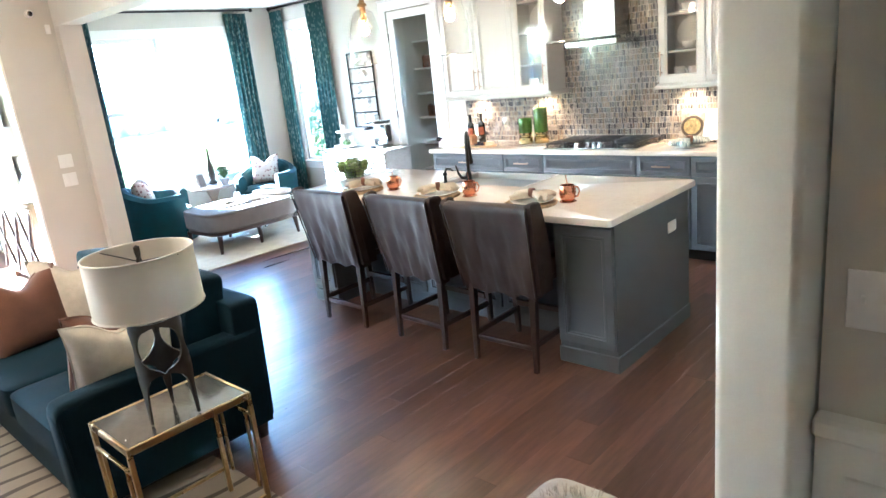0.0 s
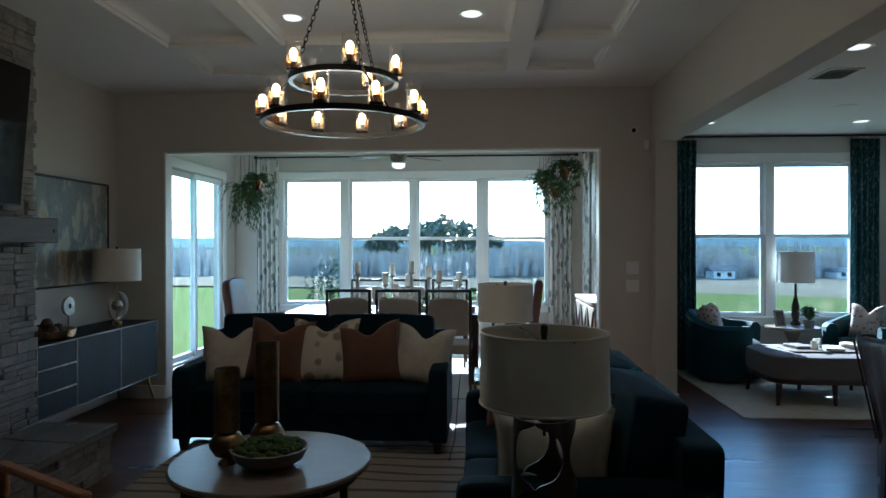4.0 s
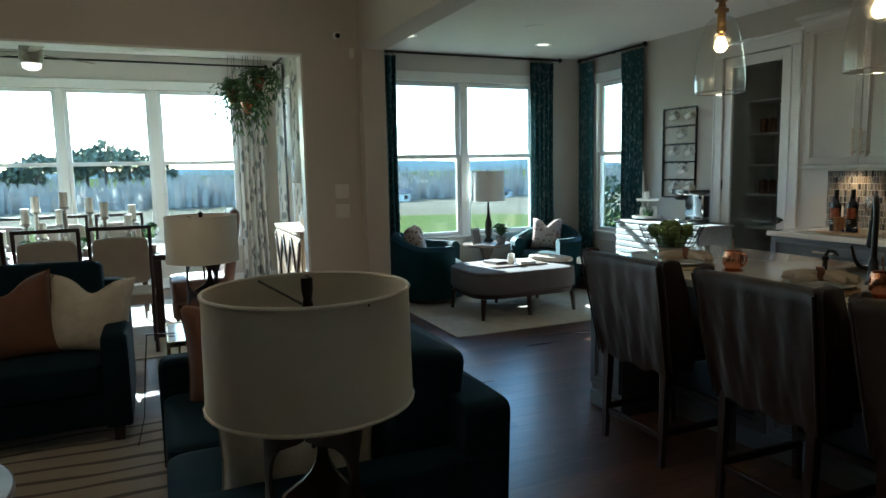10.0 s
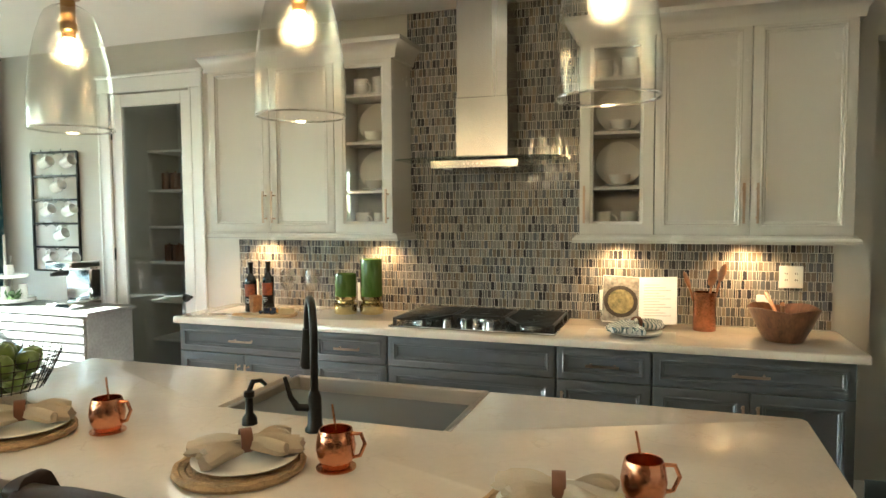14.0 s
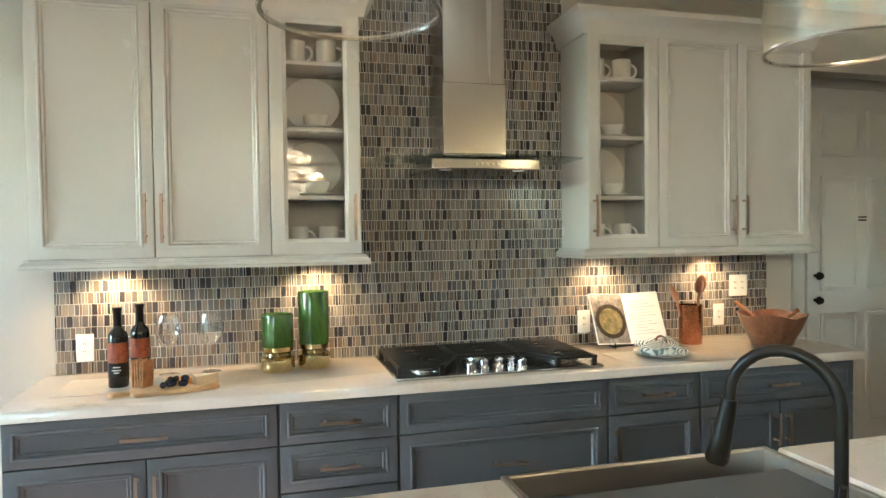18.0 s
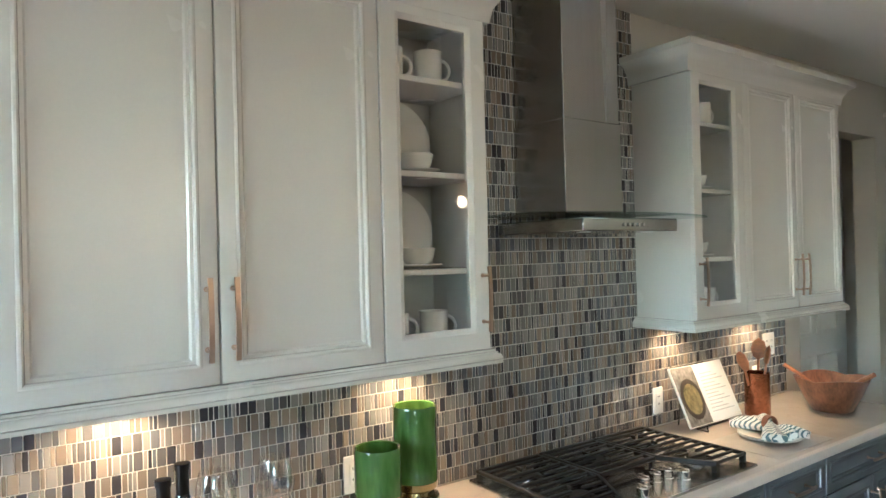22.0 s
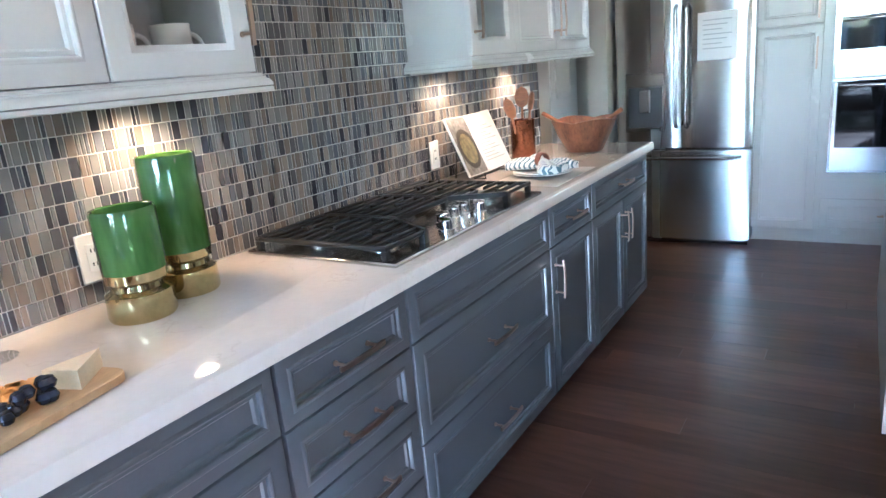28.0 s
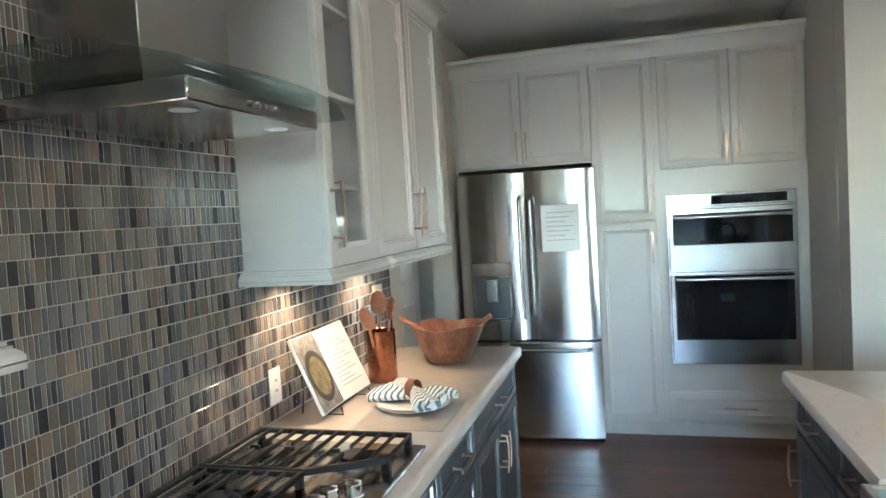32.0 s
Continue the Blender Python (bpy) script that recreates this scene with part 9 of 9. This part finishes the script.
def morning():
    tagged(part("morning_rug", Mesh().box(-7.95, -5.83, 3.46, 5.7, 0.0005, 0.0105, 0.003), M_RUGPALE), "pale woven rug under the ottoman", "rug")
    c = thing("ottoman", "long taupe tufted ottoman on dark tapered legs", "ottoman", pose(-6.62, 4.45, 0.011))
    n = 44
    def sq(v):
        return math.copysign(abs(v) ** 0.42, v)
    prof = [(0.96, 0.24), (1.0, 0.26), (1.0, 0.4), (0.985, 0.42), (1.0, 0.43), (0.985, 0.45), (0.9, 0.46), (0.0, 0.465)]
    part("cushion", Mesh().rings([[(0.42 * r * sq(math.cos(2 * math.pi * a / n)), 0.58 * r * sq(math.sin(2 * math.pi * a / n)), z) for a in range(n)] for r, z in prof]), M_TAUPE, c)
    part("frame", Mesh().rings([[(0.4 * sq(math.cos(2 * math.pi * a / n)), 0.56 * sq(math.sin(2 * math.pi * a / n)), z) for a in range(n)] for z in (0.2, 0.24)]), M_DARKWOOD, c)
    for x, y in ((-0.34, -0.5), (0.34, -0.5), (-0.34, 0.0), (0.34, 0.0), (-0.34, 0.5), (0.34, 0.5)):
        part("leg", Mesh().tube([(x, y, 0.2), (x * 1.03, y * 1.03, 0.0)], [0.03, 0.017], 10), M_DARKWOOD, c)
    tr = thing("serving_tray", "pale tray with books and cups on the ottoman", "tray", pose(-6.62, 4.45, 0.4765))
    part("base", Mesh().box(-0.2, 0.2, -0.3, 0.3, 0.0005, 0.012, 0.004), M_WHITEWASH, tr)
    for i, (x, y, a) in enumerate(((-0.06, -0.15, 10), (0.06, 0.12, -15))):
        b = thing("book", "closed pale book on the tray", "book", pose(-6.62 + x, 4.45 + y, 0.489, 0, 0, a), "tray books")
        part("cover", Mesh().box(-0.11, 0.11, -0.08, 0.08, 0.0, 0.025, 0.003), M_PAPER if i else M_TAUPE, b)
    mug(pose(-6.55, 4.4, 0.4895), None, "white china cup on the tray", "tray cups", 0.8)
    mug(pose(-6.72, 4.5, 0.4895), None, "white china cup on the tray", "tray cups", 0.8)
    th = thing("knit_throw", "cream folded throw on the ottoman", "throw", pose(-6.6, 4.9, 0.4765, 0, 0, 20))
    part("fold", Mesh().cushion(0.5, 0.2, 0.06, (0, 0, 0.03), e=0.5), M_CREAM, th)
    t = thing("side_table", "pale round side table between the chairs", "side table", pose(-7.62, 4.68, 0))
    part("top", Mesh().lathe([(0, 0.55), (0.27, 0.55), (0.28, 0.56), (0.28, 0.58), (0, 0.585)], (0, 0, 0), 32), M_WHITEWASH, t)
    part("column", Mesh().lathe([(0.16, 0.011), (0.17, 0.03), (0.05, 0.06), (0.04, 0.4), (0.1, 0.55)], (0, 0, 0), 24), M_WHITEWASH, t)
    def wood_base(c):
        part("body", Mesh().lathe([(0, 0.0005), (0.05, 0.0005), (0.055, 0.02), (0.03, 0.05), (0.045, 0.12), (0.04, 0.22), (0.015, 0.33), (0.012, 0.46)], (0, 0, 0), 20), M_CASTIRON, c)
    drum_lamp(pose(-7.7, 4.75, 0.586), wood_base, "square-look linen lamp on a bronze base", 0.19, 0.485, 0.825)
    f = thing("photo_frame", "small silver photo frame on the side table", "picture frame", pose(-7.5, 4.5, 0.586, 0, 0, 110) @ pose(0, 0, 0, -12, 0, 0))
    part("frame", Mesh().box(-0.07, 0.07, -0.006, 0.006, 0.0, 0.19, 0.004), M_PEWTER, f)
    part("picture", Mesh().box(-0.05, 0.05, -0.008, -0.006, 0.02, 0.17), M_TAUPE, f)
    p = thing("potted_fern", "small green fern in a pot", "plant", pose(-7.45, 4.78, 0.586))
    part("pot", Mesh().lathe([(0, 0.0005), (0.045, 0.0005), (0.06, 0.08), (0.05, 0.08), (0, 0.07)], (0, 0, 0), 16), M_SLATE, p)
    rng = random.Random(77)
    me = Mesh()
    for i in range(70):
        a, l, up = rng.uniform(0, 6.28), rng.uniform(0.08, 0.16), rng.uniform(0.06, 0.16)
        d = Vector((math.cos(a), math.sin(a), 0))
        s = Vector((-d.y, d.x, 0)) * 0.012
        b0 = Vector((0, 0, 0.075))
        q = b0 + d * l * 0.5 + Vector((0, 0, up))
        tip = b0 + d * l + Vector((0, 0, up * 0.7))
        me.add([b0, q - s, tip, q + s], [(0, 1, 2, 3)])
    tagged(part("fronds", me, M_LEAF, p, smooth=False), kind="stuff")
    # slatted buffet under the mug rack
    c = thing("drawer_chest", "grey slatted chest of drawers under the mug rack", "chest", pose(-6.03, 5.98, 0))
    mg = node_mat("grey_washed_wood", (0.3, 0.31, 0.3), 0.55, vary=0.18, scale=5, fine=50, bump=0.1, stretch=(0.2, 1, 1))
    part("body", Mesh().box(-0.6, 0.6, -0.21, 0.2, 0.06, 0.84, 0.004), mg, c)
    part("top", Mesh().box(-0.63, 0.63, -0.23, 0.21, 0.84, 0.87, 0.005), mg, c)
    for i in range(12):
        part("slat", Mesh().box(-0.59, 0.59, -0.228, -0.21, 0.085 + i * 0.063, 0.135 + i * 0.063, 0.006), mg, c)
    for sx in (-1, 1):
        part("foot", Mesh().box(sx * 0.58, sx * 0.5, -0.2, 0.19, 0.0, 0.06, 0.003), mg, c)
    tt = thing("tiered_tray", "white tiered tray with candles and greenery", "tray", pose(-6.35, 5.95, 0.8705))
    for z, r in ((0.02, 0.15), (0.2, 0.11)):
        part("tier", Mesh().lathe([(0, z), (r, z), (r + 0.01, z + 0.025), (r, z + 0.025), (r - 0.005, z + 0.008), (0, z + 0.008)], (0, 0, 0), 28), M_WHITE_DISH, tt)
    part("post", Mesh().tube([(0, 0, 0.0), (0, 0, 0.36)], 0.008, 8), M_PEWTER, tt)
    part("foot", Mesh().lathe([(0, 0.0005), (0.07, 0.0005), (0.06, 0.018), (0, 0.02)], (0, 0, 0), 20), M_PEWTER, tt)
    for x, y, z, h in ((-6.42, 5.95, 0.8995, 0.1), (-6.3, 6.0, 0.8995, 0.12), (-6.33, 5.92, 1.0795, 0.09)):
        turned("jar", "white glazed jar on the tray", "jar", pose(x, y, z), [("body", M_WHITE_DISH, [(0, 0.0005), (0.03, 0.0005), (0.036, h * 0.5), (0.028, h * 0.85), (0.03, h), (0, h)])], "tray jars")
    g = thing("tray_greenery", "small green sprigs on the tiered tray", "plant", pose(-6.28, 5.9, 0.9))
    me = Mesh()
    for i in range(60):
        d = Vector((rng.uniform(-1, 1), rng.uniform(-1, 1), rng.uniform(0.1, 1))).normalized()
        s = d.cross(Vector((0.2, 0.4, 0.9))).normalized() * 0.01
        o = Vector((rng.uniform(-.04, .04), rng.uniform(-.04, .04), rng.uniform(0, 0.05)))
        me.add([o, o + d * 0.03 - s, o + d * 0.06, o + d * 0.03 + s], [(0, 1, 2, 3)])
    tagged(part("sprigs", me, M_LEAF, g, smooth=False), kind="stuff")
    tk = thing("taper_candle", "tall white taper candle in a silver holder", "candle", pose(-6.5, 6.02, 0.8705))
    part("holder", Mesh().lathe([(0, 0.0005), (0.045, 0.0005), (0.02, 0.03), (0.015, 0.2), (0.02, 0.22), (0, 0.22)], (0, 0, 0), 18), M_PEWTER, tk)
    part("candle", Mesh().tube([(0, 0, 0.22), (0, 0, 0.52)], [0.012, 0.009], 10), M_CANDLE, tk)
    ck = thing("espresso_maker", "polished silver coffee maker on the chest", "coffee maker", pose(-5.75, 5.95, 0.8705))
    part("body", Mesh().box(-0.12, 0.12, -0.13, 0.15, 0.0005, 0.05, 0.01), M_CHROME, ck)
    part("column", Mesh().box(-0.12, 0.12, 0.05, 0.15, 0.05, 0.28, 0.012), M_CHROME, ck)
    part("head", Mesh().box(-0.12, 0.12, -0.12, 0.15, 0.28, 0.34, 0.012), M_CHROME, ck)
    part("portafilter", Mesh().tube([(0, -0.05, 0.26), (0, -0.17, 0.25)], [0.03, 0.012], 12), M_BLACK, ck)
    # mug rack
    c = thing("mug_rack", "black wire wall rack for mugs", "rack", pose(-6.175, 6.215, 1.565))
    w, h = 0.235, 0.46
    for s in (-1, 1):
        part("upright", Mesh().box(s * w - 0.008, s * w + 0.008, -0.02, 0.0, -h, h, 0.003), M_BLACK, c)
    for i in range(6):
        z = -h + 2 * h * i / 5
        part("rail", Mesh().box(-w, w, -0.022, -0.004, z - 0.008, z + 0.008, 0.003), M_BLACK, c)
        if i:
            for x in (-0.15, -0.05, 0.05, 0.15):
                part("hook", Mesh().tube([(x, -0.02, z), (x, -0.055, z - 0.02), (x, -0.075, z - 0.005), (x, -0.08, z + 0.015)], 0.003, 6), M_BLACK, c)
    rows = [(2, (-0.11, 0.11)), (1, (0.0,)), (2, (-0.11, 0.11)), (1, (0.02,)), (2, (-0.1, 0.12))]
    for i, (n_, xs) in enumerate(rows):
        z = 1.565 + h - 2 * h * i / 5
        for x in xs:
            mug(pose(-6.175 + x + 0.045, 6.15, z - 0.1, 0, 0, 180) @ pose(0, 0, 0, 0, -70, 0), None, "white mug hanging on the rack", "rack mugs", 0.95)


morning()


# ---- land and trees ----
def bush(name, label, x, y, z, w, d, h, mat, seed, count=1400, leaf=0.06, group="shrubs"):
    c = thing(name, label, "shrub", pose(x, y, z), group)
    rng = random.Random(seed)
    me = Mesh()
    lobes = [(rng.uniform(-0.35, 0.35) * w, rng.uniform(-0.35, 0.35) * d, rng.uniform(0.2, 0.75) * h, rng.uniform(0.22, 0.36)) for i in range(9)]
    for i in range(count):
        lx, ly, lz, r = rng.choice(lobes)
        v = Vector((rng.gauss(0, 1), rng.gauss(0, 1), rng.gauss(0, 1))).normalized() * r * rng.uniform(0.75, 1.05)
        p = Vector((lx + v.x * w, ly + v.y * d, max(0.03, lz + v.z * h)))
        nrm = Vector((rng.gauss(0, 1), rng.gauss(0, 1), rng.gauss(0, 1))).normalized()
        s = nrm.orthogonal().normalized() * leaf * rng.uniform(0.6, 1.2)
        t = nrm.cross(s).normalized() * leaf * 0.5
        me.add([p - s, p - t, p + s, p + t], [(0, 1, 2, 3)])
    tagged(part("foliage", me, mat, c, smooth=False), kind="stuff")
    for i in range(4):
        part("stem", Mesh().tube([(rng.uniform(-.05, .05) * w, rng.uniform(-.05, .05) * d, -0.05), (rng.uniform(-.25, .25) * w, rng.uniform(-.25, .25) * d, h * 0.55)], [0.03 * h / 2, 0.01], 6), M_BEAM, c)


M_SHRUB = node_mat("evergreen_leaf", (0.05, 0.09, 0.025), 0.5, vary=0.3, scale=15, bump=0.1, island=0.4)
# far trees and woods: distance haze is put into their pale, greyed colours
M_TREE = node_mat("far_evergreen_hazed", (0.17, 0.19, 0.15), 0.8, spec=0.0, vary=0.3, scale=2, bump=0.1, island=0.4)
M_FARWOOD = node_mat("far_bare_woods_hazed", (0.43, 0.4, 0.365), 0.95, spec=0.0, vary=0.14, scale=0.3, fine=2.5, bump=0.1, island=0.1)
bush("patio_shrub", "tall evergreen shrub outside the patio door", -9.3, -4.6, -0.33, 1.3, 1.1, 2.3, M_SHRUB, 1)
bush("patio_shrub", "tall evergreen shrub outside the patio door", -8.0, -5.2, -0.33, 1.2, 1.1, 2.0, M_SHRUB, 2)
bush("side_shrub", "evergreen shrub outside the side window", -10.2, 8.3, -0.4, 1.5, 1.3, 2.0, M_SHRUB, 3)
bush("lawn_shrub", "small brown-green shrub on the lawn", -20, -3.4, -0.75, 1.3, 1.3, 1.9, M_SHRUB, 4, 900)


def far_tree(x, y, h, w, seed):
    c = thing("pine_tree", "far evergreen tree beyond the field", "tree", pose(x, y, ground_z(x, y) - 0.3), "far trees")
    rng = random.Random(seed)
    part("trunk", Mesh().tube([(0, 0, 0), (0.1, 0, h * 0.5), (0, 0.1, h * 0.9)], [0.35, 0.22, 0.06], 7), M_BEAM, c)
    me = Mesh()
    lobes = [(rng.uniform(-0.6, 0.6) * w, rng.uniform(-0.6, 0.6) * w, h * rng.uniform(0.45, 0.8), w * rng.uniform(0.4, 0.62)) for i in range(7)] + [(0, 0, h * 0.86, w * 0.42)]
    for i in range(620):
        lx, ly, lz, r = rng.choice(lobes)
        v = Vector((rng.gauss(0, 1), rng.gauss(0, 1), rng.gauss(0, 1))).normalized() * r * rng.uniform(0.6, 1.1)
        p = Vector((lx + v.x, ly + v.y, lz + v.z * 0.8))
        n = Vector((rng.gauss(0, 1), rng.gauss(0, 1), rng.gauss(0, 1))).normalized()
        s = n.orthogonal().normalized() * 0.4
        q = n.cross(s).normalized() * 0.28
        me.add([p - s, p - q, p + s, p + q], [(0, 1, 2, 3)])
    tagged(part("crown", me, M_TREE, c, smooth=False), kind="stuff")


GROVE = random.Random(40)
for i, (gy, gh, gw) in enumerate(((-17.5, 5.6, 2.4), (-14.2, 7.0, 3.0), (-11.0, 8.2, 3.2), (-8.2, 7.8, 2.8), (-5.2, 8.7, 3.3), (-2.0, 8.0, 3.0), (0.8, 6.6, 2.6), (3.0, 5.2, 2.0))):
    far_tree(-117 + GROVE.uniform(-4, 4), gy, gh, gw, i)


def far_land():
    rng = random.Random(15)
    xs, k = (-36, -44, -56, -75, -100, -140, -175), 19
    structure("field", Mesh().add([(x + 1.5 * math.sin(y * 0.11) + math.sin(y * 0.37) if x == -36 else x, y, ground_z(x, y) + 0.06) for x in xs for y in range(-160, 201, 20)], [(r * k + q, r * k + q + 1, (r + 1) * k + q + 1, (r + 1) * k + q) for r in range(len(xs) - 1) for q in range(k - 1)]), M_FIELD, "dry tan field beyond the lawn", "field")

    def scrub(name, label, x0, spread, y0, y1, count, hmin, hmax, mat):
        me = Mesh()
        for i in range(count):
            y, x = rng.uniform(y0, y1), x0 + rng.uniform(-spread, spread)
            h = rng.uniform(hmin, hmax) + 0.25 * math.sin(y * 0.13) + 0.2 * math.sin(y * 0.41)
            p = Vector((x, y, ground_z(x, y) - 0.2))
            w, a = rng.uniform(0.08, 0.36), rng.uniform(0.9, 2.2)
            s = Vector((math.cos(a) * w, math.sin(a) * w, 0))
            up = Vector((0, 0, h))
            me.add([p - s * 0.6, p + s * 0.6, p + s + up * 0.55, p + s * 0.4 + up * 0.9, p + up, p - s * 0.5 + up * 0.85, p - s + up * 0.5], [(0, 1, 2, 3, 4, 5, 6)])
        tagged(part(name, me, mat, smooth=False), label, "woods", kind="stuff")

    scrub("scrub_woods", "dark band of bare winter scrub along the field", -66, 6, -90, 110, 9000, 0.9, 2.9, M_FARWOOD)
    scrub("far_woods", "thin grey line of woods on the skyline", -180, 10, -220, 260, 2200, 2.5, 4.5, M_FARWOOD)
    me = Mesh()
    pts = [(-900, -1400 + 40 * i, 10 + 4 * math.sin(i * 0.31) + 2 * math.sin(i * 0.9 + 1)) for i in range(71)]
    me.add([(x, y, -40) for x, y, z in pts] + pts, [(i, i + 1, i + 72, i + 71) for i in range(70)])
    # the hills' near-white blue-grey is painted haze
    structure("backdrop_hills", me, node_mat("hills_haze_colour", (0.62, 0.64, 0.66), 1.0, vary=0.1, scale=0.01, fine=0.1, bump=0), "hills on the horizon with haze put into their pale colour", "hills")
    for x, y, w, hh in ((-59, 22, 1.8, 1.2), (-60, 33, 2.2, 1.0)):
        z = ground_z(x, y)
        c = thing("far_shed", "far low white shed with a grey roof", "shed", pose(x, y, z), "far sheds")
        part("walls", Mesh().box(-1, 1, -w / 2, w / 2, -0.5, hh * 0.6), M_TRIM, c)
        part("roof", Mesh().add([(-1.2, -w / 2 - .2, hh * .6), (1.2, -w / 2 - .2, hh * .6), (1.2, w / 2 + .2, hh * .6), (-1.2, w / 2 + .2, hh * .6), (0, -w / 2 - .2, hh), (0, w / 2 + .2, hh)], [(0, 1, 4), (2, 3, 5), (1, 2, 5, 4), (3, 0, 4, 5), (0, 3, 2, 1)]), M_SLATE, c)
        for q in range(2):
            part("window", Mesh().box(1.0, 1.03, -w / 2 + w * (q + 0.3) / 2, -w / 2 + w * (q + 0.65) / 2, 0.25, 0.6), M_BLACKGLASS, c)


far_land()


# ---- floor boards ----
def floor_boards():
    rng = random.Random(5)
    w = 0.127
    floor = bpy.data.objects["floor"]
    shapes = {}
    far = Mesh()
    near = 0
    def board(length):
        key = round(length, 2)
        if key not in shapes:
            shapes[key] = Mesh().box(-w / 2 + 0.0005, w / 2 - 0.0005, 0.0005, key - 0.0005, -0.012, 0.0).data("board", M_PLANK, smooth=False)
        return shapes[key]
    x = -6.44 + w / 2
    lengths = (1.0, 1.3, 1.6, 1.9, 2.2)
    while x < 2.6:
        y = -2.5 - rng.choice(lengths) * 0.5
        top = 6.6 if x > -0.45 else 6.22
        while y < top:
            ln = rng.choice(lengths)
            a, b = max(y, -2.5), min(y + ln, 6.22)
            if b - a > 0.06 and x < 1.3 or (b - a > 0.06 and a < 2.2):
                if -4.6 < x < -0.2 and 2.1 < (a + b) / 2 < 6 and near < 300:
                    near += 1
                    part("board", board(b - a), None, floor, at=pose(x, a, 0))
                else:
                    far.box(x - w / 2 + 0.0005, x + w / 2 - 0.0005, a + 0.0005, b - 0.0005, -0.012, 0.0)
            y += ln
        x += w
    # morning and dining rooms
    x = -6.44 - w / 2
    while x > -10.0:
        y = -2.6 - rng.choice(lengths) * 0.5
        while y < 6.22:
            ln = rng.choice(lengths)
            a, b = max(y, -2.6), min(y + ln, 6.22 if x > XM else 2.75)
            if b - a > 0.06:
                far.box(x - w / 2 + 0.0005, x + w / 2 - 0.0005, a + 0.0005, b - 0.0005, -0.012, 0.0)
            y += ln
        x -= w
    m2 = node_mat("hand_scraped_hickory_field", (0.118, 0.057, 0.038), 0.29, vary=0.3, scale=5, fine=40, bump=0.02, island=0.28, stretch=(1, 0.12, 1))
    tagged(part("floor_boards", far, m2, floor, smooth=False), kind="stuff")


floor_boards()
